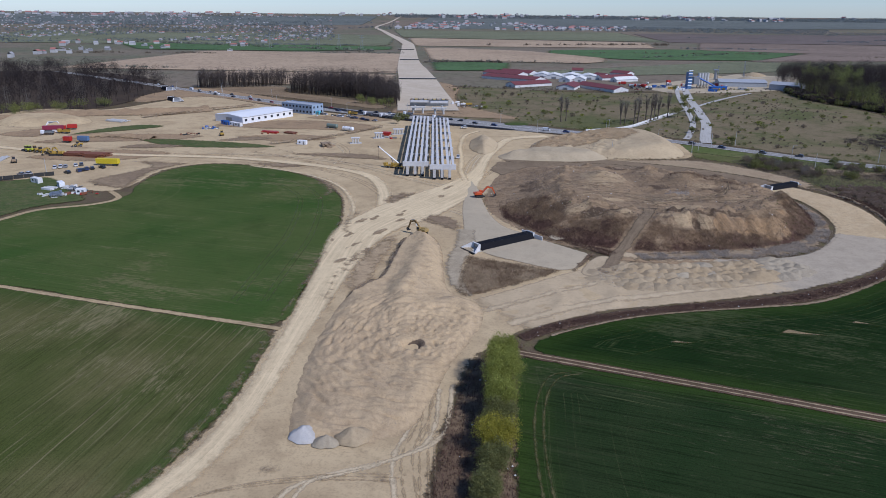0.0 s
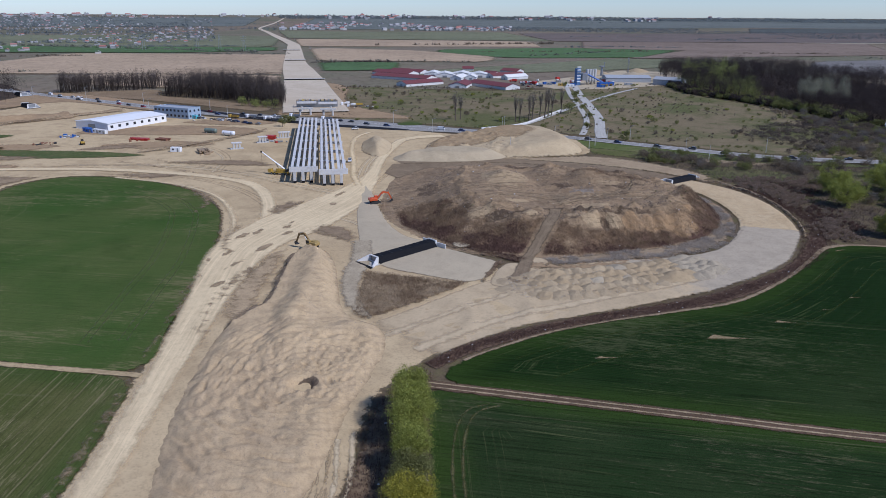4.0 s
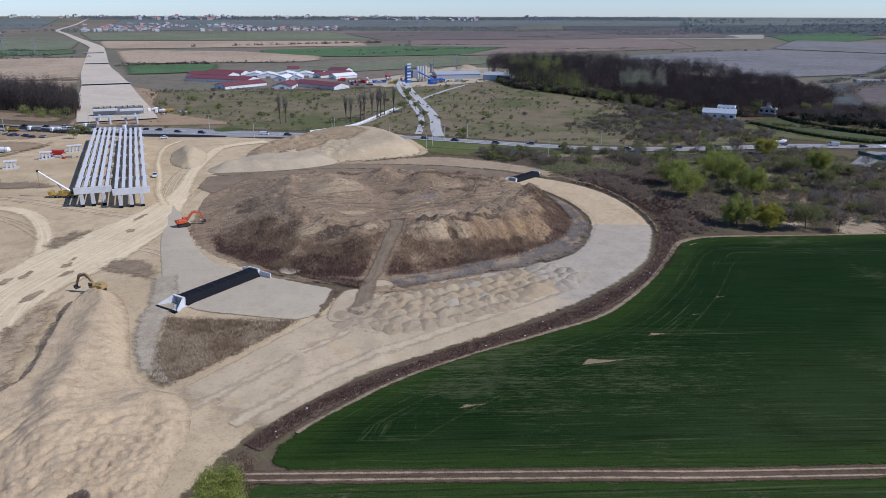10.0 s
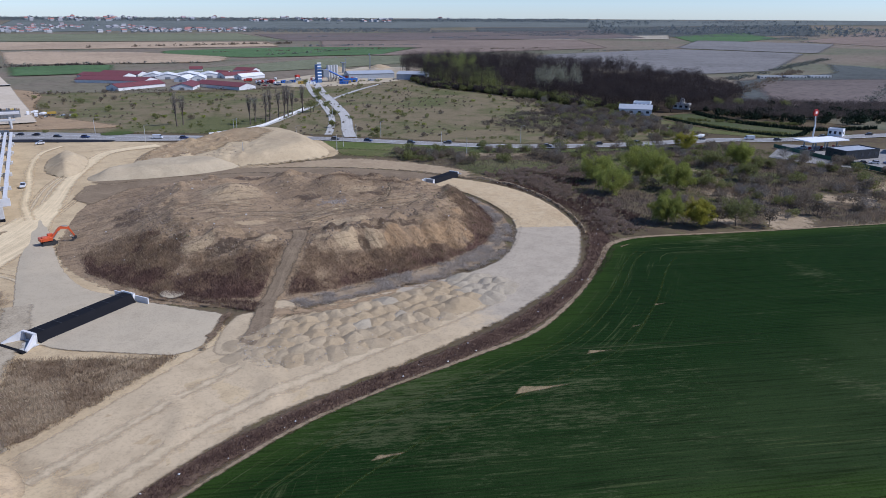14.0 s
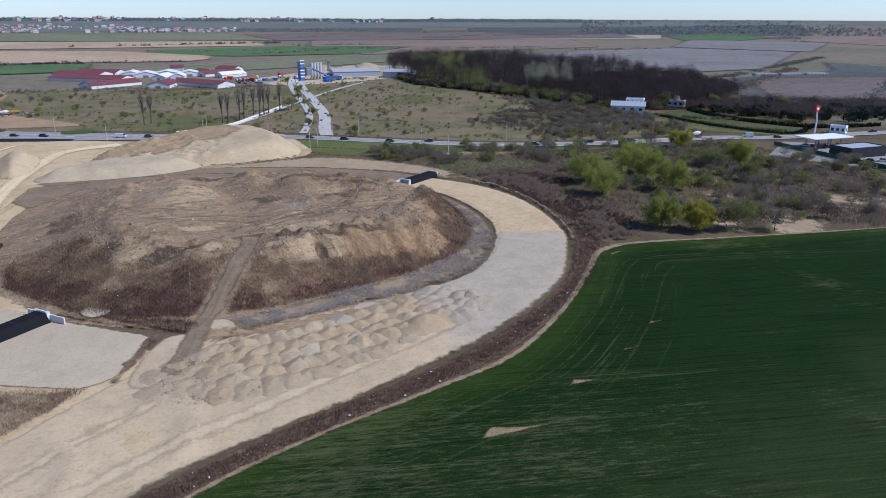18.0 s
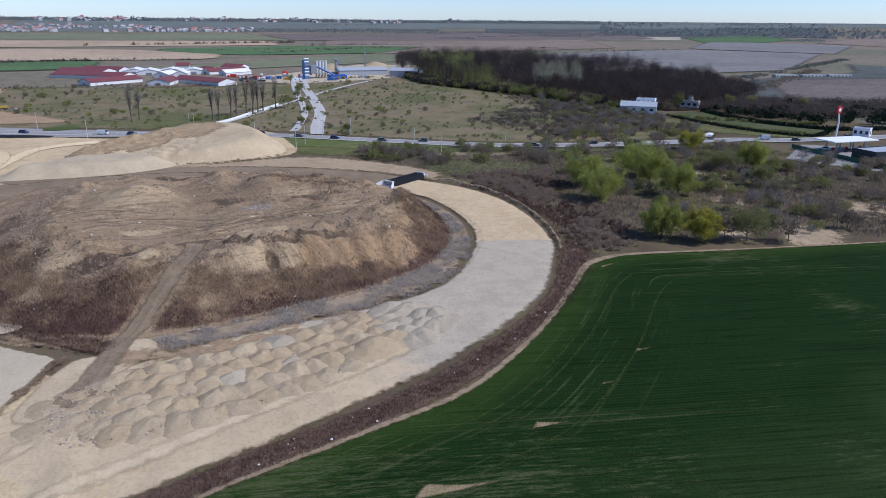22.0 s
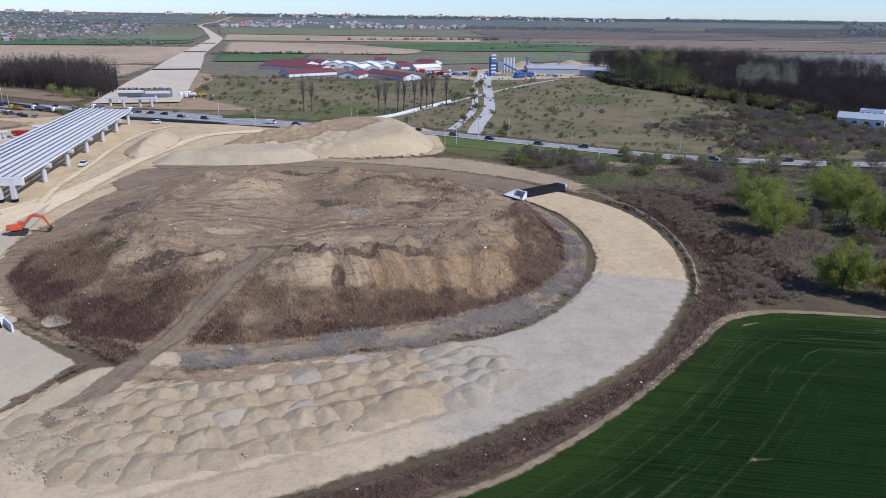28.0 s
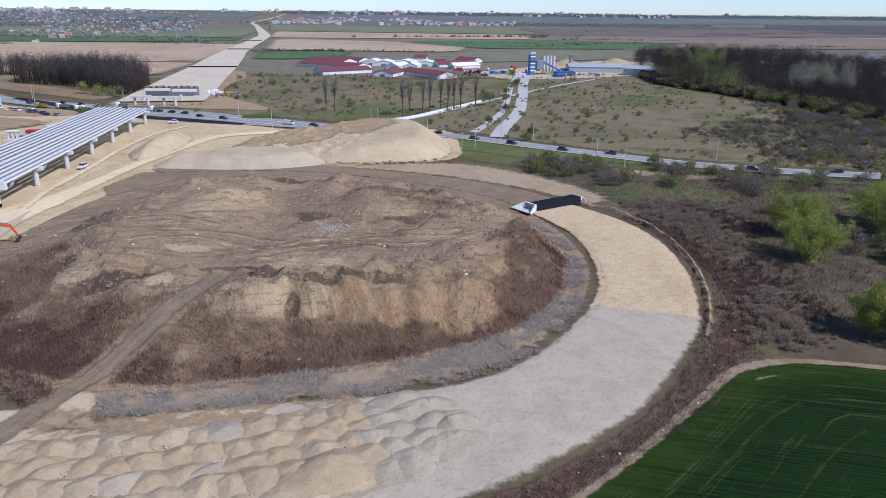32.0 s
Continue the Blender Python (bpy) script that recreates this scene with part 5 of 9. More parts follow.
sheet("earth_patch", smooth_ring([(-21, 204), (-29, 200), (-31, 215), (-27, 238), (-21, 254), (-16, 258), (-17, 240), (-20, 222)]), 1.5, flat(0.455), soil("dug_over_tan_earth", (0.42, 0.325, 0.225), (0.31, 0.238, 0.162), (0.47, 0.37, 0.26), 0.1, 0.35, 2.0, edge=4.0, rag=6), 3.5, "tan dug-over earth below the sand bank", "earth")
sheet("cleared_ground", smooth_ring([(12, 700), (20, 640), (48, 590), (60, 560), (20, 566), (-6, 575), (-44, 590), (-44, 640), (-50, 720), (-46, 800), (-10, 860), (16, 800)]), 6, flat(0.3), M_loam, 8, "cleared tan ground beside the motorway bed", "ground")

M_straw_ground = soil("straw_littered_ground", (0.40, 0.32, 0.235), (0.33, 0.26, 0.185), (0.26, 0.205, 0.14), 0.06, 0.3, 2.0, edge=5, rag=9)
for ring in ([(263, 286), (277, 283), (257, 259), (241, 253), (246, 268)], [(247, 238), (254, 225), (239, 213), (226, 219), (232, 230)], [(286, 246), (304, 233), (288, 222), (274, 234)], [(212, 240), (222, 244), (230, 236), (220, 230)], [(300, 236), (318, 252), (345, 244), (330, 226)], [(270, 300), (285, 310), (300, 300), (284, 290)], [(196, 384), (214, 396), (240, 374), (222, 366)]):
    sheet("straw_patch", smooth_ring(ring), 3, flat(0.06), M_straw_ground, 4, "pale straw litter among the scrub", "ground")
M_rough_grass = soil("rough_scrub_grass", (0.11, 0.12, 0.05), (0.15, 0.14, 0.075), (0.085, 0.105, 0.035), 0.06, 0.3, 2.0, edge=6, rag=10)
for ring in ([(214, 256), (228, 274), (246, 262), (236, 246), (222, 244)], [(226, 290), (240, 306), (262, 300), (258, 282)], [(268, 276), (284, 290), (310, 280), (296, 262)], [(180, 346), (192, 372), (222, 360), (230, 336), (206, 326)], [(230, 330), (250, 352), (290, 340), (270, 322)]):
    sheet("grass_patch", smooth_ring(ring), 3, flat(0.085), M_rough_grass, 5, "rough green grass between the scrub bushes", "grass")
sheet("cleared_ground", smooth_ring([(-276, 640), (-235, 692), (-150, 630), (-120, 640), (-190, 715), (-268, 772), (-296, 700)]), 6, flat(0.3), M_loam, 8, "cleared tan ground along the main road", "ground")
sheet("cleared_ground", smooth_ring([(-262, 762), (-180, 795), (-160, 740), (-110, 700), (-52, 640), (-58, 612), (-96, 640), (-170, 700)]), 6, flat(0.26), soil("fallow_brown_field", (0.24, 0.18, 0.125), (0.20, 0.15, 0.105), (0.28, 0.215, 0.15), 0.03, 0.15, 1.5, edge=6, rag=6), 8, "brown fallow ground before the groves", "ground")

strip("gully", [(9, 262), (8, 241), (5, 229), (4, 215), (5, 203), (9, 195)], [8, 9, 8, 7, 5.5, 3], flat(0.5), soil("wet_grey_silt", (0.40, 0.345, 0.272), (0.345, 0.295, 0.23), (0.45, 0.39, 0.31), 0.1, 0.4, 2.0, edge=2.2, rag=2.8), "grey silty gully beside the culvert", "gully")

M_dab = soil("damp_earth_dab", (0.30, 0.23, 0.16), (0.36, 0.28, 0.195), (0.24, 0.18, 0.125), 0.1, 0.4, 2.0, edge=1.4, rag=2.4)
# dabs of damp earth dropped along the haul roads
for i in range(16):
    t = hash2(i, 11)
    cx, cy = np.interp(t, [0, 0.4, 0.7, 1], [-38, -33, -12, 4]) + 20 * (hash2(i, 12) - 0.5), np.interp(t, [0, 0.4, 0.7, 1], [205, 255, 300, 345]) + 14 * (hash2(i, 13) - 0.5)
    if cx < -41 or (cx > -22 and cy < 262):
        continue
    L, W, a = 2 + 4.5 * hash2(i, 14), 0.8 + 1.4 * hash2(i, 15), 1.15 + 0.5 * (hash2(i, 16) - 0.5)
    ring = np.array([(cx + L * math.cos(b) * math.cos(a) - W * math.sin(b) * math.sin(a), cy + L * math.cos(b) * math.sin(a) + W * math.sin(b) * math.cos(a)) for b in np.linspace(0, 6.28, 9)[:-1]])
    sheet("earth_patch", ring, 0.8, flat(0.47 + 0.003 * (i % 12)), M_dab, 1.0, "dab of damp brown earth beside the haul road", "earth")

sheet("grass_patch", smooth_ring([(362, 400), (380, 442), (392, 430), (388, 400), (394, 366), (412, 340), (440, 345), (445, 330), (412, 326), (384, 350), (368, 374)]), 3, flat(0.11), M_rough_grass, 5, "rough grass between road and garden", "grass")
sheet("grass_patch", smooth_ring([(150, 440), (178, 424), (204, 396), (196, 374), (178, 384), (158, 398), (146, 412)]), 3, flat(0.1), M_rough_grass, 5, "rough grass between the spoil heap and the road", "grass")
sheet("site_ground", smooth_ring([(45, 216), (53, 232), (60, 233), (65, 238), (69, 232), (60, 222), (52, 212)]), 1.5, lip(0.36, 0.1), M_ramp_sand, 1.5, "trampled sand at the foot of the mound track", "ground")

strip("ramp_verge", [(21, 167), (33, 175.5), (50, 182), (68, 187), (90, 191.5), (108, 196.5), (122, 203), (138, 211.5), (153, 222.5), (166, 236), (173, 246)], [5, 6, 6.5, 6.5, 7, 7, 7, 7, 7.5, 8, 7], flat(0.2), soil("purple_brown_verge", (0.12, 0.082, 0.064), (0.15, 0.105, 0.08), (0.09, 0.062, 0.05), 0.08, 0.4, 2.5, edge=1.2, rag=1.6), "dark weedy verge along the loop ramp", "verge")


strip("field_path", [(29, 168.6), (38, 173.8), (53.4, 180.7), (70.8, 185.2), (92.8, 189), (112.2, 193.4), (135.4, 207.4), (157.4, 225.2), (167.6, 233.4), (179, 235.4), (192, 231.8), (206, 226.8), (236, 217), (270, 206.6), (330, 188)], [1.2, 1.4, 1.5, 1.5, 1.6, 1.6, 1.8, 2.2, 2.8, 2.4, 2.0, 1.8, 1.6, 1.4, 1.2], flat(0.29), soil("trodden_field_edge", (0.27, 0.21, 0.15), (0.22, 0.172, 0.12), (0.33, 0.265, 0.19), 0.08, 0.4, 2.5, edge=0.6, rag=0.8), "pale trodden strip along the wheat edge", "path")


def berm_z(x, y, e):
    """A low bank of earth shoved to the ramp's outer edge."""
    return 0.1 + 1.25 * sstep(e, 0.1, 1.5) * (0.85 + 0.5 * vnoise(x, y, 5, 71, 3)) + 0.12 * vnoise(x, y, 1.2, 73, 2)


strip("earth_berm", [(174.5, 339), (182, 328), (185.6, 313), (186, 298), (183.6, 282), (179, 267), (173, 253.5), (168.5, 246)], [2.6, 2.8, 2.6, 2.5, 2.4, 2.4, 2.2, 1.8], berm_z, M_dirt, "low earth bank along the ramp edge", "bank", k=12, cross=11)

# ---------- vegetation ----------
M_bark = paint("grey_brown_bark", (0.11, 0.085, 0.065), 0.95, wear=0.4, scale=3)
M_leaf_willow = leafy("willow_leaves", (0.225, 0.25, 0.055), (0.385, 0.405, 0.10), glow_through=0.45)
M_leaf_yellow = leafy("yellow_spring_leaves", (0.30, 0.28, 0.04), (0.42, 0.38, 0.07), glow_through=0.45)
M_leaf_olive = leafy("olive_spring_leaves", (0.155, 0.165, 0.06), (0.27, 0.27, 0.10), glow_through=0.4)
M_leaf_dark = leafy("dark_conifer_needles", (0.018, 0.03, 0.018), (0.035, 0.05, 0.025))
M_twig = leafy("bare_twigs", (0.155, 0.125, 0.09), (0.255, 0.205, 0.148), glow_through=0.45)
M_twig_pale = leafy("pale_bare_twigs", (0.17, 0.15, 0.125), (0.25, 0.225, 0.19), glow_through=0.3)
M_forest = leafy("bare_forest_twigs", (0.029, 0.023, 0.022), (0.088, 0.069, 0.061), glow_through=0.5, by_tree=True)
M_forest_green = leafy("budding_forest_twigs", (0.15, 0.165, 0.055), (0.30, 0.32, 0.10), glow_through=0.3, by_tree=True)
M_grove = leafy("grove_twigs", (0.085, 0.068, 0.058), (0.16, 0.13, 0.11), glow_through=0.45, by_tree=True)
M_dry = leafy("dry_brown_stalks", (0.16, 0.11, 0.07), (0.37, 0.265, 0.165), glow_through=0.3)
M_purple = leafy("dark_reddish_stalks", (0.085, 0.048, 0.04), (0.18, 0.112, 0.086), glow_through=0.25)
M_reed = leafy("grey_reeds", (0.30, 0.255, 0.205), (0.58, 0.505, 0.415), glow_through=0.35)
M_straw = leafy("pale_straw_reeds", (0.30, 0.22, 0.14), (0.44, 0.35, 0.23))
M_scrubstalk = leafy("grey_brown_scrub_stalks", (0.125, 0.10, 0.078), (0.26, 0.215, 0.165), glow_through=0.3)
M_grass = leafy("fresh_grass_blades", (0.065, 0.095, 0.025), (0.13, 0.16, 0.05), glow_through=0.4)


def blades(x, y, z, h, w, lean=0.35, n=3, seed=0, spread=0.25):
    """Triangular stalks: n for each spot."""
    r = np.random.default_rng(seed)
    k = len(x) * n
    X, Y, Z = (np.repeat(v, n) for v in (x, y, z))
    H = np.repeat(np.broadcast_to(h, len(x)), n) * r.uniform(0.6, 1.15, k)
    X = X + r.normal(0, spread, k)
    Y = Y + r.normal(0, spread, k)
    a = r.uniform(0, 2 * math.pi, k)
    b = r.uniform(0, 2 * math.pi, k)
    W = w * r.uniform(0.6, 1.4, k)
    L = lean * H * r.uniform(0, 1.3, k)
    p0 = np.stack([X - np.cos(a) * W, Y - np.sin(a) * W, Z - 0.05], 1)
    p1 = np.stack([X + np.cos(a) * W, Y + np.sin(a) * W, Z - 0.05], 1)
    p2 = np.stack([X + np.cos(b) * L, Y + np.sin(b) * L, Z + H], 1)
    return np.stack([p0, p1, p2], 1).reshape(-1, 3), np.arange(3 * k).reshape(-1, 3)


def stuff(name, V, F, mat, label, category):
    me = mesh_of(name, V, F)
    me.materials.append(mat)
    return tagged(new(name, me), label, category, "", "stuff")


def limbs(segs, n=4):
    """Tapered bars (a, b, ra, rb) as one array mesh of quads."""
    V, F = [], []
    for a, b, ra, rb in segs:
        a, b = np.array(a, float), np.array(b, float)
        d = (b - a) / max(np.linalg.norm(b - a), 1e-6)
        u = np.cross(d, (0.3, 0.9, 0.1))
        u /= np.linalg.norm(u)
        w = np.cross(d, u)
        base = len(V)
        for c, r in ((a, ra), (b, rb)):
            for i in range(n):
                t = 2 * math.pi * i / n
                V.append(c + (u * math.cos(t) + w * math.sin(t)) * r)
        for i in range(n):
            j = (i + 1) % n
            F.append((base + i, base + j, base + n + j, base + n + i))
    return np.array(V), np.array(F)


def skeleton_of(h, r, seed, count=9, lift=0.75, trunk=0.25):
    """Trunk and limbs of a tree; returns bars and the limb ends."""
    q = np.random.default_rng(seed)
    segs, tips = [], []
    top = np.array([q.normal(0, 0.04) * h, q.normal(0, 0.04) * h, h * 0.62])
    fork = top * trunk / 0.62
    segs.append(((0, 0, -0.2), fork, 0.028 * h, 0.022 * h))
    segs.append((fork, top, 0.02 * h, 0.008 * h))
    for i in range(count):
        t = q.uniform(0.0, 1.0)
        a = fork + (top - fork) * t
        ang = 2 * math.pi * (i / count + q.uniform(-0.05, 0.05))
        reach = r * q.uniform(0.55, 0.9) * (1 - 0.35 * t)
        b = a + np.array([math.cos(ang) * reach, math.sin(ang) * reach, h * (0.32 - 0.08 * t) * q.uniform(0.6, 1.2) * lift / 0.75])
        mid = (a + b) / 2 + np.array([0, 0, -0.03 * h])
        segs += [(a, mid, 0.012 * h, 0.008 * h), (mid, b, 0.008 * h, 0.003 * h)]
        tips += [b, mid]
        for j in range(3):
            c = mid + (b - mid) * q.uniform(0.1, 0.9)
            e = c + q.normal(0, 0.13, 3) * r + np.array([0, 0, 0.09 * h])
            segs.append((c, e, 0.005 * h, 0.002 * h))
            tips.append(e)
    tips.append(top + (0, 0, 0.2 * h))
    segs.append((top, tips[-1], 0.008 * h, 0.002 * h))
    return segs, np.array(tips)


def leaf_cloud(tips, count, size, puff, droop, seed):
    """Leaf sprays round limb ends: loose triangles, gaps between clumps."""
    q = np.random.default_rng(seed)
    c = tips[q.integers(0, len(tips), count)]
    off = q.normal(0, 1, (count, 3))
    off /= np.linalg.norm(off, axis=1)[:, None]
    off *= (q.uniform(0.15, 1.0, count) ** 0.5)[:, None] * puff * np.array([1, 1, 0.8])
    p = c + off
    p[:, 2] -= droop * q.uniform(0, 1, count) * np.linalg.norm(off[:, :2], axis=1)
    p[:, 2] = np.maximum(p[:, 2], 0.4)
    s = size * q.uniform(0.5, 1.4, count)
    d1 = q.normal(0, 1, (count, 3)) + np.array([0, 0, -0.6 * droop])
    d1 /= np.linalg.norm(d1, axis=1)[:, None]
    d2 = np.cross(d1, q.normal(0, 1, (count, 3)))
    d2 /= np.linalg.norm(d2, axis=1)[:, None] + 1e-9
    a, b, e = p - d1 * s[:, None], p + d1 * s[:, None] * 0.9, p + d2 * s[:, None] * 0.7
    return np.stack([a, b, e], 1).reshape(-1, 3), np.arange(3 * count).reshape(-1, 3)


def tree(name, x, y, h, r, leaf, seed, count=3200, size=0.28, droop=0.5, puff=0.34, label="", z=0.1, group="", lift=0.75, limbs_n=9, trunk=0.25):
    """A tree: trunk with limbs, and a crown of loose leaf sprays."""
    ob = thing(name, x, y, z, 0, label, "tree", group)
    segs, tips = skeleton_of(h, r, seed, limbs_n, lift, trunk)
    V, F = limbs(segs)
    me = mesh_of("trunk", V, F)
    me.materials.append(M_bark)
    new("trunk", me).parent = ob
    V, F = leaf_cloud(tips, count, size, puff * r, droop, seed + 1)
    if count > 5000:
        V2, F2 = leaf_cloud(tips, count // 5, size * 2.6, puff * r * 0.7, droop, seed + 2)
        V, F = np.concatenate([V, V2]), np.concatenate([F, F2 + len(V)])
    me = mesh_of("crown", V, F)
    me.materials.append(leaf)
    new("crown", me).parent = ob
    return ob


def bush_mesh(h, r, seed, n, leaf_size, thin):
    """A rounded shrub: stems from one foot, and sprays of small leaves or twigs in uneven lobes."""
    q = np.random.default_rng(seed)
    k = 7
    a = q.uniform(0, 2 * math.pi, k)
    rad = r * q.uniform(0.25, 0.62, k)
    c = np.stack([np.cos(a) * rad, np.sin(a) * rad, h * q.uniform(0.38, 0.66, k)], 1)
    s = np.stack([-np.sin(a), np.cos(a), np.zeros(k)], 1) * thin
    T = [np.stack([-s, s, c], 1)]
    m = n * 6
    w = c[q.integers(0, k, m)]
    o = q.normal(0, 1, (m, 3))
    o /= np.linalg.norm(o, axis=1)[:, None]
    p = w + o * (q.uniform(0.3, 1.0, m) ** 0.4)[:, None] * np.array([r * 0.48, r * 0.48, h * 0.36])
    p[:, 2] = np.maximum(p[:, 2], 0.06)
    d1 = q.normal(0, 1, (m, 3)) + o + np.array([0, 0, 0.4])
    d1 /= np.linalg.norm(d1, axis=1)[:, None]
    d2 = np.cross(d1, q.normal(0, 1, (m, 3)))
    d2 /= np.linalg.norm(d2, axis=1)[:, None] + 1e-9
    L = (leaf_size * q.uniform(1.0, 2.6, m))[:, None]
    T.append(np.stack([p - d1 * L, p + d2 * L * 0.5, p + d1 * L], 1))
    T = np.concatenate(T)
    return T.reshape(-1, 3), np.arange(len(T) * 3).reshape(-1, 3)


def bush_proto(name, h, r, seed, n, mat, leaf_size=0.16, thin=0.05, label=""):
    V, F = bush_mesh(h, r, seed, n, leaf_size, thin)
    me = mesh_of(name, V, F)
    me.materials.append(mat)
    return me


def bush(me, x, y, s, label, group, name="bush", z=0.05):
    ob = new(name, me)
    ob.matrix_basis = pose(x, y, z, 0, 0, hash2(x, y) * 360) @ Matrix.Diagonal((s, s, s * (0.8 + 0.4 * hash2(y, x)), 1))
    return tagged(ob, label, "bush", group)


def bare_tree_arrays(h, r, seed, twigs=90, fine=0.10, stem=0.014):
    """A leafless tree with a rounded crown of fine twigs, as loose triangles, for woods seen from afar."""
    q = np.random.default_rng(seed)
    T = []
    for ang in (0.0, 2.1, 4.2):
        s = np.array([math.cos(ang), math.sin(ang), 0]) * stem * h
        T.append([-s, s, np.array([0, 0, h * (0.8 if stem > 0.01 else 0.5)])])
    k = 6
    c = np.stack([q.normal(0, 0.36, k) * r, q.normal(0, 0.36, k) * r, h * (q.uniform(0.27, 0.72, k) if stem > 0.01 else q.uniform(0.5, 0.78, k))], 1)
    for e in c:
        s = q.normal(0, 1, 3) * fine * 0.5
        a = np.array([0, 0, h * q.uniform(0.25, 0.5)])
        T.append([a - s, a + s, e])
    m = twigs * 2
    o = q.normal(0, 1, (m, 3))
    o /= np.linalg.norm(o, axis=1)[:, None]
    p = c[q.integers(0, k, m)] + o * (q.uniform(0.2, 1.0, m) ** 0.45)[:, None] * np.array([0.62 * r, 0.62 * r, (0.28 if stem > 0.01 else 0.22) * h])
    d = q.normal(0, 1, (m, 3))
    d /= np.linalg.norm(d, axis=1)[:, None]
    w = np.cross(d, q.normal(0, 1, (m, 3)))
    w /= np.linalg.norm(w, axis=1)[:, None] + 1e-9
    L = (fine * q.uniform(2.5, 5.5, m))[:, None]
    T = np.concatenate([np.array(T), np.stack([p - d * L, p + w * fine, p + d * L], 1)])
    return T.reshape(-1, 3)


def wood(name, poly, count, h, mat, label, seed, r=3.2, twigs=60, fine=0.13, stem=0.014, grade=None):
    """A wood of bare trees inside a ring, as one mesh."""
    q = np.random.default_rng(seed)
    protos = [bare_tree_arrays(1.0, r / h, seed + i, twigs, fine / h, stem) for i in range(6)]
    lo, hi = poly.min(0), poly.max(0)
    P = q.uniform(lo, hi, (count * 6, 2))
    P = P[sdf(poly, P[:, 0], P[:, 1]) > 0][:count]
    out = []
    for i, (x, y) in enumerate(P):
        s = h * q.uniform(0.72, 1.12) * (1 + 0.22 * vnoise(x, y, 55, seed, 3)) * (float(np.interp(y, *grade)) if grade else 1.0)
        t = q.uniform(0, 6.28)
        v = protos[i % 6] * s
        c, d = math.cos(t), math.sin(t)
        out.append(np.stack([v[:, 0] * c - v[:, 1] * d + x, v[:, 0] * d + v[:, 1] * c + y, v[:, 2]], 1))
    V = np.concatenate(out)
    me = mesh_of(name, V, np.arange(len(V)).reshape(-1, 3), attrs={"tone": np.repeat(q.uniform(0, 1, len(P)), len(protos[0]))})
    me.materials.append(mat)
    return tagged(new(name, me), label, "woodland", "", "stuff")


def scatter(poly, count, seed):
    q = np.random.default_rng(seed)
    lo, hi = poly.min(0), poly.max(0)
    P = q.uniform(lo, hi, (count * 4, 2))
    return P[sdf(poly, P[:, 0], P[:, 1]) > 0][:count]


def grow_mound():
    P = scatter(MOUND, 150000, 3)
    x, y = P[:, 0], P[:, 1]
    d = sdf(MOUND, x, y)
    w = mound_weed(x, y, d)
    q = np.random.default_rng(5)
    keep = q.uniform(0, 1, len(x)) < w
    x, y, d = x[keep], y[keep], d[keep]
    z = mound_z(x, y, d)
    red = vnoise(x, y, 8, 75, 4) + 0.35 * (1 - sstep(d, 5, 12)) > 0.4
    for sel, mat, nm, lb in ((red, M_purple, "weed_thicket", "dark reddish dead weeds on the mound bank"), (~red, M_dry, "dry_weeds", "dry brown weed stalks on the mound bank")):
        V, F = blades(x[sel], y[sel], z[sel], 0.75, 0.05, 1.0, 3, 9, 0.4)
        stuff(nm, V, F, mat, lb, "weeds")
    P = scatter(MOUND, 1500, 31)
    x, y = P[:, 0], P[:, 1]
    near = (np.exp(-(((x - 136) / 8) ** 2 + ((y - 278) / 14) ** 2)) + np.exp(-(((x - 130) / 3) ** 2 + ((y - 300) / 3) ** 2)) + np.exp(-(((x - 50) / 4) ** 2 + ((y - 276) / 3) ** 2)) + np.exp(-(((x - 104) / 4) ** 2 + ((y - 243) / 3) ** 2)) + np.exp(-(((x - 122) / 5) ** 2 + ((y - 247) / 3) ** 2))) > q.uniform(0.1, 1.0, len(x))
    x, y = x[near], y[near]
    V, F = blades(x, y, mound_z(x, y, sdf(MOUND, x, y)), 0.5, 0.09, 0.7, 9, 33, 0.5)
    stuff("green_weeds", V, F, M_grass, "fresh green weeds on the bare bank", "weeds")


grow_mound()


def band(line, w, count, seed):
    """Random spots in a band along a line."""
    q = np.random.default_rng(seed)
    pts = smooth_ring(line, 6, False)
    al = np.concatenate([[0], np.cumsum(np.linalg.norm(np.diff(pts, axis=0), axis=1))])
    s = q.uniform(0, al[-1], count)
    x, y = np.interp(s, al, pts[:, 0]), np.interp(s, al, pts[:, 1])
    tx, ty = np.gradient(pts[:, 0]), np.gradient(pts[:, 1])
    nx, ny = np.interp(s, al, -ty), np.interp(s, al, tx)
    L = np.hypot(nx, ny)
    o = q.uniform(-0.5, 0.5, count) * np.interp(s / al[-1], np.linspace(0, 1, len(w)), w)
    return x + nx / L * o, y + ny / L * o


x, y = band(DITCH_LINE, [5, 7.5, 9.5, 10, 9.5, 8.5, 7.5, 7, 6, 5], 16000, 41)
k = vnoise(x, y, 3.2, 40, 3) > -0.1
x, y = x[k], y[k]
V, F = blades(x, y, np.full(len(x), 0.25) + 0.35 * np.maximum(vnoise(x, y, 2.2, 42, 2), 0), 0.42, 0.075, 3.2, 5, 42, 0.5)
stuff("ditch_reeds", V, F, M_reed, "pale grey dead reeds filling the ditch", "reeds")
VERGE_LINE = [(21, 167), (33, 175.5), (50, 182), (68, 187), (90, 191.5), (108, 196.5), (122, 203), (138, 211.5), (153, 222.5), (166, 236), (174, 246), (184, 262), (188, 285), (189, 305), (185, 325)]
x, y = band(VERGE_LINE, [3, 3, 3, 3.5, 3.5, 3.5, 3.5, 3.5, 4, 5, 6, 5, 5, 5, 6], 5000, 43)
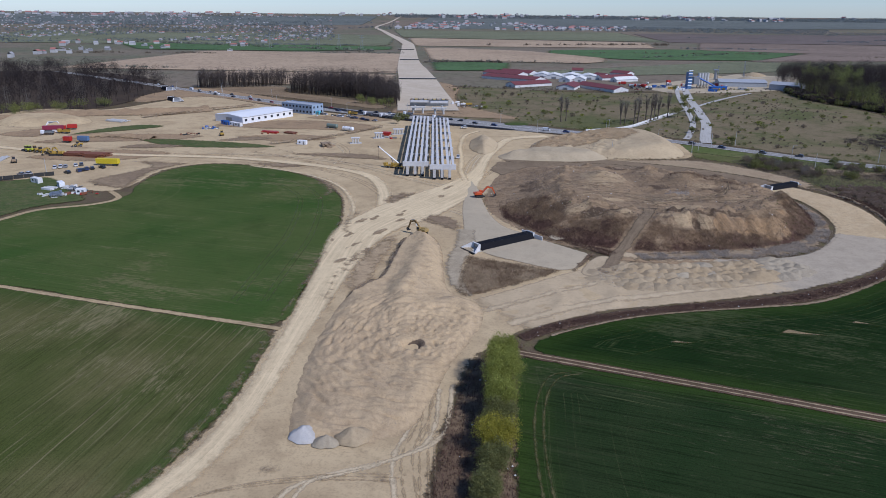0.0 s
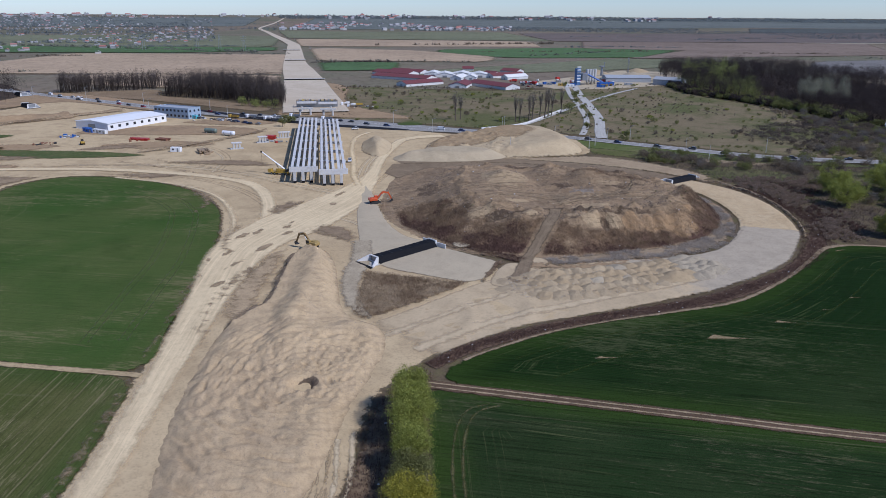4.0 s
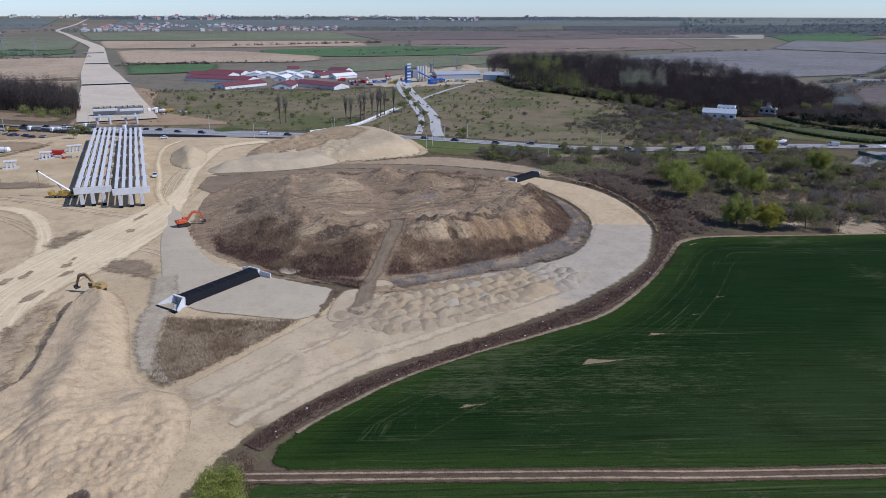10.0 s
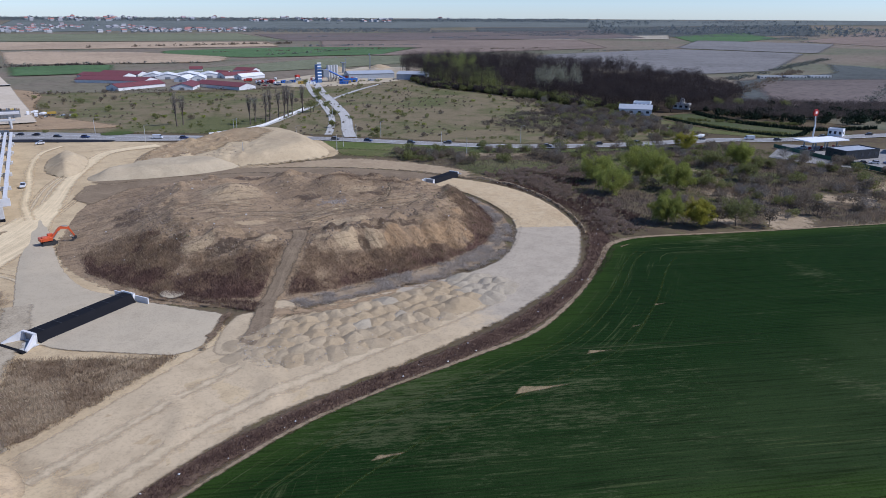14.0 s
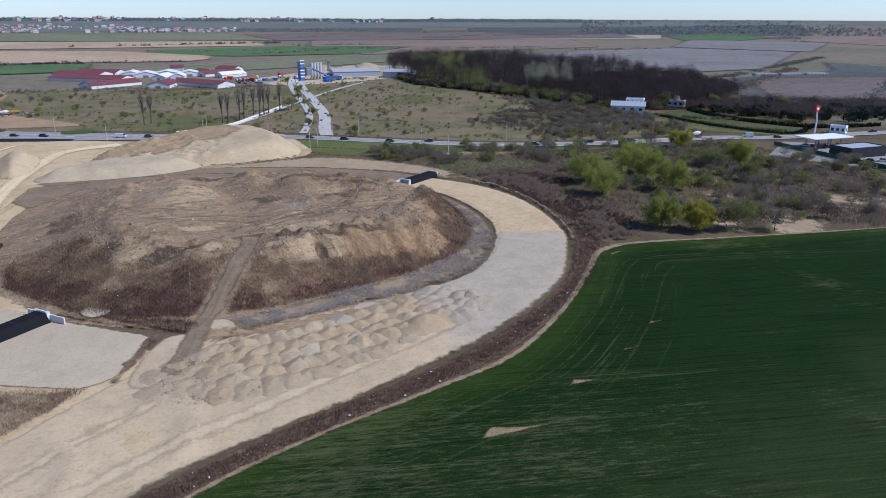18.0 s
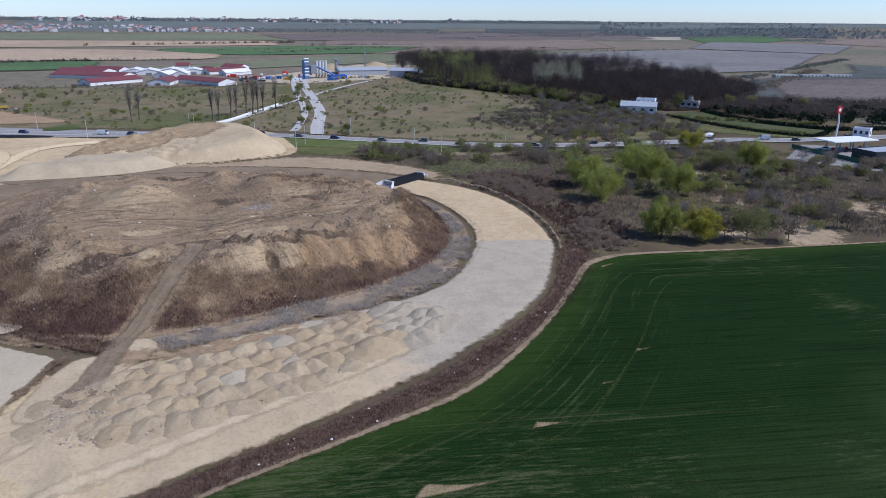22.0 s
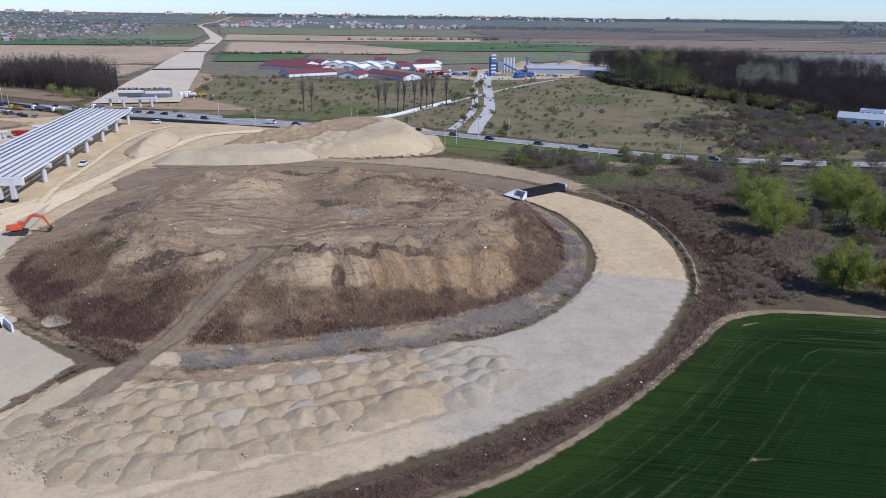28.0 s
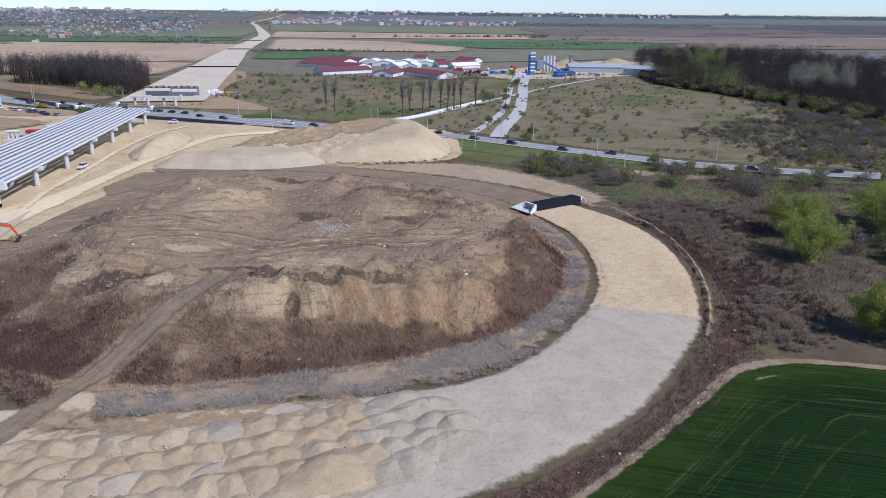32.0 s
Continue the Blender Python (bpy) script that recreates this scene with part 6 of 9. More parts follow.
V, F = blades(x, y, np.full(len(x), 0.1), 0.6, 0.04, 0.9, 5, 44, 0.3)
stuff("verge_weeds", V, F, M_purple, "dark reddish dead weeds along the ramp verge", "weeds")
x, y = band(VERGE_LINE, [3, 4, 4, 5, 5, 5, 5, 5, 7, 10, 14, 10, 9, 9, 10], 6000, 45)
V, F = blades(x, y, np.full(len(x), 0.1), 0.6, 0.04, 0.9, 4, 46, 0.35)
stuff("verge_stalks", V, F, M_purple, "dry brown stalks along the ramp verge", "weeds")
P = scatter(TRI, 3800, 47)
V, F = blades(P[:, 0], P[:, 1], np.full(len(P), 0.5), 0.6, 0.04, 0.9, 4, 48, 0.35)
k = np.repeat(vnoise(P[:, 0], P[:, 1], 5, 46, 3) > -0.02, 4)
stuff("straw_weeds", V.reshape(-1, 3, 3)[k].reshape(-1, 3), np.arange(3 * k.sum()).reshape(-1, 3), M_straw, "tufts of straw among the weeds by the culvert", "weeds")
k = ~k
V, F = V.reshape(-1, 3, 3)[k].reshape(-1, 3), np.arange(3 * k.sum()).reshape(-1, 3)
stuff("weed_patch_stalks", V, F, M_dry, "dense brown weeds beside the culvert", "weeds")
P = scatter(smooth_ring([(38, 257), (45, 248), (54, 237), (59, 233), (61, 237), (52, 246), (46, 258), (36, 270), (28, 282), (25, 280)]), 2600, 147)
V, F = blades(P[:, 0], P[:, 1], np.full(len(P), 0.3), 0.8, 0.045, 0.9, 4, 148, 0.35)
stuff("foot_weeds", V, F, M_purple, "dark dead weeds at the foot of the mound", "weeds")
P = scatter(VERGE, 2500, 49)
V, F = blades(P[:, 0], P[:, 1], np.full(len(P), 0.3), 0.7, 0.06, 0.5, 4, 50, 0.35)
stuff("willow_verge_weeds", V, F, M_purple, "dark dead weeds under the willows", "weeds")

# scrubland beside the ramp and along the road
SCRUB = smooth_ring([(190, 250), (210, 236), (270, 214), (360, 186), (430, 175), (420, 240), (355, 248), (356, 300), (340, 345), (280, 366), (235, 385), (205, 402), (165, 400), (185, 345), (192, 300)])
P = scatter(SCRUB, 30000, 51)
STRAW_BEDS = [smooth_ring(r) for r in ([(263, 286), (277, 283), (257, 259), (241, 253), (246, 268)], [(247, 238), (254, 225), (239, 213), (226, 219), (232, 230)], [(286, 246), (304, 233), (288, 222), (274, 234)], [(212, 240), (222, 244), (230, 236), (220, 230)])]
bare = np.max([sdf(r, P[:, 0], P[:, 1]) for r in STRAW_BEDS], axis=0) + 3 * vnoise(P[:, 0], P[:, 1], 5, 54, 3)
P = P[bare < 0]
f = vnoise(P[:, 0], P[:, 1], 30, 52, 3) - 0.5 * (1 - sstep(P[:, 0], 200, 235))
for sel, mat, nm, hh, lb in ((f < -0.28, leafy("dark_scrub_stalks", (0.10, 0.076, 0.064), (0.20, 0.16, 0.13)), "scrub_weeds", 0.9, "dark dead weeds of the scrubland"), ((f >= -0.28) & (f < 0.12), M_scrubstalk, "scrub_stalks", 0.8, "brown stalks of the scrubland"), (f >= 0.12, M_grass, "scrub_grass", 0.45, "new grass among the scrub")):
    V, F = blades(P[sel, 0], P[sel, 1], np.full(sel.sum(), 0.05), hh, 0.05, 0.8, 6, 53, 0.6)
    stuff(nm, V, F, mat, lb, "scrub")
for i, (cx, cy, rx, ry) in enumerate(((262, 268, 16, 12), (272, 215, 12, 5), (232, 262, 5, 8), (318, 250, 14, 8))):
    q = np.random.default_rng(60 + i)
    x, y = q.normal(cx, rx / 2, 900), q.normal(cy, ry / 2, 900)
    V, F = blades(x, y, np.full(900, 0.05), 1.3, 0.07, 0.35, 4, 61 + i, 0.4)
    stuff("straw_reeds", V, F, M_straw, "bed of pale straw-coloured reeds", "reeds")

B_bare = [bush_proto("bare_bush", 2.6, 2.2, 70 + i, 120, M_twig, 0.11) for i in range(3)]
B_pale = [bush_proto("pale_bush", 3.4, 2.4, 80 + i, 120, M_twig_pale, 0.1) for i in range(2)]
B_olive = [bush_proto("olive_bush", 2.4, 2.2, 90 + i, 120, M_leaf_olive, 0.12) for i in range(3)]
B_green = [bush_proto("green_bush", 2.0, 1.9, 95 + i, 110, M_leaf_willow, 0.12) for i in range(2)]
P = scatter(SCRUB, 430, 55)
P = P[((P[:, 0] > 222) & (vnoise(P[:, 0], P[:, 1], 26, 54, 2) > -0.3)) | (P[:, 1] > 352)]
for i, (x, y) in enumerate(P):
    if i % 9 < 4:
        bush(B_bare[i % 3], x, y, 1.0 + 1.1 * hash2(x, y, 3), "leafless brown bush in the scrubland", "scrubland bushes", "bare_bush")
    elif i % 9 < 7:
        bush(B_olive[i % 3], x, y, 1.0 + 1.2 * hash2(x, y, 3), "olive budding bush in the scrubland", "scrubland bushes", "olive_bush")
    else:
        bush(B_pale[i % 2], x, y, 0.7 + 0.9 * hash2(x, y, 3), "pale grey leafless bush in the scrubland", "scrubland bushes", "pale_bush")
P = scatter(MEADOW, 130, 56)
for i, (x, y) in enumerate(P):
    m = (B_bare, B_olive, B_green, B_olive)[i % 4]
    bush(m[i % 2], x, y, 0.6 + 0.9 * hash2(x, y, 3), "scattered bush on the meadow", "meadow bushes", "bush")


def bush_field(name, P, seed, h, mat, label, n=16, leaf=0.12):
    """Many low bushes nobody would count, as one mesh."""
    q = np.random.default_rng(seed)
    protos = [bush_mesh(1.0, 0.9, seed + i, n, leaf, 0.03)[0] for i in range(3)]
    out = []
    for i, (x, y) in enumerate(P):
        s = h * q.uniform(0.4, 1.5)
        out.append(protos[i % 3] * s + np.array([x, y, 0.05]))
    V = np.concatenate(out)
    stuff(name, V, np.arange(len(V)).reshape(-1, 3), mat, label, "bushes")


P = scatter(MEADOW, 1500, 58)
k = vnoise(P[:, 0], P[:, 1], 45, 59, 3)
bush_field("meadow_shrubs", P[k > 0.12], 60, 1.3, M_leaf_olive, "low olive shrubs dotted over the meadow")
bush_field("meadow_stalks", P[k < -0.15], 62, 1.0, M_twig, "low brown shrubs dotted over the meadow")
THICKET = smooth_ring([(255, 395), (300, 378), (340, 368), (366, 385), (380, 440), (384, 500), (372, 560), (352, 520), (330, 470), (300, 430)])
for i, (x, y) in enumerate(scatter(THICKET, 200, 57)):
    bush((B_bare, B_olive, B_bare, B_pale)[i % 4][i % 2], x, y, 1.0 + 0.9 * hash2(x, y, 3), "dense roadside thicket bush just budding", "thicket bushes", "bush")

# brush too dense to count: beside the ramp, on the meadow's far end, along the wood's foot
def thin_out(ring, P, depth, seed):
    """Leaves fewer plants toward the edge of their patch."""
    q = np.random.default_rng(seed)
    return P[q.uniform(0, 1, len(P)) < 0.1 + sdf(ring, P[:, 0], P[:, 1]) / depth]


BRUSH = smooth_ring([(186, 342), (235, 331), (224, 312), (205, 290), (206, 268), (198, 250), (189, 236), (177, 239), (176, 252), (186, 277), (190, 309)])
P = thin_out(BRUSH, scatter(BRUSH, 1100, 63), 6, 77)
k = vnoise(P[:, 0], P[:, 1], 14, 64, 3)
bush_field("brush", P[k > -0.05], 65, 1.25, leafy("reddish_grey_twigs", (0.19, 0.138, 0.10), (0.37, 0.282, 0.212), glow_through=0.45), "reddish grey leafless brush beside the ramp", 30, 0.085)
bush_field("brush", P[k < -0.12], 66, 0.9, M_purple, "low dark brown brush beside the ramp", 26, 0.085)
ROUGH = smooth_ring([(262, 392), (278, 440), (318, 500), (352, 566), (372, 606), (384, 560), (386, 505), (402, 470), (385, 420), (372, 390), (352, 366), (300, 378)])
P = thin_out(ROUGH, scatter(ROUGH, 900, 67), 34, 78)
k = vnoise(P[:, 0], P[:, 1], 26, 68, 3)
bush_field("brush", P[k > 0.1], 69, 2.3, leafy("pale_brown_twigs", (0.19, 0.155, 0.11), (0.33, 0.265, 0.19), glow_through=0.3), "brown leafless brush on the meadow", 24, 0.10)
bush_field("brush", P[k < -0.2], 70, 2.0, M_leaf_olive, "olive budding brush on the meadow", 20, 0.10)
bush_field("brush", P[(k > -0.2) & (k < 0.0)], 72, 1.8, M_grove, "dark grey brown brush on the meadow", 20, 0.10)
FOOT = smooth_ring([(376, 800), (358, 726), (360, 686), (373, 640), (380, 600), (388, 560), (384, 508), (412, 470), (424, 480), (398, 515), (404, 560), (394, 610), (386, 650), (374, 690), (372, 726), (388, 795)])
P = scatter(FOOT, 420, 74)
bush_field("wood_edge_brush", P[::2], 75, 4.6, M_grove, "dark leafless undergrowth at the wood's foot", 24)
bush_field("wood_edge_brush", P[1::2], 76, 4.2, M_leaf_olive, "olive budding undergrowth at the wood's foot", 24)

# willows and other single trees
for i, (x, y, h, r, m, lb) in enumerate(((14.6, 148, 13.5, 3.6, 0, "light green willow closing the row by the field"), (13.8, 141.5, 16, 3.9, 0, "tallest light green willow in the row"), (13.0, 135.5, 14, 3.6, 0, "tall light green willow by the field edge"), (12.4, 129.5, 12.5, 3.4, 0, "narrow green willow in the row"), (11.7, 123.5, 11, 3.2, 2, "olive willow just coming into leaf"), (10.9, 117, 11, 3.8, 1, "yellow-green willow in spring leaf"), (9.8, 110.5, 9, 3.2, 2, "small olive willow on the verge"), (8.2, 103, 8, 3.0, 2, "low olive willow on the verge"))):
    tree("willow", x, y, h * (0.58 + 0.14 * hash2(i, 5)), r * (1.05 + 0.3 * hash2(i, 9)), (M_leaf_willow, M_leaf_yellow, M_leaf_olive)[m], 101 + 2 * i, 21000, 0.1, 1.1, 0.52, lb, group="willow row", lift=1.15, limbs_n=12)
for i, (x, y, h, r, m, lb) in enumerate(((221, 303, 13.5, 10, 0, "broad light green willow in the scrubland"), (214, 285, 12, 9.5, 0, "rounded light green willow near the ramp"), (252, 310, 13, 9.5, 0, "broad willow behind the scrub"), (246, 296, 13.5, 9.5, 0, "tall rounded willow in fresh leaf"), (241, 277, 11.5, 8.5, 0, "leaning green willow with bare stems"), (201, 243, 10, 7.5, 0, "green willow beside the wheat field"), (208, 235, 9.5, 6.5, 1, "bright yellow flowering tree by the field"), (220, 230, 10, 7.5, 2, "olive tree coming into leaf"), (316, 343, 9, 7, 1, "yellow leafing tree beside the road"), (302, 296, 12, 9, 0, "olive spring tree in the scrub"), (290, 300, 9, 8, 2, "round olive tree in the scrub"), (280, 275, 8, 6, 2, "small olive tree in the scrub"))):
    tree("scrub_tree", x, y, h, r, (M_leaf_willow, M_leaf_yellow, M_leaf_olive)[m], 120 + i * 3, (30000, 24000, 12000)[m], 0.125, 1.5, 0.19, lb, group="scrubland trees", lift=0.85, limbs_n=24, trunk=0.1)
for i, (x, y, h) in enumerate(((229, 224, 7), (213, 232, 7), (256, 225, 6), (300, 235, 7))):
    tree("bare_tree", x, y, h, 4.5, M_twig, 160 + i, 500, 0.5, 0.1, 0.3, "small leafless tree with pale branches", group="leafless trees")
for i, (x, y, h) in enumerate(((90, 549, 12), (94.5, 554, 11), (133, 536, 12), (136.5, 538, 11), (144.5, 541, 12), (149, 548, 13), (156, 551, 12), (160, 553, 14), (165, 560, 13), (170, 567, 12), (181, 578, 12))):
    tree("poplar", x, y, h * 1.42, 2.3, M_twig_pale, 170 + i, 1000, 0.24, -0.6, 0.62, "slim leafless poplar beside the side road", group="poplar row", lift=1.6)
for i, (x, y, h, r) in enumerate(((186, 574, 9, 5), (190, 580, 9, 5), (194, 548, 5, 3), (203, 590, 6, 3), (212, 632, 6, 3), (224, 672, 7, 3.5), (232, 690, 7, 3.5), (246, 770, 8, 4), (188, 459, 5, 2.5), (-36, 531, 6, 4), (175, 500, 5, 2.5))):
    tree("roadside_tree", x, y, h, r, M_leaf_olive, 190 + i, 900, 0.35, 0.3, 0.36, "olive green tree between the access lanes", group="roadside trees")

# woods
WOOD_EAST = smooth_ring([(380, 815), (363, 726), (377, 605), (388, 540), (394, 492), (420, 455), (490, 462), (560, 520), (620, 640), (640, 800), (600, 960), (480, 990), (410, 900)])
WOOD_WEST = smooth_ring([(-352, 560), (-316, 578), (-288, 614), (-286, 720), (-312, 805), (-420, 930), (-620, 960), (-720, 760), (-640, 580), (-480, 530)])
GROVE_A = smooth_ring([(-256, 770), (-183, 804), (-190, 832), (-266, 800)])
GROVE_B = smooth_ring([(-158, 736), (-104, 702), (-48, 645), (-46, 700), (-72, 755), (-112, 795), (-158, 785)])
# litter darkened in colour so the gaps between the trees look shaded
sheet("forest_floor", WOOD_EAST, 14, flat(0.12), soil("gap_darkened_litter", (0.055, 0.042, 0.034), (0.04, 0.031, 0.026), (0.075, 0.058, 0.045), 0.05, 0.3, 1.5, edge=5, rag=6), 6, "leaf litter coloured dark for the gaps between trees", "ground")
wood("wood", smooth_ring([(386, 560), (394, 500), (420, 455), (490, 460), (560, 510), (606, 590), (600, 650), (500, 640), (400, 620)]), 480, 16, M_forest, "dense dark leafless trees at the wood's near end", 227, 6.6, 140, 0.2, 0.006)
wood("wood", WOOD_EAST, 1080, 25, M_forest, "dark leafless wood behind the road", 201, 7.4, 170, 0.20, 0.006, ([455, 560, 700, 900], [0.60, 0.66, 0.86, 1.0]))
wood("budding_trees", smooth_ring([(385, 800), (372, 726), (382, 640), (396, 640), (420, 720), (415, 800)]), 90, 19, M_forest_green, "budding green trees at the wood's edge", 203, 4.0, 80, 0.22)
wood("budding_trees", smooth_ring([(376, 600), (386, 535), (394, 500), (405, 520), (398, 590), (388, 620)]), 50, 9, M_forest_green, "low green trees before the wood", 205, 4.0, 80, 0.22)
wood("wood", WOOD_WEST, 900, 21, M_forest, "dark leafless wood behind the yard", 207, 6.4, 95, 0.20, 0.006)
wood("pale_trees", smooth_ring([(-330, 600), (-300, 620), (-310, 660), (-345, 640), (-380, 600), (-350, 570)]), 26, 23, M_twig_pale, "pale branched trees at the wood's edge", 208, 4.0, 80, 0.15)
wood("pale_trees", smooth_ring([(402, 572), (428, 570), (436, 600), (410, 612)]), 14, 31, leafy("grey_green_poplar_twigs", (0.26, 0.26, 0.17), (0.42, 0.41, 0.29), glow_through=0.45), "pale branched trees within the wood", 209, 5.5, 300, 0.2, 0.006)
wood("grove", GROVE_A, 330, 20, M_grove, "grove of straight leafless trees", 211, 3.0, 60, 0.16)
wood("grove", GROVE_B, 780, 23, M_grove, "grove of leafless trees beside the motorway", 213, 3.2, 60, 0.16)
wood("budding_trees", smooth_ring([(-84, 652), (-50, 632), (-48, 640), (-80, 662)]), 12, 8, M_forest_green, "green saplings before the grove", 215, 3.0, 80, 0.2)


wood("garden_trees", smooth_ring([(436, 452), (462, 386), (540, 345), (640, 322), (640, 372), (560, 420), (500, 462)]), 1000, 8.0, M_grove, "grey leafless garden trees behind the road", 217, 4.4, 52, 0.17, 0.006)
wood("meadow_scrub", smooth_ring([(262, 462), (292, 418), (330, 424), (372, 436), (384, 470), (372, 515), (335, 505), (300, 490)]), 330, 3.6, M_grove, "grey leafless scrub thicket on the meadow", 225, 3.2, 60, 0.12, 0.006)
bush_field("garden_conifers", scatter(smooth_ring([(440, 440), (450, 375), (560, 335), (560, 400), (480, 450)]), 110, 219), 219, 5.0, M_leaf_dark, "dark conifers among the garden trees", 24)
wood("wood_edge_trees", smooth_ring([(396, 770), (430, 745), (470, 790), (472, 850), (420, 850)]), 44, 29, M_forest_green, "olive budding trees within the wood", 221, 5.0, 90, 0.3)
wood("roadside_trees", smooth_ring([(-30, 566), (-42, 560), (-38, 548), (-28, 552)]), 4, 6, M_leaf_olive, "low trees beside the bridge end", 223, 3.0, 90, 0.3)

# clods and stones lying about
def clods(name, x, y, z, size, mat, seed, label):
    q = np.random.default_rng(seed)
    n = len(x)
    base = np.array([(1, 0, 0), (-1, 0, 0), (0, 1, 0), (0, -1, 0), (0, 0, 0.8), (0, 0, -0.5)], float)
    tri = np.array([(0, 2, 4), (2, 1, 4), (1, 3, 4), (3, 0, 4), (2, 0, 5), (1, 2, 5), (3, 1, 5), (0, 3, 5)])
    V = base[None] * (size * q.uniform(0.4, 1.5, n) ** 1.5)[:, None, None] * q.uniform(0.6, 1.3, (n, 6, 1))
    a = q.uniform(0, 6.28, n)
    c, s = np.cos(a)[:, None], np.sin(a)[:, None]
    V = np.stack([V[..., 0] * c - V[..., 1] * s + x[:, None], V[..., 0] * s + V[..., 1] * c + y[:, None], V[..., 2] + z[:, None]], -1)
    F = (np.arange(n)[:, None, None] * 6 + tri[None]).reshape(-1, 3)
    stuff(name, V.reshape(-1, 3), F, mat, label, "clods")


M_clod = leafy("earth_clods", (0.15, 0.11, 0.08), (0.26, 0.20, 0.145), 0.95)
M_stone = leafy("pale_stones", (0.22, 0.185, 0.15), (0.34, 0.29, 0.235), 0.95)
P = scatter(MOUND, 13000, 501)
dd = sdf(MOUND, P[:, 0], P[:, 1])
keep = (0.8 * np.exp(-((dd - 23) / 3.5) ** 2) * (1 - np.maximum(spots("clay", P[:, 0], P[:, 1]), spots("pale", P[:, 0], P[:, 1]))) + 0.1 * (dd > 20)) > np.random.default_rng(5).uniform(0, 1, len(P))
P, dd = P[keep], dd[keep]
clods("mound_clods", P[:, 0], P[:, 1], mound_z(P[:, 0], P[:, 1], dd), 0.3, M_clod, 503, "lumps of earth along the mound rim")
P = np.random.default_rng(505).normal((100.5, 293.5), (2.6, 2.6), (420, 2))
clods("rubble", P[:, 0], P[:, 1], mound_z(P[:, 0], P[:, 1], sdf(MOUND, P[:, 0], P[:, 1])), 0.24, M_stone, 507, "pale rubble dumped on the mound top")
P = scatter(RIDGE, 500, 509)
clods("bank_clods", P[:, 0], P[:, 1], ridge_z(P[:, 0], P[:, 1], sdf(RIDGE, P[:, 0], P[:, 1])), 0.09, M_stone, 511, "small lumps scattered over the sand bank")
P = scatter(HEAP, 700, 513)
P = P[P[:, 0] < 100]
clods("heap_clods", P[:, 0], P[:, 1], spoil_z(P[:, 0], P[:, 1], sdf(HEAP, P[:, 0], P[:, 1])), 0.26, M_clod, 515, "brown lumps on the spoil heap")

for line, n, h, mat, lb in (([(398, 441), (392, 410), (393, 370), (404, 345), (430, 352)], 420, 1.3, M_leaf_dark, "clipped dark garden hedge"), ([(436, 448), (424, 402), (436, 356), (480, 340)], 420, 2.4, M_leaf_dark, "tall dark conifer hedge behind the lawn"), ([(400, 436), (396, 405), (398, 372), (410, 350)], 160, 1.6, M_leaf_olive, "row of young olive fruit trees on the lawn")):
    x, y = band(line, [2.5, 2.5, 2.5], n, 230 + n)
    V, F = blades(x, y, np.full(len(x), 0.1), h, 0.45, 0.25, 7, 231, 0.6)
    stuff("garden_hedge", V, F, mat, lb, "hedge")
for i, (x, y) in enumerate(((440, 441), (447, 436), (452, 424), (458, 440), (446, 412), (455, 405), (440, 398), (462, 415), (470, 430), (452, 385), (466, 392), (478, 405), (490, 388), (476, 372), (500, 370), (520, 362), (545, 352), (462, 362))):
    tree("conifer", x, y, 4.5 + 3 * hash2(x, y), 1.9, M_leaf_dark, 240 + i, 1300, 0.3, -0.3, 0.5, "dark pointed garden conifer", group="garden conifers", lift=0.4)
for i, (x, y, h, r) in enumerate(((424, 459, 11, 4.5), (462, 448, 10, 5), (478, 444, 10, 5), (500, 420, 9, 4.5), (434, 470, 12, 5))):
    tree("garden_tree", x, y, h, r, M_leaf_olive, 262 + i, 3000, 0.28, 0.3, 0.4, "olive budding tree beside the house", group="garden trees")


def clumps(x, y, z, h, n, seed):
    """Rounded far bushes and crowns of loose triangles."""
    q = np.random.default_rng(seed)
    k = len(x) * n
    s = np.repeat(np.broadcast_to(h, len(x)) * q.uniform(0.5, 1.2, len(x)), n)
    o = q.normal(0, 1, (k, 3))
    o /= np.linalg.norm(o, axis=1)[:, None]
    o[:, 2] = np.abs(o[:, 2])
    p = np.stack([np.repeat(x, n), np.repeat(y, n), np.repeat(z, n)], 1) + o * s[:, None] * np.array([0.7, 0.7, 0.85]) * (q.uniform(0.3, 1, k) ** 0.5)[:, None]
    a = q.normal(0, 1, (k, 3, 3)) * (0.2 * s)[:, None, None]
    return (p[:, None, :] + a).reshape(-1, 3), np.arange(3 * k).reshape(-1, 3)

M_white_stone = leafy("white_stones", (0.45, 0.43, 0.40), (0.65, 0.63, 0.60), 0.9)
x, y = band(VERGE_LINE, [4, 4, 4, 4, 4, 6, 8, 8], 70, 531)
clods("verge_stones", x, y, np.full(len(x), 0.45), 0.16, M_white_stone, 533, "white stones lying along the ramp verge")
P = scatter(MOUND, 70, 535)
clods("mound_stones", P[:, 0], P[:, 1], mound_z(P[:, 0], P[:, 1], sdf(MOUND, P[:, 0], P[:, 1])) + 0.1, 0.24, M_white_stone, 537, "a few white stones scattered on the mound")
P = scatter(VERGE, 30, 539)
clods("litter", P[:, 0], P[:, 1], np.full(len(P), 0.6), 0.2, M_white_stone, 541, "scraps of white litter under the willows")

wood("budding_trees", smooth_ring([(-352, 562), (-318, 580), (-290, 616), (-296, 626), (-326, 596), (-356, 574)]), 26, 9, M_forest_green, "low budding trees before the leafless wood", 225, 3.6, 80, 0.2)

# ---------- materials for built things ----------
M_conc = paint("pale_concrete", (0.50, 0.49, 0.46), 0.85, wear=0.35, scale=0.6)
M_girder = paint("new_precast_concrete", (0.58, 0.57, 0.55), 0.8, wear=0.25, scale=0.4)
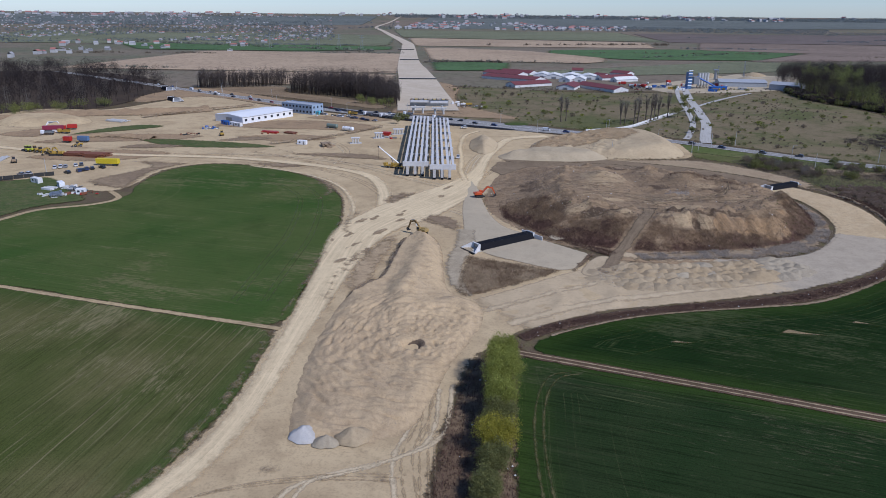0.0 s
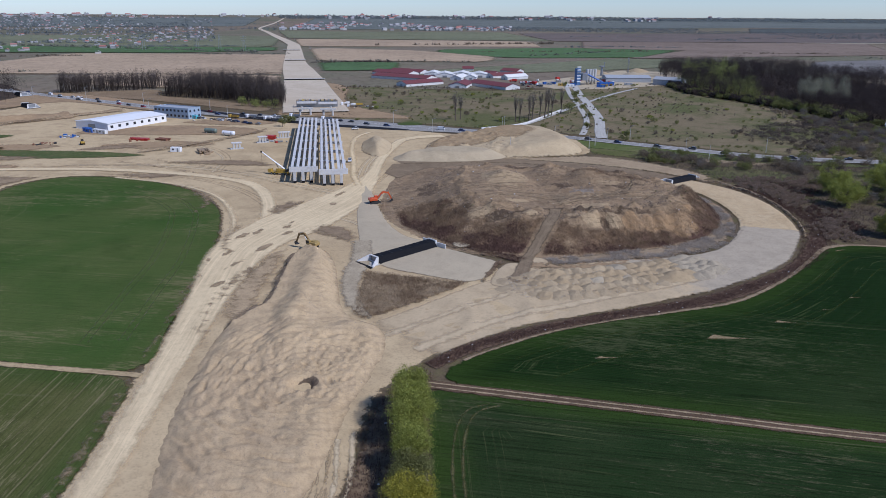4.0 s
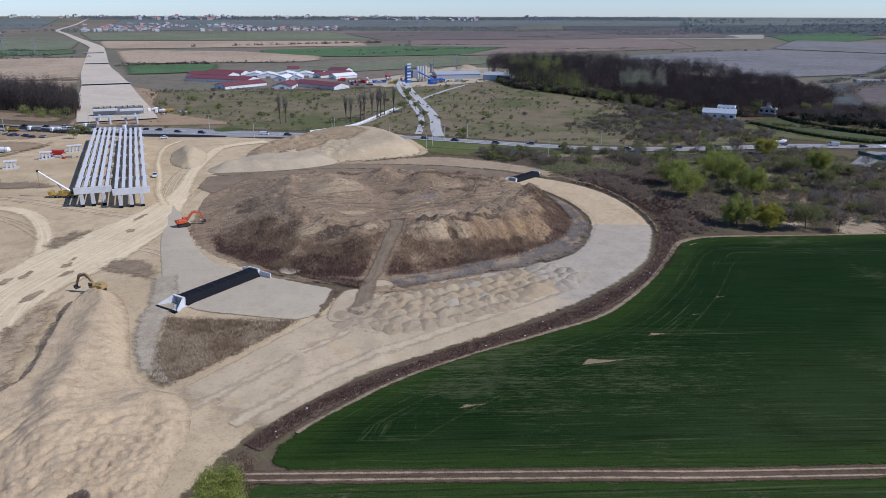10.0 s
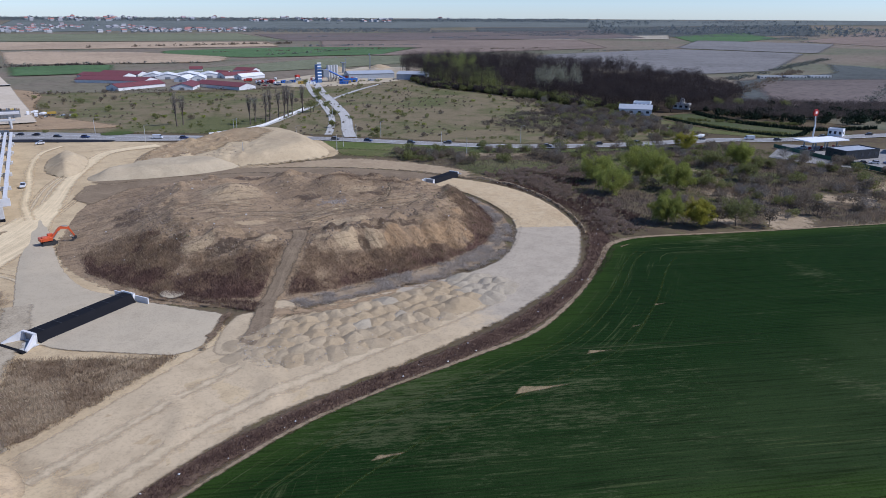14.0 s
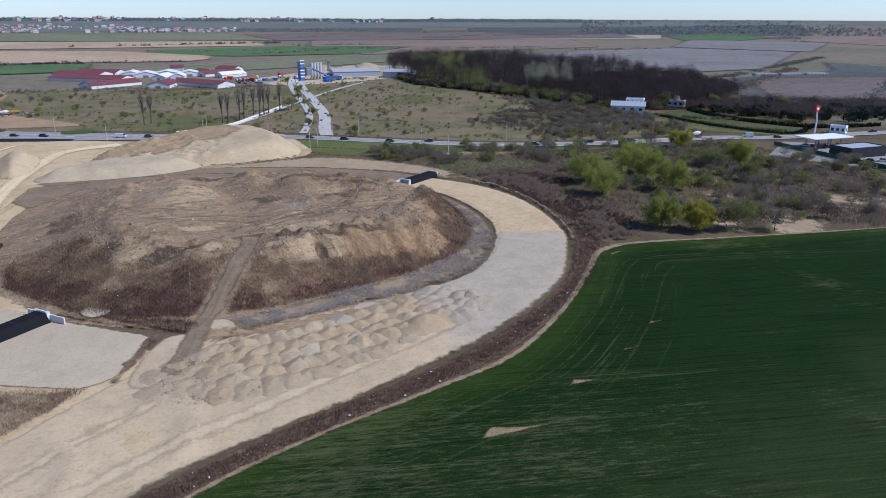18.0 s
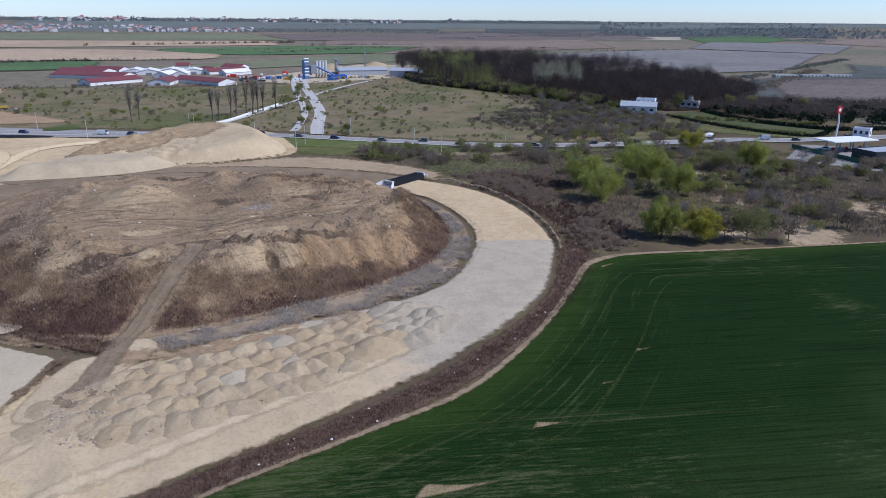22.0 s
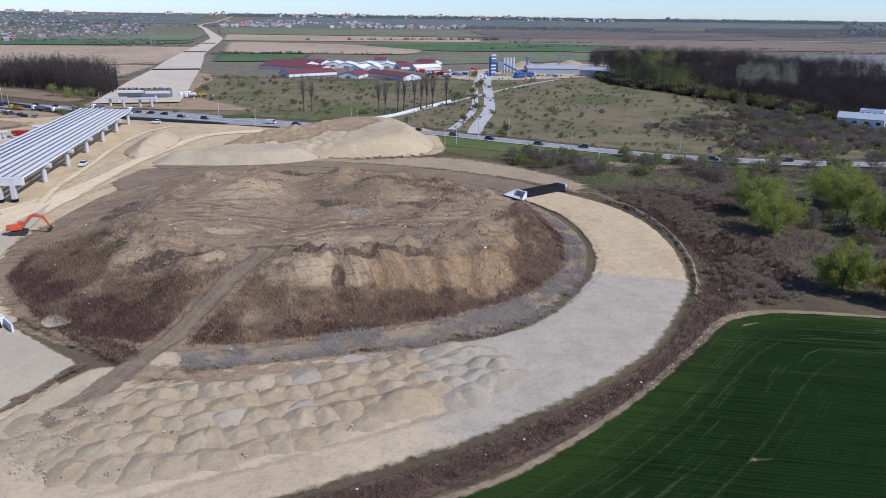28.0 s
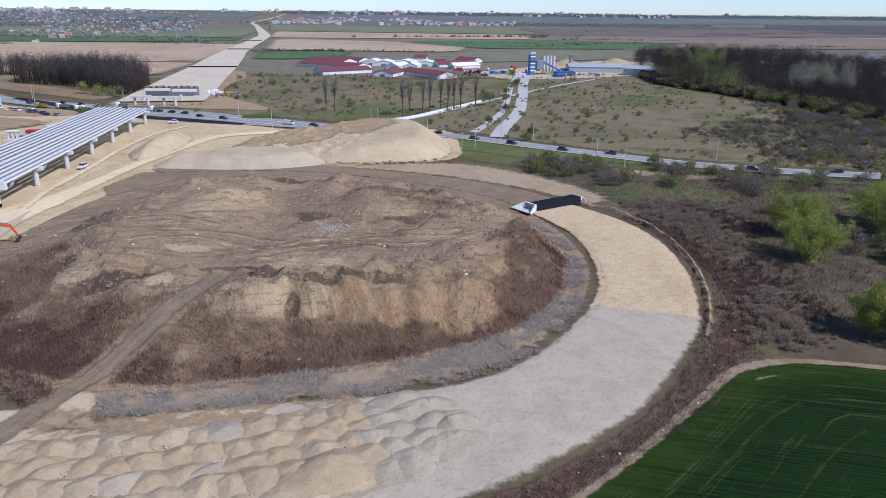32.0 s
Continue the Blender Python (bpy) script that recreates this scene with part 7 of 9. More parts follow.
M_tar = paint("black_bitumen_coat", (0.010, 0.010, 0.012), 0.85, wear=0.3, scale=0.5, spec=0.15)
M_white = paint("white_cladding", (0.78, 0.78, 0.77), 0.5, wear=0.1, scale=0.3)
M_offwhite = paint("chalky_white_wall", (0.66, 0.65, 0.62), 0.8, wear=0.3, scale=0.3)
M_redroof = paint("dull_red_roofing", (0.17, 0.05, 0.05), 0.7, wear=0.4, scale=0.25)
M_greyroof = paint("grey_sheet_roofing", (0.36, 0.38, 0.40), 0.55, wear=0.3, scale=0.3)
M_office = paint("blue_grey_cladding", (0.30, 0.38, 0.47), 0.5, wear=0.15, scale=0.3)
M_teal = paint("turquoise_panel", (0.10, 0.42, 0.50), 0.5)
M_glass = paint("dark_window_glass", (0.03, 0.035, 0.045), 0.12, wear=0.05, spec=0.6)
M_blue = paint("blue_painted_steel", (0.02, 0.10, 0.36), 0.45, wear=0.3)
M_red = paint("red_painted_steel", (0.42, 0.03, 0.02), 0.45, wear=0.3)
M_orange = paint("orange_red_machine_paint", (0.55, 0.09, 0.025), 0.45, wear=0.3)
M_yellow = paint("yellow_machine_paint", (0.42, 0.27, 0.05), 0.45, wear=0.35)
M_lime = paint("lime_machine_paint", (0.45, 0.48, 0.05), 0.45, wear=0.3)
M_steel = paint("grey_steel", (0.30, 0.31, 0.32), 0.45, 0.6, wear=0.3)
M_darksteel = paint("dark_greasy_steel", (0.045, 0.043, 0.04), 0.6, 0.2, wear=0.4)
M_rubber = paint("tyre_rubber", (0.02, 0.02, 0.02), 0.85)
M_rust = paint("rusty_rebar", (0.20, 0.075, 0.04), 0.85, wear=0.5)
M_timber = paint("weathered_timber", (0.30, 0.22, 0.14), 0.85, wear=0.4)
M_formwork = paint("yellow_formwork_board", (0.50, 0.36, 0.10), 0.8, wear=0.4)
M_greenp = paint("dark_green_paint", (0.03, 0.10, 0.06), 0.6)


def col_mat(c, nm):
    return paint(nm, c, 0.3, 0.2, wear=0.05, spec=0.6)


CAR_PAINTS = [col_mat((0.02, 0.022, 0.03), "black_car_paint"), col_mat((0.7, 0.7, 0.7), "white_car_paint"), col_mat((0.33, 0.34, 0.36), "silver_car_paint"), col_mat((0.03, 0.05, 0.14), "navy_car_paint"), col_mat((0.35, 0.02, 0.03), "red_car_paint"), col_mat((0.10, 0.10, 0.11), "grey_car_paint")]


# ---------- bridge under construction ----------
AX = -0.017   # sideways drift of the bridge line per metre


def bridge():
    ob = thing("viaduct", 0, 0, 0, 0, "unfinished concrete viaduct with bare precast girders on piers", "bridge")
    span = 27.0

    def girder(bm):
        w, d = 1.25, 1.5
        prof = [(-w / 2, 0), (w / 2, 0), (w / 2, -0.2), (0.12, -0.4), (0.12, -1.15), (0.36, -1.3), (0.36, -d), (-0.36, -d), (-0.36, -1.3), (-0.12, -1.15), (-0.12, -0.4), (-w / 2, -0.2)]
        prism(bm, prof, span - 0.5)

    g = part("girder", girder, M_girder, ob)
    cap = part("pier_cap", lambda bm: box(bm, (0, 0, 0), (13.0, 1.9, 1.25), bevel=0.12), M_conc, ob)
    col = part("column", lambda bm: rod(bm, (0, 0, 0), (0, 0, 5.2), 0.8, n=14), M_conc, ob, smooth=False)
    sq = part("column", lambda bm: box(bm, (0, 0, 2.6), (1.4, 1.6, 5.2), bevel=0.1), M_conc, ob)
    foot = part("pier_foot", lambda bm: box(bm, (0, 0, 0.55), (1.5, 1.7, 1.1), bevel=0.08), M_tar, ob, "black bitumen coated foot")
    end = part("end_beam", lambda bm: (box(bm, (0, 0, 0), (13.4, 1.6, 2.0), bevel=0.1), box(bm, (0, -0.6, 1.3), (13.4, 0.4, 0.7), bevel=0.05)), M_girder, ob)
    base = {o: o for o in (g, cap, col, sq, foot, end)}
    first = dict.fromkeys(base, True)

    def place(o, m):
        c = o if first[o] else o.copy()
        if not first[o]:
            scene.collection.objects.link(c)
        first[o] = False
        c.parent, c.matrix_basis = ob, m

    tilt = math.degrees(math.atan(-AX))
    for cx, y0, n in ((-14.4, 356, 6), (-0.6, 349, 6)):
        for b in range(n + 1):
            yb = y0 + b * span
            xb = cx + AX * (yb - 350)
            if b == 0:
                place(end, pose(xb, yb, 6.3, 0, 0, tilt))
                for k in (-4.3, -0.4, 3.5):
                    place(sq, pose(xb + k, yb, 0.15))
                    place(foot, pose(xb + k, yb, 0.1))
            else:
                place(cap, pose(xb, yb, 5.85, 0, 0, tilt))
                for k in (-4.0, 4.0):
                    place(col, pose(xb + k, yb, 0.1))
            if b < n:
                ym = yb + span / 2
                for k in range(5):
                    place(g, pose(cx + AX * (ym - 350) + (k - 2) * 2.6, ym, 8.02 + 0.02 * (k % 2), 0, 0, tilt))
    return ob


bridge()


def far_abutment():
    ob = thing("bridge_abutment", -14, 628, 0.2, 1, "concrete abutment with yellow formwork beyond the road", "bridge abutment")
    part("wall", lambda bm: box(bm, (0, 4, 3.0), (34, 2.5, 6), bevel=0.15), M_steel, ob, "grey formwork wall")
    part("seat_beam", lambda bm: box(bm, (-8.6, 0.5, 5.0), (16, 2.4, 1.6), bevel=0.1), M_girder, ob)
    part("seat_beam", lambda bm: box(bm, (8.8, -1.5, 4.6), (15.5, 2.4, 1.6), bevel=0.1), M_girder, ob)
    for i in range(30):
        hh = 0.7 + 0.7 * hash2(i, 7)
        part("formwork_board", lambda bm, i=i, hh=hh: box(bm, (-16.5 + i * 1.14, 3.4, 6.0 + hh / 2), (0.9, 1.6, hh), bevel=0.05), (M_timber, M_formwork, M_darksteel, M_timber, M_darksteel, M_formwork, M_steel)[(i * 3) % 7], ob)
    for i in range(9):
        part("scaffold_post", lambda bm, i=i: box(bm, (-15 + i * 3.7, 1.2, 3.4), (0.25, 0.25, 6.8)), M_steel, ob)
    for px, py in ((-13, -38), (-5, -40), (5, -43), (12, -45), (-12, -22), (11, -24)):
        part("column", lambda bm, px=px, py=py: rod(bm, (px, py, -0.2), (px, py, 4.6), 0.8, n=12), M_conc, ob)
    part("pier_cap", lambda bm: box(bm, (-9, -39, 5.1), (12, 1.9, 1.2), 0.05, 0.1), M_conc, ob)
    part("pier_cap", lambda bm: box(bm, (8.5, -44, 5.1), (12, 1.9, 1.2), 0.05, 0.1), M_conc, ob)


far_abutment()


def culvert(name, x, y, rz, L, w, h, z, label, back=1.5):
    """Box underpass: tarred body, concrete portal with wing walls at each end."""
    ob = thing(name, x, y, z, rz, label, "culvert")
    prof = [(-w / 2 - 1.1, 0), (-w / 2, h * 0.72), (-w / 2 + 0.4, h), (w / 2 - 0.4, h), (w / 2, h * 0.72), (w / 2 + 1.1, 0)]
    part("body", lambda bm: prism(bm, prof, L), M_tar, ob, "black bitumen coated concrete body")
    part("roof_seam", lambda bm: [box(bm, (0, -L / 2 + (i + 0.5) * L / 6, h + 0.03), (w - 0.6, 0.12, 0.06)) for i in range(6)], M_darksteel, ob)
    for s in (-1, 1):
        def portal(bm, s=s):
            y = s * (L / 2 + 0.35)
            for k in (-1, 1):
                box(bm, (k * (w / 2 - 0.15), y, h / 2 + 0.1), (0.5, 0.7, h + 0.2))
            box(bm, (0, y, h + 0.12), (w + 0.2, 0.6 if s < 0 else 0.3, 0.28))
            box(bm, (0, y, 0.12), (w + 0.2, 0.75, 0.3))
        part("portal", portal, M_offwhite, ob, "pale concrete portal frame")
        # solid grey block in the mouth paints the shade of the passage
        part("opening", lambda bm, s=s: box(bm, (0, s * (L / 2 + 0.1), h / 2), (w - 0.8, 0.3, h - 0.1)), M_steel, ob, "grey block painted as the shaded passage")
        if s > 0:
            part("headwall", lambda bm: box(bm, (0.6, L / 2 + 0.75, h * 0.4), (w + back, 0.3, h * 0.8), bevel=0.04), M_offwhite, ob, "long pale concrete headwall")
        for k in (-1, 1) if s < 0 else ():
            def wing(bm, s=s, k=k):
                m = Matrix.Translation((k * (w / 2 + 0.1), s * (L / 2 + 0.6), 0)) @ Matrix.Rotation(s * (math.pi / 2) - k * s * 0.5, 4, "Z")
                prism(bm, [(0, 0), (4.0, 0), (4.0, 0.4), (0, h + 0.2)], 0.45, m)
            part("wing_wall", wing, M_offwhite, ob, "sloping concrete wing wall")
        if s > 0:
            continue
        part("apron", lambda bm, s=s: box(bm, (0, s * (L / 2 + 2.3), 0.06), (w + 2.4, 3.6, 0.16)), M_conc, ob, "concrete apron slab")
        part("apron_edge", lambda bm, s=s: box(bm, (0, s * (L / 2 + 4.5), 0.0), (w + 4.0, 0.8, 0.5)), M_tar, ob, "black edge strip")
    return ob


def heading(ax, ay, bx, by):
    """Turn about z that lays the local y axis from a to b."""
    return math.degrees(math.atan2(-(bx - ax), by - ay))


culvert("box_culvert", 22.5, 246.5, heading(12, 239, 33, 254), 25, 3.9, 2.0, 0.3, "black tarred box culvert with pale concrete portals in sand", 7.5)
culvert("box_culvert", 165.5, 337.5, heading(156, 332.5, 175, 342.5), 18, 4.4, 1.7, 0.3, "black tarred box culvert across the loop ramp")
for x, y, w in ((-34, 884, 46), (-62, 1235, 32), (-85, 1560, 34)):
    ob = thing("motorway_culvert", x, y, 1.0, 3, "long black tarred culvert wall across the motorway bed", "culvert")
    part("wall", lambda bm: box(bm, (0, 0, 0.7), (w, 4, 1.4), bevel=0.15), M_tar, ob)
    part("cap", lambda bm: box(bm, (0, 0, 1.5), (w + 1, 3.5, 0.25)), M_conc, ob)
for x, y, rz in ((-251, 660, 40), (-292, 752, 40), (-286, 514, 30)):
    culvert("box_culvert", x, y, rz, 14, 6, 3, 0.2, "dark tarred culvert on the yard embankment")

# ---------- gravel heaps on the ramp ----------
M_heap = [soil("tan_gravel_heap", (0.386, 0.307, 0.214), (0.353, 0.279, 0.193), (0.312, 0.246, 0.167), 0.2, 0.9, 4.0, edge=0, bump=0.6, grain=0.5), soil("pale_gravel_heap", (0.391, 0.319, 0.231), (0.358, 0.290, 0.209), (0.312, 0.253, 0.181), 0.2, 0.9, 4.0, edge=0, bump=0.6, grain=0.5), soil("grey_gravel_heap", (0.358, 0.314, 0.256), (0.321, 0.281, 0.230), (0.386, 0.342, 0.281), 0.2, 0.9, 4.0, edge=0, bump=0.6, grain=0.5)]


def heap_mesh(seed, mat, r=3.6, h=1.55):
    """A tipped load: steep on one side, drawn out on the other."""
    n, k = 22, 9
    q = np.random.default_rng(seed)
    ph = q.uniform(0, 6.28, 4)
    V, F = [(0.16 * r * math.sin(ph[3]), 0.096 * r * math.sin(ph[3]), h)], []
    for j in range(1, k):
        t = j / (k - 1)
        for i in range(n):
            a = 2 * math.pi * i / n
            rr = r * t * (1 + 0.13 * math.sin(2 * a + ph[0]) + 0.08 * math.sin(3 * a + ph[1]) + 0.05 * math.sin(7 * a + ph[2]))
            lop = 0.16 * r * math.sin(ph[3]) * (1 - t)
            z = h * (1.12 - math.sqrt(t * t * 1.02 + 0.015)) / 1.0 + h * 0.10 * math.sin(3 * a + 5 * t + ph[3]) * t * (1 - t) * 2
            X, Y = rr * math.cos(a) * 1.12 + lop, rr * math.sin(a) + lop * 0.6
            z += 0.16 * float(vnoise(np.array([X + 9 * seed]), np.array([Y]), 0.9, 5, 2)[0]) * (t < 0.95)
            V.append((X, Y, max(z, 0) - 0.2 * (t > 0.99)))
    F = [(0, 1 + i, 1 + (i + 1) % n) for i in range(n)]
    for j in range(k - 2):
        b = 1 + j * n
        for i in range(n):
            i2 = (i + 1) % n
            F += [(b + i, b + n + i, b + n + i2), (b + i, b + n + i2, b + i2)]
    me = mesh_of("gravel_mound", V, F, smooth=True)
    me.materials.append(mat)
    return me


HEAPS = [[heap_mesh(300 + 10 * m + i, M_heap[m]) for i in range(6)] for m in range(3)]
LOW = [(52, 204), (60, 202), (70, 201.5), (80, 202.5), (91, 205.5), (104, 209.5), (115, 214), (121, 217)]
UPP = [(50, 217), (60, 223), (70, 223.5), (80, 223.5), (91, 225), (104, 227.5), (113, 229.5), (120, 228)]
q = np.random.default_rng(77)
for i in range(21):
    rows = 5 if i < 18 else 3
    for k in range(rows):
        if i < 3 and k == 0 or i == 20 and k == 2:
            continue
        s = min(7, max(0, (i + 0.5 * (k % 2) + 0.12 * q.normal()) / 20.5 * 7))
        a = np.array([np.interp(s, range(8), [p[0] for p in LOW]), np.interp(s, range(8), [p[1] for p in LOW])])
        b = np.array([np.interp(s, range(8), [p[0] for p in UPP]), np.interp(s, range(8), [p[1] for p in UPP])])
        p = a + (b - a) * ((k + 0.5) / rows) + q.normal(0, 0.35, 2)
        m = 2 if (i > 15 or i in (8, 11) and k in (2, 4)) and q.uniform() < 0.85 else (1 if q.uniform() < 0.42 else 0)
        low = 0.45 if i < 3 else (0.75 if k == 0 else 1.0)
        ob = new("gravel_mound", HEAPS[m][int(q.integers(0, 6))])
        ob.matrix_basis = pose(p[0], p[1], 0.17 + 0.2 * (i > 16), 0, 0, 18 + q.normal(0, 14) + 180 * int(q.integers(0, 2))) @ Matrix.Diagonal((q.uniform(0.95, 1.25), q.uniform(0.85, 1.08), low * q.uniform(0.75, 1.1), 1))
        tagged(ob, ("tan gravel pile tipped on the ramp", "pale gravel pile tipped on the ramp", "blue-grey gravel pile tipped on the ramp")[m], "gravel pile", "gravel piles on the ramp")
# stones rolled off the gravel piles
P = scatter(smooth_ring([*LOW, *UPP[::-1]]), 2600, 561)
clods("gravel_stones", P[:, 0], P[:, 1], 0.5 + 0.9 * np.abs(vnoise(P[:, 0], P[:, 1], 2.6, 562, 2)), 0.11, leafy("mixed_gravel_stones", (0.22, 0.18, 0.135), (0.55, 0.51, 0.45), 0.9), 563, "loose stones among the gravel piles")
ob = new("gravel_mound", heap_mesh(371, M_heap[0], 5.4, 2.3))
ob.matrix_basis = pose(102.2, 212.7, 0.2, 0, 0, 35)
tagged(ob, "large tan gravel pile with a dug face", "gravel pile", "gravel piles on the ramp")
M_chalk = soil("white_sand_heap", (0.48, 0.46, 0.43), (0.45, 0.43, 0.40), (0.51, 0.49, 0.45), 0.3, 1.0, 4.0, edge=0, grain=0.35)
for x, y, s, m in ((-27.3, 121.5, 0.95, M_chalk), (-22.5, 119.0, 0.75, M_heap[2]), (-17, 121, 1.1, M_heap[1])):
    ob = new("sand_mound", heap_mesh(int(400 + x), m, 3.0, 2.3))
    ob.matrix_basis = pose(x, y, 0.3) @ Matrix.Diagonal((s, s, s, 1))
    tagged(ob, "small conical pile of pale sand", "sand pile", "sand piles")


# ---------- machines and vehicles ----------
def wheel_parts(ob, pts, r, w, name="wheel"):
    for x, y in pts:
        t = part(name, lambda bm: rod(bm, (x - w / 2, y, r), (x + w / 2, y, r), r, n=14), M_rubber, ob, "black tyre")
        part("rim", lambda bm: rod(bm, (x - w / 2 - 0.02, y, r), (x + w / 2 + 0.02, y, r), r * 0.55, n=10), M_steel, t)


def excavator(x, y, z, rz, mat, label, reach=1.0, arm_mat=None):
    ob = thing("excavator", x, y, z, rz, label, "excavator")
    for s in (-1, 1):
        part("crawler_track", lambda bm: prism(bm, [(-2.1, 0.35), (-1.8, 0), (1.8, 0), (2.1, 0.35), (2.0, 0.75), (1.7, 0.95), (-1.7, 0.95), (-2.0, 0.75)], 0.6, Matrix.Translation((s * 1.15, 0, 0)) @ Matrix.Rotation(math.pi / 2, 4, "Z")), M_darksteel, ob, "muddy steel crawler track")
    part("undercarriage", lambda bm: box(bm, (0, 0, 0.75), (1.9, 1.8, 0.6), bevel=0.08), M_darksteel, ob)
    part("house", lambda bm: (box(bm, (0.15, -0.7, 1.75), (2.5, 3.0, 1.1), bevel=0.12), box(bm, (0.5, -0.9, 2.4), (1.6, 2.2, 0.35), bevel=0.08)), mat, ob)
    part("counterweight", lambda bm: box(bm, (0, -2.35, 1.75), (2.6, 0.7, 1.2), bevel=0.2), mat, ob)
    cab = part("cab", lambda bm: box(bm, (-0.75, 0.65, 2.2), (1.0, 1.5, 1.6), bevel=0.12), mat, ob)
    part("cab_glass", lambda bm: (box(bm, (-0.75, 1.38, 2.4), (0.82, 0.1, 1.0)), box(bm, (-1.24, 0.65, 2.45), (0.06, 1.1, 0.85))), M_glass, cab)
    e1, e2, e3 = (0.35, 0.9, 1.9), (0.35, 3.4 * reach, 4.6), (0.35, 6.0 * reach, 3.9)
    tip = (0.35, 7.2 * reach, 1.2)

    def bar(bm, a, b, wa, ha, hb):
        a, b = Vector(a), Vector(b)
        d = (b - a).normalized()
        u = Vector((1, 0, 0))
        n = d.cross(u)
        vs = []
        for p, hh in ((a, ha), (b, hb)):
            for i, j in ((-1, -1), (1, -1), (1, 1), (-1, 1)):
                vs.append(bm.verts.new(p + u * i * wa / 2 + n * j * hh / 2))
        fs = [bm.faces.new(vs[:4]), bm.faces.new(vs[4:])] + [bm.faces.new((vs[i], vs[(i + 1) % 4], vs[4 + (i + 1) % 4], vs[4 + i])) for i in range(4)]
        bmesh.ops.recalc_face_normals(bm, faces=fs)

    boom = part("boom", lambda bm: (bar(bm, e1, e2, 0.55, 0.7, 0.75), bar(bm, e2, e3, 0.5, 0.75, 0.5)), arm_mat or mat, ob)
    part("boom_cylinder", lambda bm: (rod(bm, (0.75, 1.1, 1.7), (0.75, 2.8 * reach, 3.7), 0.13), rod(bm, (-0.05, 1.1, 1.7), (-0.05, 2.8 * reach, 3.7), 0.13)), M_steel, boom)
    stick = part("stick", lambda bm: bar(bm, (0.35, 5.6 * reach, 4.4), tip, 0.42, 0.6, 0.4), arm_mat or mat, ob)
    part("stick_cylinder", lambda bm: rod(bm, (0.35, 3.8 * reach, 5.0), (0.35, 5.5 * reach, 4.7), 0.12), M_steel, stick)
    part("bucket", lambda bm: prism(bm, [(-0.1, 0.3), (0.5, 0.15), (0.6, -0.5), (0.1, -0.95), (-0.75, -0.75), (-0.55, -0.5), (-0.05, -0.6), (0.15, -0.3)], 1.2, Matrix.Translation((0.35, 7.1 * reach, 1.2)) @ Matrix.Rotation(math.pi / 2, 4, "Z")), M_darksteel, ob, "worn steel bucket")
    return ob


excavator(16.5, 312.5, 0.6, -75, M_orange, "orange-red crawler excavator with raised boom on the sand", 1.0)
excavator(-8.2, 254.5, 0.9, 55, paint("muddy_yellow_paint", (0.36, 0.25, 0.09), 0.6, wear=0.6), "muddy yellow crawler excavator digging on the sand bank", 0.9, paint("dull_brown_boom_paint", (0.24, 0.15, 0.055), 0.65, wear=0.6))


def crane():
    ob = thing("mobile_crane", -27, 375, 0.2, 70, "yellow mobile crane truck with pale telescopic boom", "crane")
    part("carrier", lambda bm: (box(bm, (0, 0, 1.25), (2.6, 11, 0.7), bevel=0.08), box(bm, (0, 5.0, 2.0), (2.5, 1.8, 1.5), bevel=0.15)), M_yellow, ob)
    part("superstructure", lambda bm: (box(bm, (0.2, -1.5, 2.2), (2.2, 4.0, 1.2), bevel=0.1), box(bm, (-0.9, 0.6, 2.4), (0.9, 1.6, 1.5), bevel=0.1)), M_yellow, ob)
    part("counterweight", lambda bm: box(bm, (0, -3.9, 2.1), (2.6, 1.0, 1.3), bevel=0.08), M_darksteel, ob)
    wheel_parts(ob, [(s * 1.15, y) for s in (-1, 1) for y in (-3.8, -2.2, 2.2, 3.8)], 0.6, 0.4)
    b = part("boom", lambda bm: (rod(bm, (0.2, -2.5, 2.8), (0.2, 3.5, 7.0), 0.42, 0.38, 4), rod(bm, (0.2, 3.5, 7.0), (0.2, 9.0, 10.9), 0.32, 0.28, 4)), M_white, ob, "pale telescopic boom")
    part("boom_head", lambda bm: box(bm, (0.2, 9.2, 10.9), (0.6, 0.8, 0.8)), M_darksteel, b)
    part("hoist_rope", lambda bm: rod(bm, (0.2, 9.3, 10.8), (0.2, 9.3, 4.0), 0.05), M_darksteel, b)
    part("lift_cylinder", lambda bm: rod(bm, (0.2, 0.2, 2.2), (0.2, 2.0, 5.6), 0.2), M_steel, ob)


crane()


def car_proto(mat, kind=0):
    ob = thing("car", 0, 0, -50, 0, "", "car")
    L, W = (4.4, 1.8) if kind == 0 else (4.6, 1.85)
    hood = 0.78 if kind == 0 else 0.95
    top = 1.45 if kind == 0 else 1.68
    part("body", lambda bm: prism(bm, [(-L / 2, 0.3), (L / 2, 0.3), (L / 2, 0.62), (L / 2 - 0.15, hood - 0.08), (L / 2 - 1.2, hood + 0.08), (-L / 2 + 0.5, hood + 0.12), (-L / 2, hood)], W, Matrix.Rotation(math.pi / 2, 4, "Z")), mat, ob)
    cb = part("cabin", lambda bm: prism(bm, [(L / 2 - 1.25, hood + 0.06), (L / 2 - 2.0, top), (-L / 2 + 0.75, top), (-L / 2 + 0.2, hood + 0.1)], W - 0.2, Matrix.Rotation(math.pi / 2, 4, "Z")), M_glass, ob, "dark glazed cabin")
    part("roof", lambda bm: box(bm, (0, -0.62, top + 0.02), (W - 0.3, L - 2.9, 0.06), bevel=0.02), mat, cb)
    wheel_parts(ob, [(s * (W / 2 - 0.1), y) for s in (-1, 1) for y in (-1.35, 1.35)], 0.32, 0.22)
    return ob


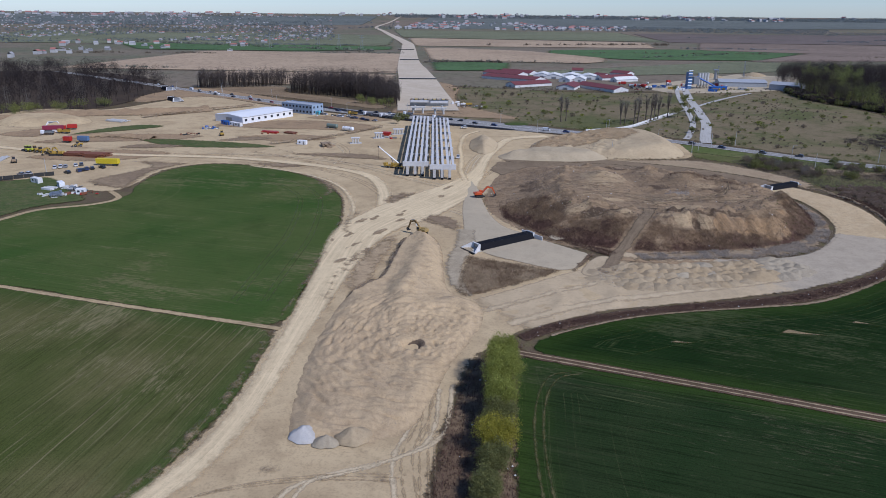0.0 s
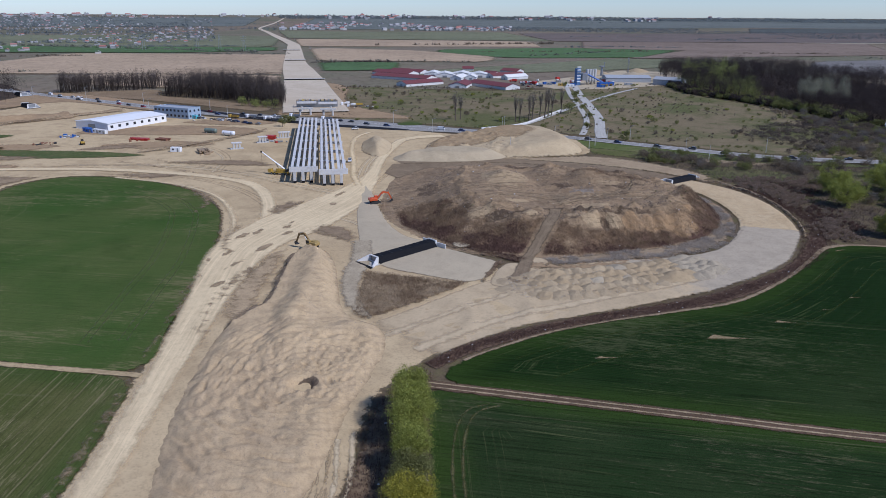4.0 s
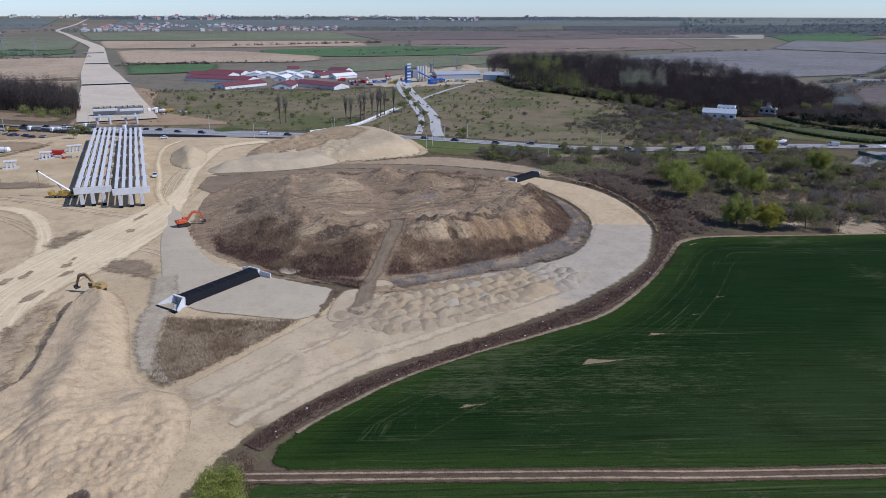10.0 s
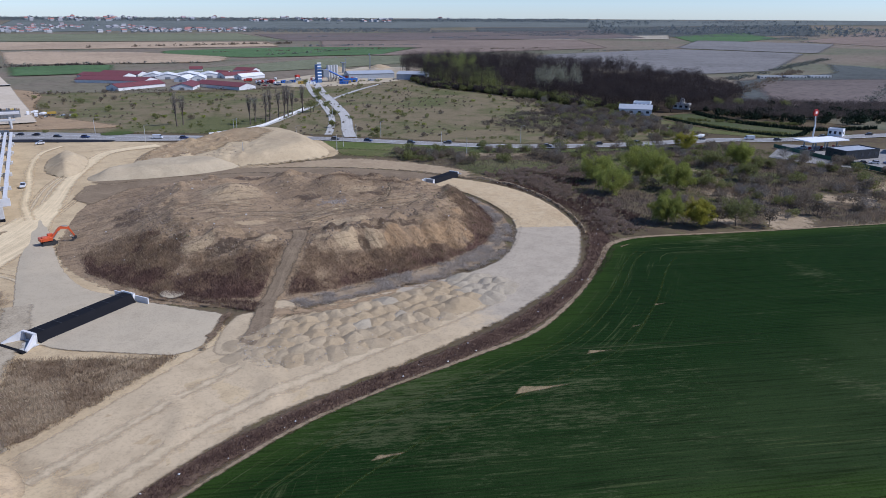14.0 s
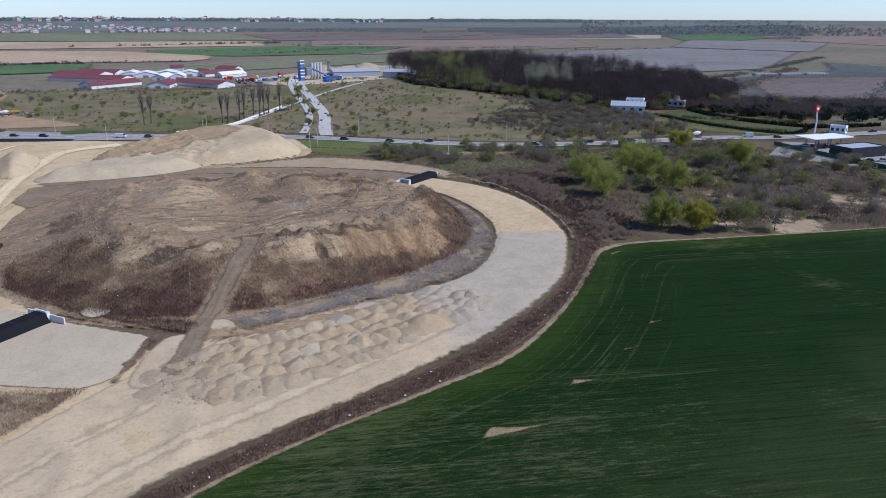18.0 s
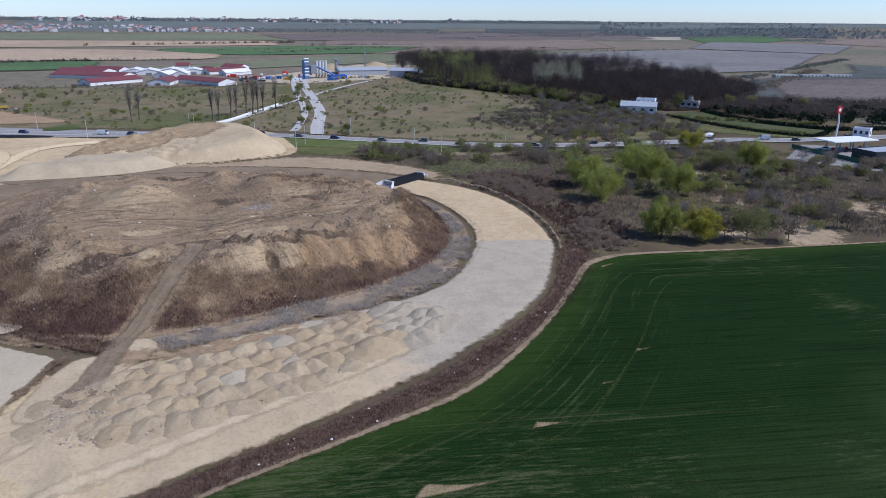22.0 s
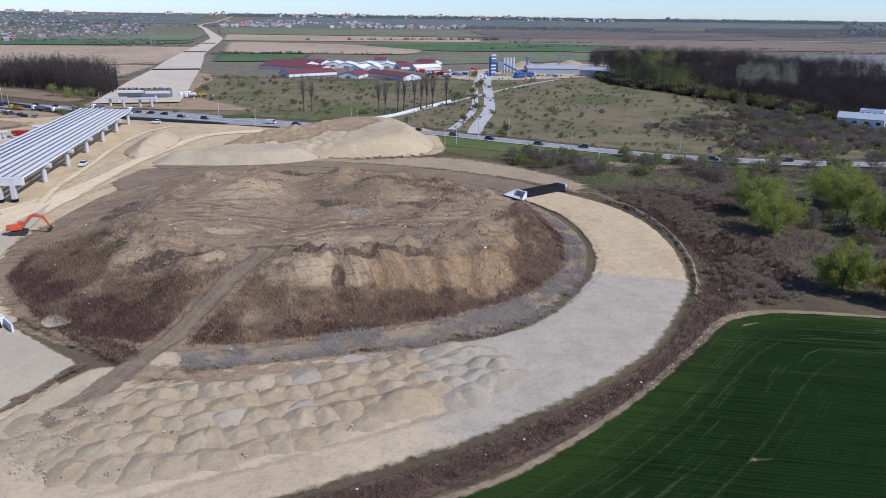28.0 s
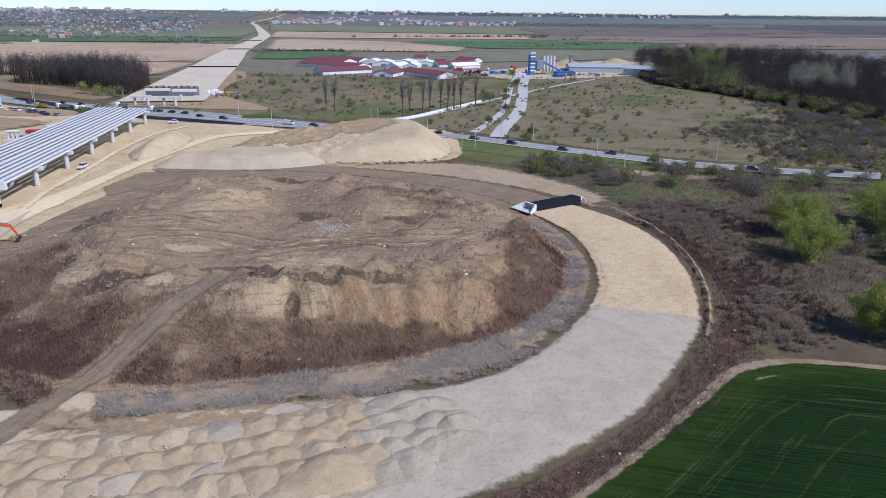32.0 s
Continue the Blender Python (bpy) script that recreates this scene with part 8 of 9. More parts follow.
def van_proto(mat):
    ob = thing("van", 0, 0, -50, 0, "", "van")
    part("body", lambda bm: prism(bm, [(2.7, 0.4), (2.7, 1.0), (2.2, 1.2), (1.6, 2.2), (-2.7, 2.25), (-2.7, 0.4)], 1.95, Matrix.Rotation(math.pi / 2, 4, "Z")), mat, ob)
    part("windscreen", lambda bm: prism(bm, [(2.22, 1.25), (1.68, 2.12), (1.45, 2.12), (2.0, 1.25)], 1.97, Matrix.Rotation(math.pi / 2, 4, "Z")), M_glass, ob)
    wheel_parts(ob, [(s * 0.9, y) for s in (-1, 1) for y in (-1.7, 1.7)], 0.36, 0.25)
    return ob


def truck_proto(cab, bed, kind=0):
    ob = thing("truck", 0, 0, -50, 0, "", "truck")
    part("cab", lambda bm: box(bm, (0, 3.2, 1.75), (2.4, 1.9, 2.3), bevel=0.15), cab, ob)
    part("windscreen", lambda bm: box(bm, (0, 4.13, 2.2), (2.1, 0.08, 0.9)), M_glass, ob)
    part("chassis", lambda bm: box(bm, (0, -0.2, 0.85), (1.0, 8.0, 0.35)), M_darksteel, ob)
    if kind == 0:
        part("tipper_body", lambda bm: prism(bm, [(-1.25, 1.1), (1.25, 1.1), (1.3, 2.5), (1.15, 2.5), (1.1, 1.3), (-1.1, 1.3), (-1.15, 2.5), (-1.3, 2.5)], 5.4, Matrix.Translation((0, -1.4, 0))), bed, ob)
    elif kind == 1:
        part("drum", lambda bm: (rod(bm, (0, 1.2, 2.1), (0, -1.5, 2.4), 0.8, 1.15, 12), rod(bm, (0, -1.5, 2.4), (0, -3.4, 2.7), 1.15, 0.5, 12)), bed, ob)
    else:
        part("box_body", lambda bm: box(bm, (0, -1.5, 2.35), (2.5, 6.2, 2.5), bevel=0.05), bed, ob)
    wheel_parts(ob, [(s * 1.0, y) for s in (-1, 1) for y in (-3.2, -1.9, 2.9)], 0.5, 0.35)
    return ob


CARS = [car_proto(m, i % 2) for i, m in enumerate(CAR_PAINTS)]
CAR_WORDS = ["black", "white", "silver grey", "navy blue", "dark red", "charcoal grey"]
VAN = van_proto(CAR_PAINTS[1])
TRUCKS = [truck_proto(M_white, M_steel, 0), truck_proto(M_white, M_offwhite, 1), truck_proto(M_yellow, M_yellow, 0), truck_proto(M_red, M_red, 2)]
TRUCK_WORDS = ["white tipper truck", "white concrete mixer truck", "yellow tipper truck", "dark red box truck"]


def put(ob, x, y, z, rz, label, group=""):
    c = copy_thing(ob, pose(x, y, z, 0, 0, rz))
    return tagged(c, label, "", group)


# traffic along the road
pts = smooth_ring(ROAD, 8, False)
al = np.concatenate([[0], np.cumsum(np.linalg.norm(np.diff(pts, axis=0), axis=1))])


def on_road(s, off):
    x, y = np.interp(s, al, pts[:, 0]), np.interp(s, al, pts[:, 1])
    x2, y2 = np.interp(s + 1, al, pts[:, 0]), np.interp(s + 1, al, pts[:, 1])
    tx, ty = x2 - x, y2 - y
    n = math.hypot(tx, ty)
    return x - ty / n * off, y + tx / n * off, math.degrees(math.atan2(-tx, ty))


q = np.random.default_rng(91)
s = 150.0
k = 0
while s < 1290:
    side = 1 if q.uniform() < 0.5 else -1
    wide = 4.8 if 380 < s < 620 else 2.3
    x, y, rz = on_road(s, side * wide)
    i = int(q.choice([0, 0, 1, 2, 3, 4, 5, 0, 1, 3]))
    if k % 13 == 5:
        put(VAN, x, y, 0.36, rz + (180 if side > 0 else 0), "white delivery van driving on the main road", "traffic on the road")
    elif k % 17 == 9:
        put(TRUCKS[k % 2], x, y, 0.36, rz + (180 if side > 0 else 0), TRUCK_WORDS[k % 2] + " on the main road", "traffic on the road")
    else:
        put(CARS[i], x, y, 0.36, rz + (180 if side > 0 else 0), CAR_WORDS[i] + " car driving on the main road", "traffic on the road")
    s += q.uniform(7, 22) if 300 < s < 700 else q.uniform(14, 42)
    k += 1
put(CARS[1], 8.0, 402, 0.5, 175, "white car on the sand beside the viaduct")
put(CARS[1], 14, 512, 0.5, 100, "white car parked on the sand by the road")

# yard cars and machines
for i, (x, y, rz) in enumerate(((-206, 366, 20), (-204, 368, 20), (-202, 369, 20), (-198, 372, 30), (-196, 374, 30), (-194, 355, 60), (-190, 359, 40), (-189, 361, 40), (-188, 363, 40), (-186, 365, 40), (-182, 368, 60), (-215, 350, 70), (-212, 351, 70))):
    put(CARS[(1, 1, 2, 1, 5, 0, 3, 0, 3, 0, 0, 2, 1, 0)[i]], x, y, 0.3, rz, CAR_WORDS[(1, 1, 2, 1, 5, 0, 3, 0, 3, 0, 0, 2, 1, 0)[i]] + " car parked in the site yard", "yard cars")
for i in range(11):
    x, y = -104 + 66 * hash2(i, 3), 599 - 52 * hash2(i, 3) + 6 * hash2(i, 5) - 20
    c = (0, 1, 2, 3, 5, 1)[i % 6]
    put(CARS[c], x, y, 0.3, 57 + 180 * (i % 2), CAR_WORDS[c] + " car parked beside the road works", "cars by the road works")
for i, (t, x, y, rz) in enumerate(((0, -62, 573, 57), (2, -75, 576, 60), (1, -48, 562, 57), (3, -262, 492, 110), (0, -266, 470, 90), (2, -258, 476, 80), (1, 15, 633, 80), (2, 20, 640, 100), (1, 10, 645, 95), (0, -30, 575, 57))):
    put(TRUCKS[t], x, y, 0.3, rz, TRUCK_WORDS[t] + " standing on the building site", "site trucks")


def loader(x, y, rz, mat, label):
    ob = thing("wheel_loader", x, y, 0.25, rz, label, "loader", "yard machines")
    part("rear_body", lambda bm: (box(bm, (0, -1.3, 1.5), (2.2, 2.8, 1.1), bevel=0.15), box(bm, (0, 0.2, 0.95), (1.2, 2.2, 0.7))), mat, ob)
    c = part("cab", lambda bm: box(bm, (0, 0.2, 2.5), (1.5, 1.5, 1.5), bevel=0.1), M_glass, ob)
    part("cab_roof", lambda bm: box(bm, (0, 0.2, 3.3), (1.7, 1.7, 0.15)), mat, c)
    part("lift_arm", lambda bm: (rod(bm, (0.7, 1.2, 1.6), (0.7, 3.2, 0.7), 0.16), rod(bm, (-0.7, 1.2, 1.6), (-0.7, 3.2, 0.7), 0.16)), mat, ob)
    part("bucket", lambda bm: prism(bm, [(0, 0), (1.0, 0), (1.05, 0.1), (0.25, 0.2), (0.2, 1.0), (0, 1.1)], 2.8, Matrix.Translation((0, 3.1, 0.05)) @ Matrix.Rotation(math.pi / 2, 4, "Z")), M_darksteel, ob)
    wheel_parts(ob, [(s * 1.05, y) for s in (-1, 1) for y in (-1.4, 1.6)], 0.75, 0.55)


for x, y, rz, m, lb in ((-247, 412, 60, M_lime, "lime yellow wheel loader in the yard"), (-245, 412, 70, M_lime, "lime yellow roller machine in the yard"), (-242, 412, 55, M_yellow, "yellow wheel loader in the yard row"), (-237, 409, 80, M_yellow, "yellow grader standing in the yard"), (-230, 405, 50, M_yellow, "yellow loader beside the rebar stacks"), (-225, 429, 120, M_yellow, "yellow loader near the site tanks"), (-236, 380, 30, M_timber, "brown muddy loader by the pipes"), (-150, 473, 20, M_yellow, "yellow loader beside the container offices")):
    loader(x, y, rz, m, lb)
for x, y, rz in ((-225, 400, 100), (-221, 400, 80)):
    excavator(x, y, 0.25, rz, M_yellow, "parked yellow excavator in the machine yard", 0.8)


def stack(name, x, y, rz, L, W, H, n, mat, label, cat):
    """Loose long pieces piled side by side."""
    ob = thing(name, x, y, 0.25, rz, label, cat)
    qq = np.random.default_rng(int(abs(x * 7 + y)))
    for i in range(n):
        a, b, c = (i % 5 - 2) * W / 5 + qq.normal(0, 0.1), qq.normal(0, L * 0.06), H * (i // 5 + 0.5) / max(1, n // 5)
        part("bar", lambda bm: box(bm, (a, b, c), (W / 5.5, L * qq.uniform(0.8, 1.0), H / max(1, n // 5) * 0.9), qq.normal(0, 0.03)), mat, ob)


stack("rebar_stack", -212, 402, 80, 12, 9, 1.6, 18, M_rust, "rusty steel reinforcement stacked in the yard", "rebar stack")
stack("rebar_stack", -199, 399, 80, 12, 10, 1.6, 18, M_rust, "rusty reinforcement cages stacked in the yard", "rebar stack")
stack("beam_stack", -121, 487, 70, 13, 4, 1.0, 10, M_red, "red painted steel beams stacked on sand", "beam stack")
stack("scrap_stack", -106, 484, 60, 9, 5, 1.0, 10, M_rust, "rusty scrap steel stacked on sand", "scrap stack")
stack("timber_stack", -74, 438, 20, 8, 6, 2.0, 15, M_timber, "weathered timber scaffold pieces on sand", "timber stack")
stack("pipe_stack", -248, 388, 10, 16, 4, 0.5, 10, M_conc, "pale pipes lying beside the yard track", "pipe stack")
stack("slab_stack", -247, 532, 70, 18, 8, 1.0, 10, M_conc, "pale concrete slabs stacked in the yard", "slab stack")


def trailer(x, y, rz, mat, L, label):
    ob = thing("trailer", x, y, 0.25, rz, label, "trailer")
    part("box_body", lambda bm: box(bm, (0, 0, 2.45), (2.5, L, 2.7), bevel=0.05), mat, ob)
    part("frame", lambda bm: box(bm, (0, 0, 0.95), (1.2, L - 0.5, 0.3)), M_darksteel, ob)
    wheel_parts(ob, [(s * 1.0, y) for s in (-1, 1) for y in (-L / 2 + 1.5, -L / 2 + 2.8)], 0.5, 0.3)


trailer(-182, 375, 84, paint("yellow_trailer_curtain", (0.62, 0.48, 0.02), 0.5), 12.5, "bright yellow box trailer parked in the yard")
trailer(-270, 485, 105, paint("maroon_trailer_side", (0.25, 0.03, 0.06), 0.5), 13, "maroon truck trailer parked by the earth heap")
trailer(-238, 442, 80, M_red, 5, "red steel container in the yard")
trailer(-229, 444, 80, paint("faded_blue_tank", (0.10, 0.17, 0.30), 0.5), 7, "blue tank trailer in the yard")


def container(x, y, rz, mat, label, L=6.0, z=0.2):
    ob = thing("site_container", x, y, z, rz, label, "container", "site containers")
    part("shell", lambda bm: box(bm, (0, 0, 1.3), (2.45, L, 2.6), bevel=0.05), mat, ob)
    part("door", lambda bm: box(bm, (-1.24, -L * 0.25, 1.1), (0.06, 0.9, 2.0)), M_steel, ob)
    part("window", lambda bm: box(bm, (-1.24, L * 0.2, 1.5), (0.06, 1.1, 0.9)), M_glass, ob)


for x, y, rz, m, lb in ((-90, 443, 75, M_white, "white site container standing on sand"), (-160, 519, 60, M_blue, "blue site office container"), (-163, 524, 60, M_blue, "blue office container in the row"), (-155, 517, 60, M_white, "white office container in the row"), (-150, 513, 60, M_offwhite, "pale container beside the warehouse"), (-270, 487, 20, M_offwhite, "pale container cabin in the yard"), (-198, 334, 60, M_offwhite, "pale garden cabin on the grass")):
    container(x, y, rz, m, lb)


def tank(x, y, rz, mat, label):
    ob = thing("storage_tank", x, y, 0.25, rz, label, "tank", "storage tanks")
    part("shell", lambda bm: (rod(bm, (0, -4.2, 1.7), (0, 4.2, 1.7), 1.45, n=20), rod(bm, (0, 4.2, 1.7), (0, 4.8, 1.7), 1.45, 0.6, 20), rod(bm, (0, -4.8, 1.7), (0, -4.2, 1.7), 0.6, 1.45, 20)), mat, ob)
    for s in (-2.6, 2.6):
        part("saddle", lambda bm: box(bm, (0, s, 0.3), (2.6, 0.5, 0.6)), M_conc, ob)
        part("strap", lambda bm: rod(bm, (0, s - 0.15, 1.7), (0, s + 0.15, 1.7), 1.48, n=20), M_steel, ob)


stack("scrap_stack", -176, 310, 30, 7, 5, 1.2, 15, M_steel, "grey scrap machinery heaped on the grass plot", "scrap stack")
stack("scrap_stack", -185, 321, 70, 6, 4, 1.0, 10, M_offwhite, "pale scrap parts heaped on the grass plot", "scrap stack")
container(-166, 313, 100, M_white, "white box body on the grass plot", 4)
container(-182, 326, 40, M_white, "white van body on the grass plot", 5)
tank(-81, 508, 60, paint("green_grey_tank", (0.16, 0.20, 0.16), 0.5), "green-grey steel tank lying on sand")
tank(-68, 496, 60, M_white, "white steel tank lying on sand")
for x, y, n in ((-56, 448, 3), (-43, 468, 3), (-31, 484, 4)):
    ob = thing("pier_stub", x, y, 0.2, 10, "unfinished pale concrete pier stubs with a cap", "pier")
    for i in range(n):
        part("column", lambda bm: box(bm, (i * 1.7 - n * 0.85, 0, 1.7), (1.0, 1.6, 3.4), bevel=0.1), M_conc, ob)
    part("pier_cap", lambda bm: box(bm, (-0.8, 0, 3.6), (n * 1.8 + 0.4, 2.2, 0.7), bevel=0.08), M_girder, ob)
    part("footing", lambda bm: box(bm, (-0.8, 0, 0.2), (n * 1.8 + 2, 3.4, 0.5)), M_conc, ob)
stack("scaffold_stack", -40, 480, 75, 6, 4, 2.2, 15, M_red, "red steel shutter frames beside the piers", "scaffold")


# ---------- buildings ----------
def hall(name, ax, ay, bx, by, w, h, ridge, wall, roof, label, windows=0, z=0.1, group=""):
    """A long building with a pitched roof from a to b."""
    L = math.hypot(bx - ax, by - ay)
    ob = thing(name, (ax + bx) / 2, (ay + by) / 2, z, heading(ax, ay, bx, by), label, "building", group)
    part("wall", lambda bm: prism(bm, [(-w / 2, 0), (w / 2, 0), (w / 2, h), (0, h + ridge - 0.1), (-w / 2, h)], L), wall, ob)
    o = 0.5

    def cover(bm):
        sl = ridge / (w / 2)
        prism(bm, [(-w / 2 - o, h - o * sl + 0.05), (0, h + ridge + 0.05), (w / 2 + o, h - o * sl + 0.05), (w / 2 + o, h - o * sl + 0.3), (0, h + ridge + 0.3), (-w / 2 - o, h - o * sl + 0.3)], L + 0.8)
    part("roof", cover, roof, ob)
    for i in range(windows):
        yy = -L / 2 + (i + 0.5) * L / windows
        for s in (-1, 1):
            part("window", lambda bm: box(bm, (s * (w / 2 + 0.02), yy, h * 0.55), (0.08, min(2.2, L / windows * 0.55), h * 0.35)), M_glass, ob)
    part("door", lambda bm: box(bm, (0, -L / 2 - 0.03, h * 0.4), (w * 0.22, 0.1, h * 0.8)), M_steel, ob)
    return ob


def block(name, x, y, rz, w, l, h, wall, label, rows=2, cols=6, z=0.1, cat="building"):
    """A flat-roofed building with window rows."""
    ob = thing(name, x, y, z, rz, label, cat)
    part("wall", lambda bm: box(bm, (0, 0, h / 2), (w, l, h)), wall, ob)
    part("parapet", lambda bm: [box(bm, (cx, cy, h + 0.25), s) for cx, cy, s in ((0, l / 2 - 0.15, (w, 0.3, 0.5)), (0, -l / 2 + 0.15, (w, 0.3, 0.5)), (w / 2 - 0.15, 0, (0.3, l - 0.6, 0.5)), (-w / 2 + 0.15, 0, (0.3, l - 0.6, 0.5)))], wall, ob)
    part("roof", lambda bm: box(bm, (0, 0, h + 0.05), (w - 0.7, l - 0.7, 0.1)), M_greyroof, ob)
    for r in range(rows):
        zz = h * (r + 0.55) / rows
        for c in range(cols):
            yy = -l / 2 + (c + 0.5) * l / cols
            for s in (-1, 1):
                part("window", lambda bm: box(bm, (s * (w / 2 + 0.02), yy, zz), (0.08, l / cols * 0.5, h / rows * 0.42)), M_glass, ob)
        for c in range(max(1, int(w / 4))):
            xx = -w / 2 + (c + 0.5) * w / max(1, int(w / 4))
            for s in (-1, 1):
                part("window", lambda bm: box(bm, (xx, s * (l / 2 + 0.02), zz), (1.6, 0.08, h / rows * 0.42)), M_glass, ob)
    return ob


hall("warehouse", -162, 530.5, -134, 574, 30, 5.0, 1.3, M_white, M_white, "long white metal-clad warehouse with shallow roof", 8)
block("office_building", -118, 589, 57, 13, 34, 7.5, M_office, "blue-grey two-storey office block beside the warehouse", 2, 9)
container(-104, 578, 57, M_teal, "turquoise cabin beside the office block", 6)

for i, (ax, ay, bx, by, w, roof, lb) in enumerate((
        (54, 926, 115, 873, 20, M_redroof, "long low farm hall with dull red roof"),
        (58, 985, 101, 944, 18, M_redroof, "rear long red-roofed farm hall"),
        (73, 809, 118, 838, 14, M_redroof, "front red-roofed farm hall with white wall"),
        (80, 1000, 118, 966, 16, M_redroof, "red-roofed farm hall at the back"),
        (131, 785, 146, 822, 16, M_redroof, "farm hall with white gable and red roof"),
        (157, 822, 187, 764, 16, M_redroof, "red-roofed farm hall with bright white gable"),
        (192, 907, 237, 925, 14, M_redroof, "long dull red farm roof beside the white halls"),
        (124, 931, 130, 960, 16, M_offwhite, "white-roofed farm hall in the yard"),
        (137, 915, 142, 945, 18, M_offwhite, "broad white-roofed farm hall"),
        (159, 922, 166, 951, 20, M_offwhite, "large white-roofed farm hall"),
        (181, 910, 186, 940, 18, M_offwhite, "white-roofed farm hall beside the red halls"),
        (144, 875, 158, 901, 10, M_offwhite, "low pale farm shed"),
        (163, 879, 170, 908, 10, M_offwhite, "low white farm shed"),
        (197, 946, 207, 930, 12, M_redroof, "small dull red farm hall"),
        (230, 990, 248, 970, 14, M_redroof, "rear red-roofed farm hall"),
        (179, 1025, 194, 1022, 12, M_redroof, "red farm roof behind the white halls"),
        (205, 880, 235, 897, 8, M_offwhite, "grey skeleton farm shed"))):
    hall("farm_hall", ax, ay, bx, by, w * (1.4 if roof is M_offwhite else 1.25), 3.0, 2.9, M_offwhite, roof, lb, 0, group="farm halls")


M_plantblue = paint("faded_blue_cladding", (0.08, 0.15, 0.29), 0.5, wear=0.35, scale=0.4)


def plant():
    ob = thing("mixing_plant", 276, 808, 0.1, 15, "blue steel concrete mixing plant with grey silos", "plant")
    part("tower", lambda bm: box(bm, (-4, 0, 9.2), (5, 5, 18.4), bevel=0.1), M_plantblue, ob, "tall blue clad mixing tower")
    part("tower_stripe", lambda bm: [box(bm, (-4, -2.55, 4 + i * 3.2), (5.1, 0.2, 0.9)) for i in range(6)], M_white, ob, "white panel bands")
    part("hopper", lambda bm: box(bm, (4, 0, 9), (7, 6, 8), bevel=0.1), M_steel, ob)
    for i in range(4):
        part("silo", lambda bm: (rod(bm, (10 + i * 3.6, 2, 5), (10 + i * 3.6, 2, 17), 1.6, n=14), rod(bm, (10 + i * 3.6, 2, 2), (10 + i * 3.6, 2, 5), 0.5, 1.6, 14)), M_conc, ob, "grey cement silo")
        for a, b in ((-1.2, -1.2), (1.2, -1.2), (-1.2, 1.2), (1.2, 1.2)):
            part("silo_leg", lambda bm: box(bm, (10 + i * 3.6 + a, 2 + b, 1.5), (0.3, 0.3, 3.4)), M_darksteel, ob)
    part("conveyor", lambda bm: rod(bm, (26, -12, 1.5), (6, 0, 13), 0.9, n=4), M_blue, ob)
    for i in range(4):
        part("aggregate_bin", lambda bm: box(bm, (14 + i * 5, -18, 2.2), (4.5, 5, 3.6), taper=1.15), M_blue, ob, "blue aggregate bin")
    part("platform", lambda bm: box(bm, (-3.5, -3.4, 14), (7, 1.2, 0.3)), M_steel, ob)


plant()
for x, y, m in ((252, 800, M_yellow), (258, 790, M_white), (300, 800, M_blue), (290, 780, M_blue), (312, 810, M_greyroof), (330, 800, M_greyroof)):
    container(x, y, 75, m, "steel container standing by the mixing plant", 9)
ob = hall("plant_shed", 320, 850, 372, 842, 26, 5, 2.5, M_greyroof, M_greyroof, "long grey plant shed")
hall("plant_shed", 368, 812, 392, 790, 18, 6, 2.5, M_greyroof, M_greyroof, "blue-grey plant shed near the wood")
for x, y, h, r in ((350, 930, 16, 0.4), (395, 960, 20, 0.4), (398, 964, 17, 0.3), (345, 925, 12, 2.0)):
    ob = thing("plant_mast", x, y, 0.1, 0, "tall pale steel mast at the gravel works", "mast")
    part("mast", lambda bm: rod(bm, (0, 0, 0), (0, 0, h), r, r * 0.7, 8), M_steel, ob)
    part("head", lambda bm: box(bm, (0, 0, h), (r * 3, r * 3, 1.2)), M_steel, ob)
for i, (x, y, s) in enumerate(((320, 905, 4), (352, 960, 5), (390, 930, 4.5), (300, 880, 3.5), (420, 985, 5), (332, 880, 3))):
    ob = new("stockpile", heap_mesh(500 + i, M_heap[i % 3], 3.0, 1.5))
    ob.matrix_basis = pose(x, y, 0.0) @ Matrix.Diagonal((s, s, s * 0.7, 1))
    tagged(ob, "large pale gravel stockpile at the works", "stockpile", "stockpiles")

qc = np.random.default_rng(611)
for i in range(26):
    x, y = qc.uniform(232, 345), qc.uniform(772, 872)
    if abs(x - 262) < 12 and y < 800:
        continue
    if i % 3 == 0:
        put(TRUCKS[i % 4], x, y, 0.2, qc.uniform(0, 360), TRUCK_WORDS[i % 4] + " parked at the mixing plant", "plant trucks")
    else:
        container(x, y, qc.uniform(0, 180), (M_offwhite, M_blue, M_steel, M_rust, M_white, M_red)[i % 6], ("pale", "blue", "grey", "rust brown", "white", "red")[i % 6] + " steel container in the plant yard", 6)
for i in range(16):
    x, y = 205 + 25 * hash2(i, 8), 790 + 60 * hash2(i, 9)
    put(TRUCKS[(i * 3) % 4] if i % 2 else CARS[i % 6], x, y, 0.2, 90 * hash2(i, 3), (TRUCK_WORDS[(i * 3) % 4] if i % 2 else CAR_WORDS[i % 6] + " car") + " parked by the farm halls", "farm vehicles")
strip("plant_yard", [(225, 800), (270, 815), (330, 850), (400, 920), (440, 990)], [70, 110, 130, 120, 80], flat(0.14), M_pad, "pale dusty yard of the plant and gravel works", "yard", cross=7)

# house and outbuildings by the wood
hall("house", 384, 470, 400, 454, 12, 4.5, 2.5, M_offwhite, M_greyroof, "white house with grey pitched roof by the wood", 4)
block("house", 402, 466, 40, 8, 12, 8, M_white, "white flat-roofed two-storey house", 2, 4)
for x, y in ((760, 634), (789, 622), (818, 611)):
    block("long_shed", x, y, -20, 27, 7, 2.6, M_conc, "long low grey shed on the far plain", 1, 3)
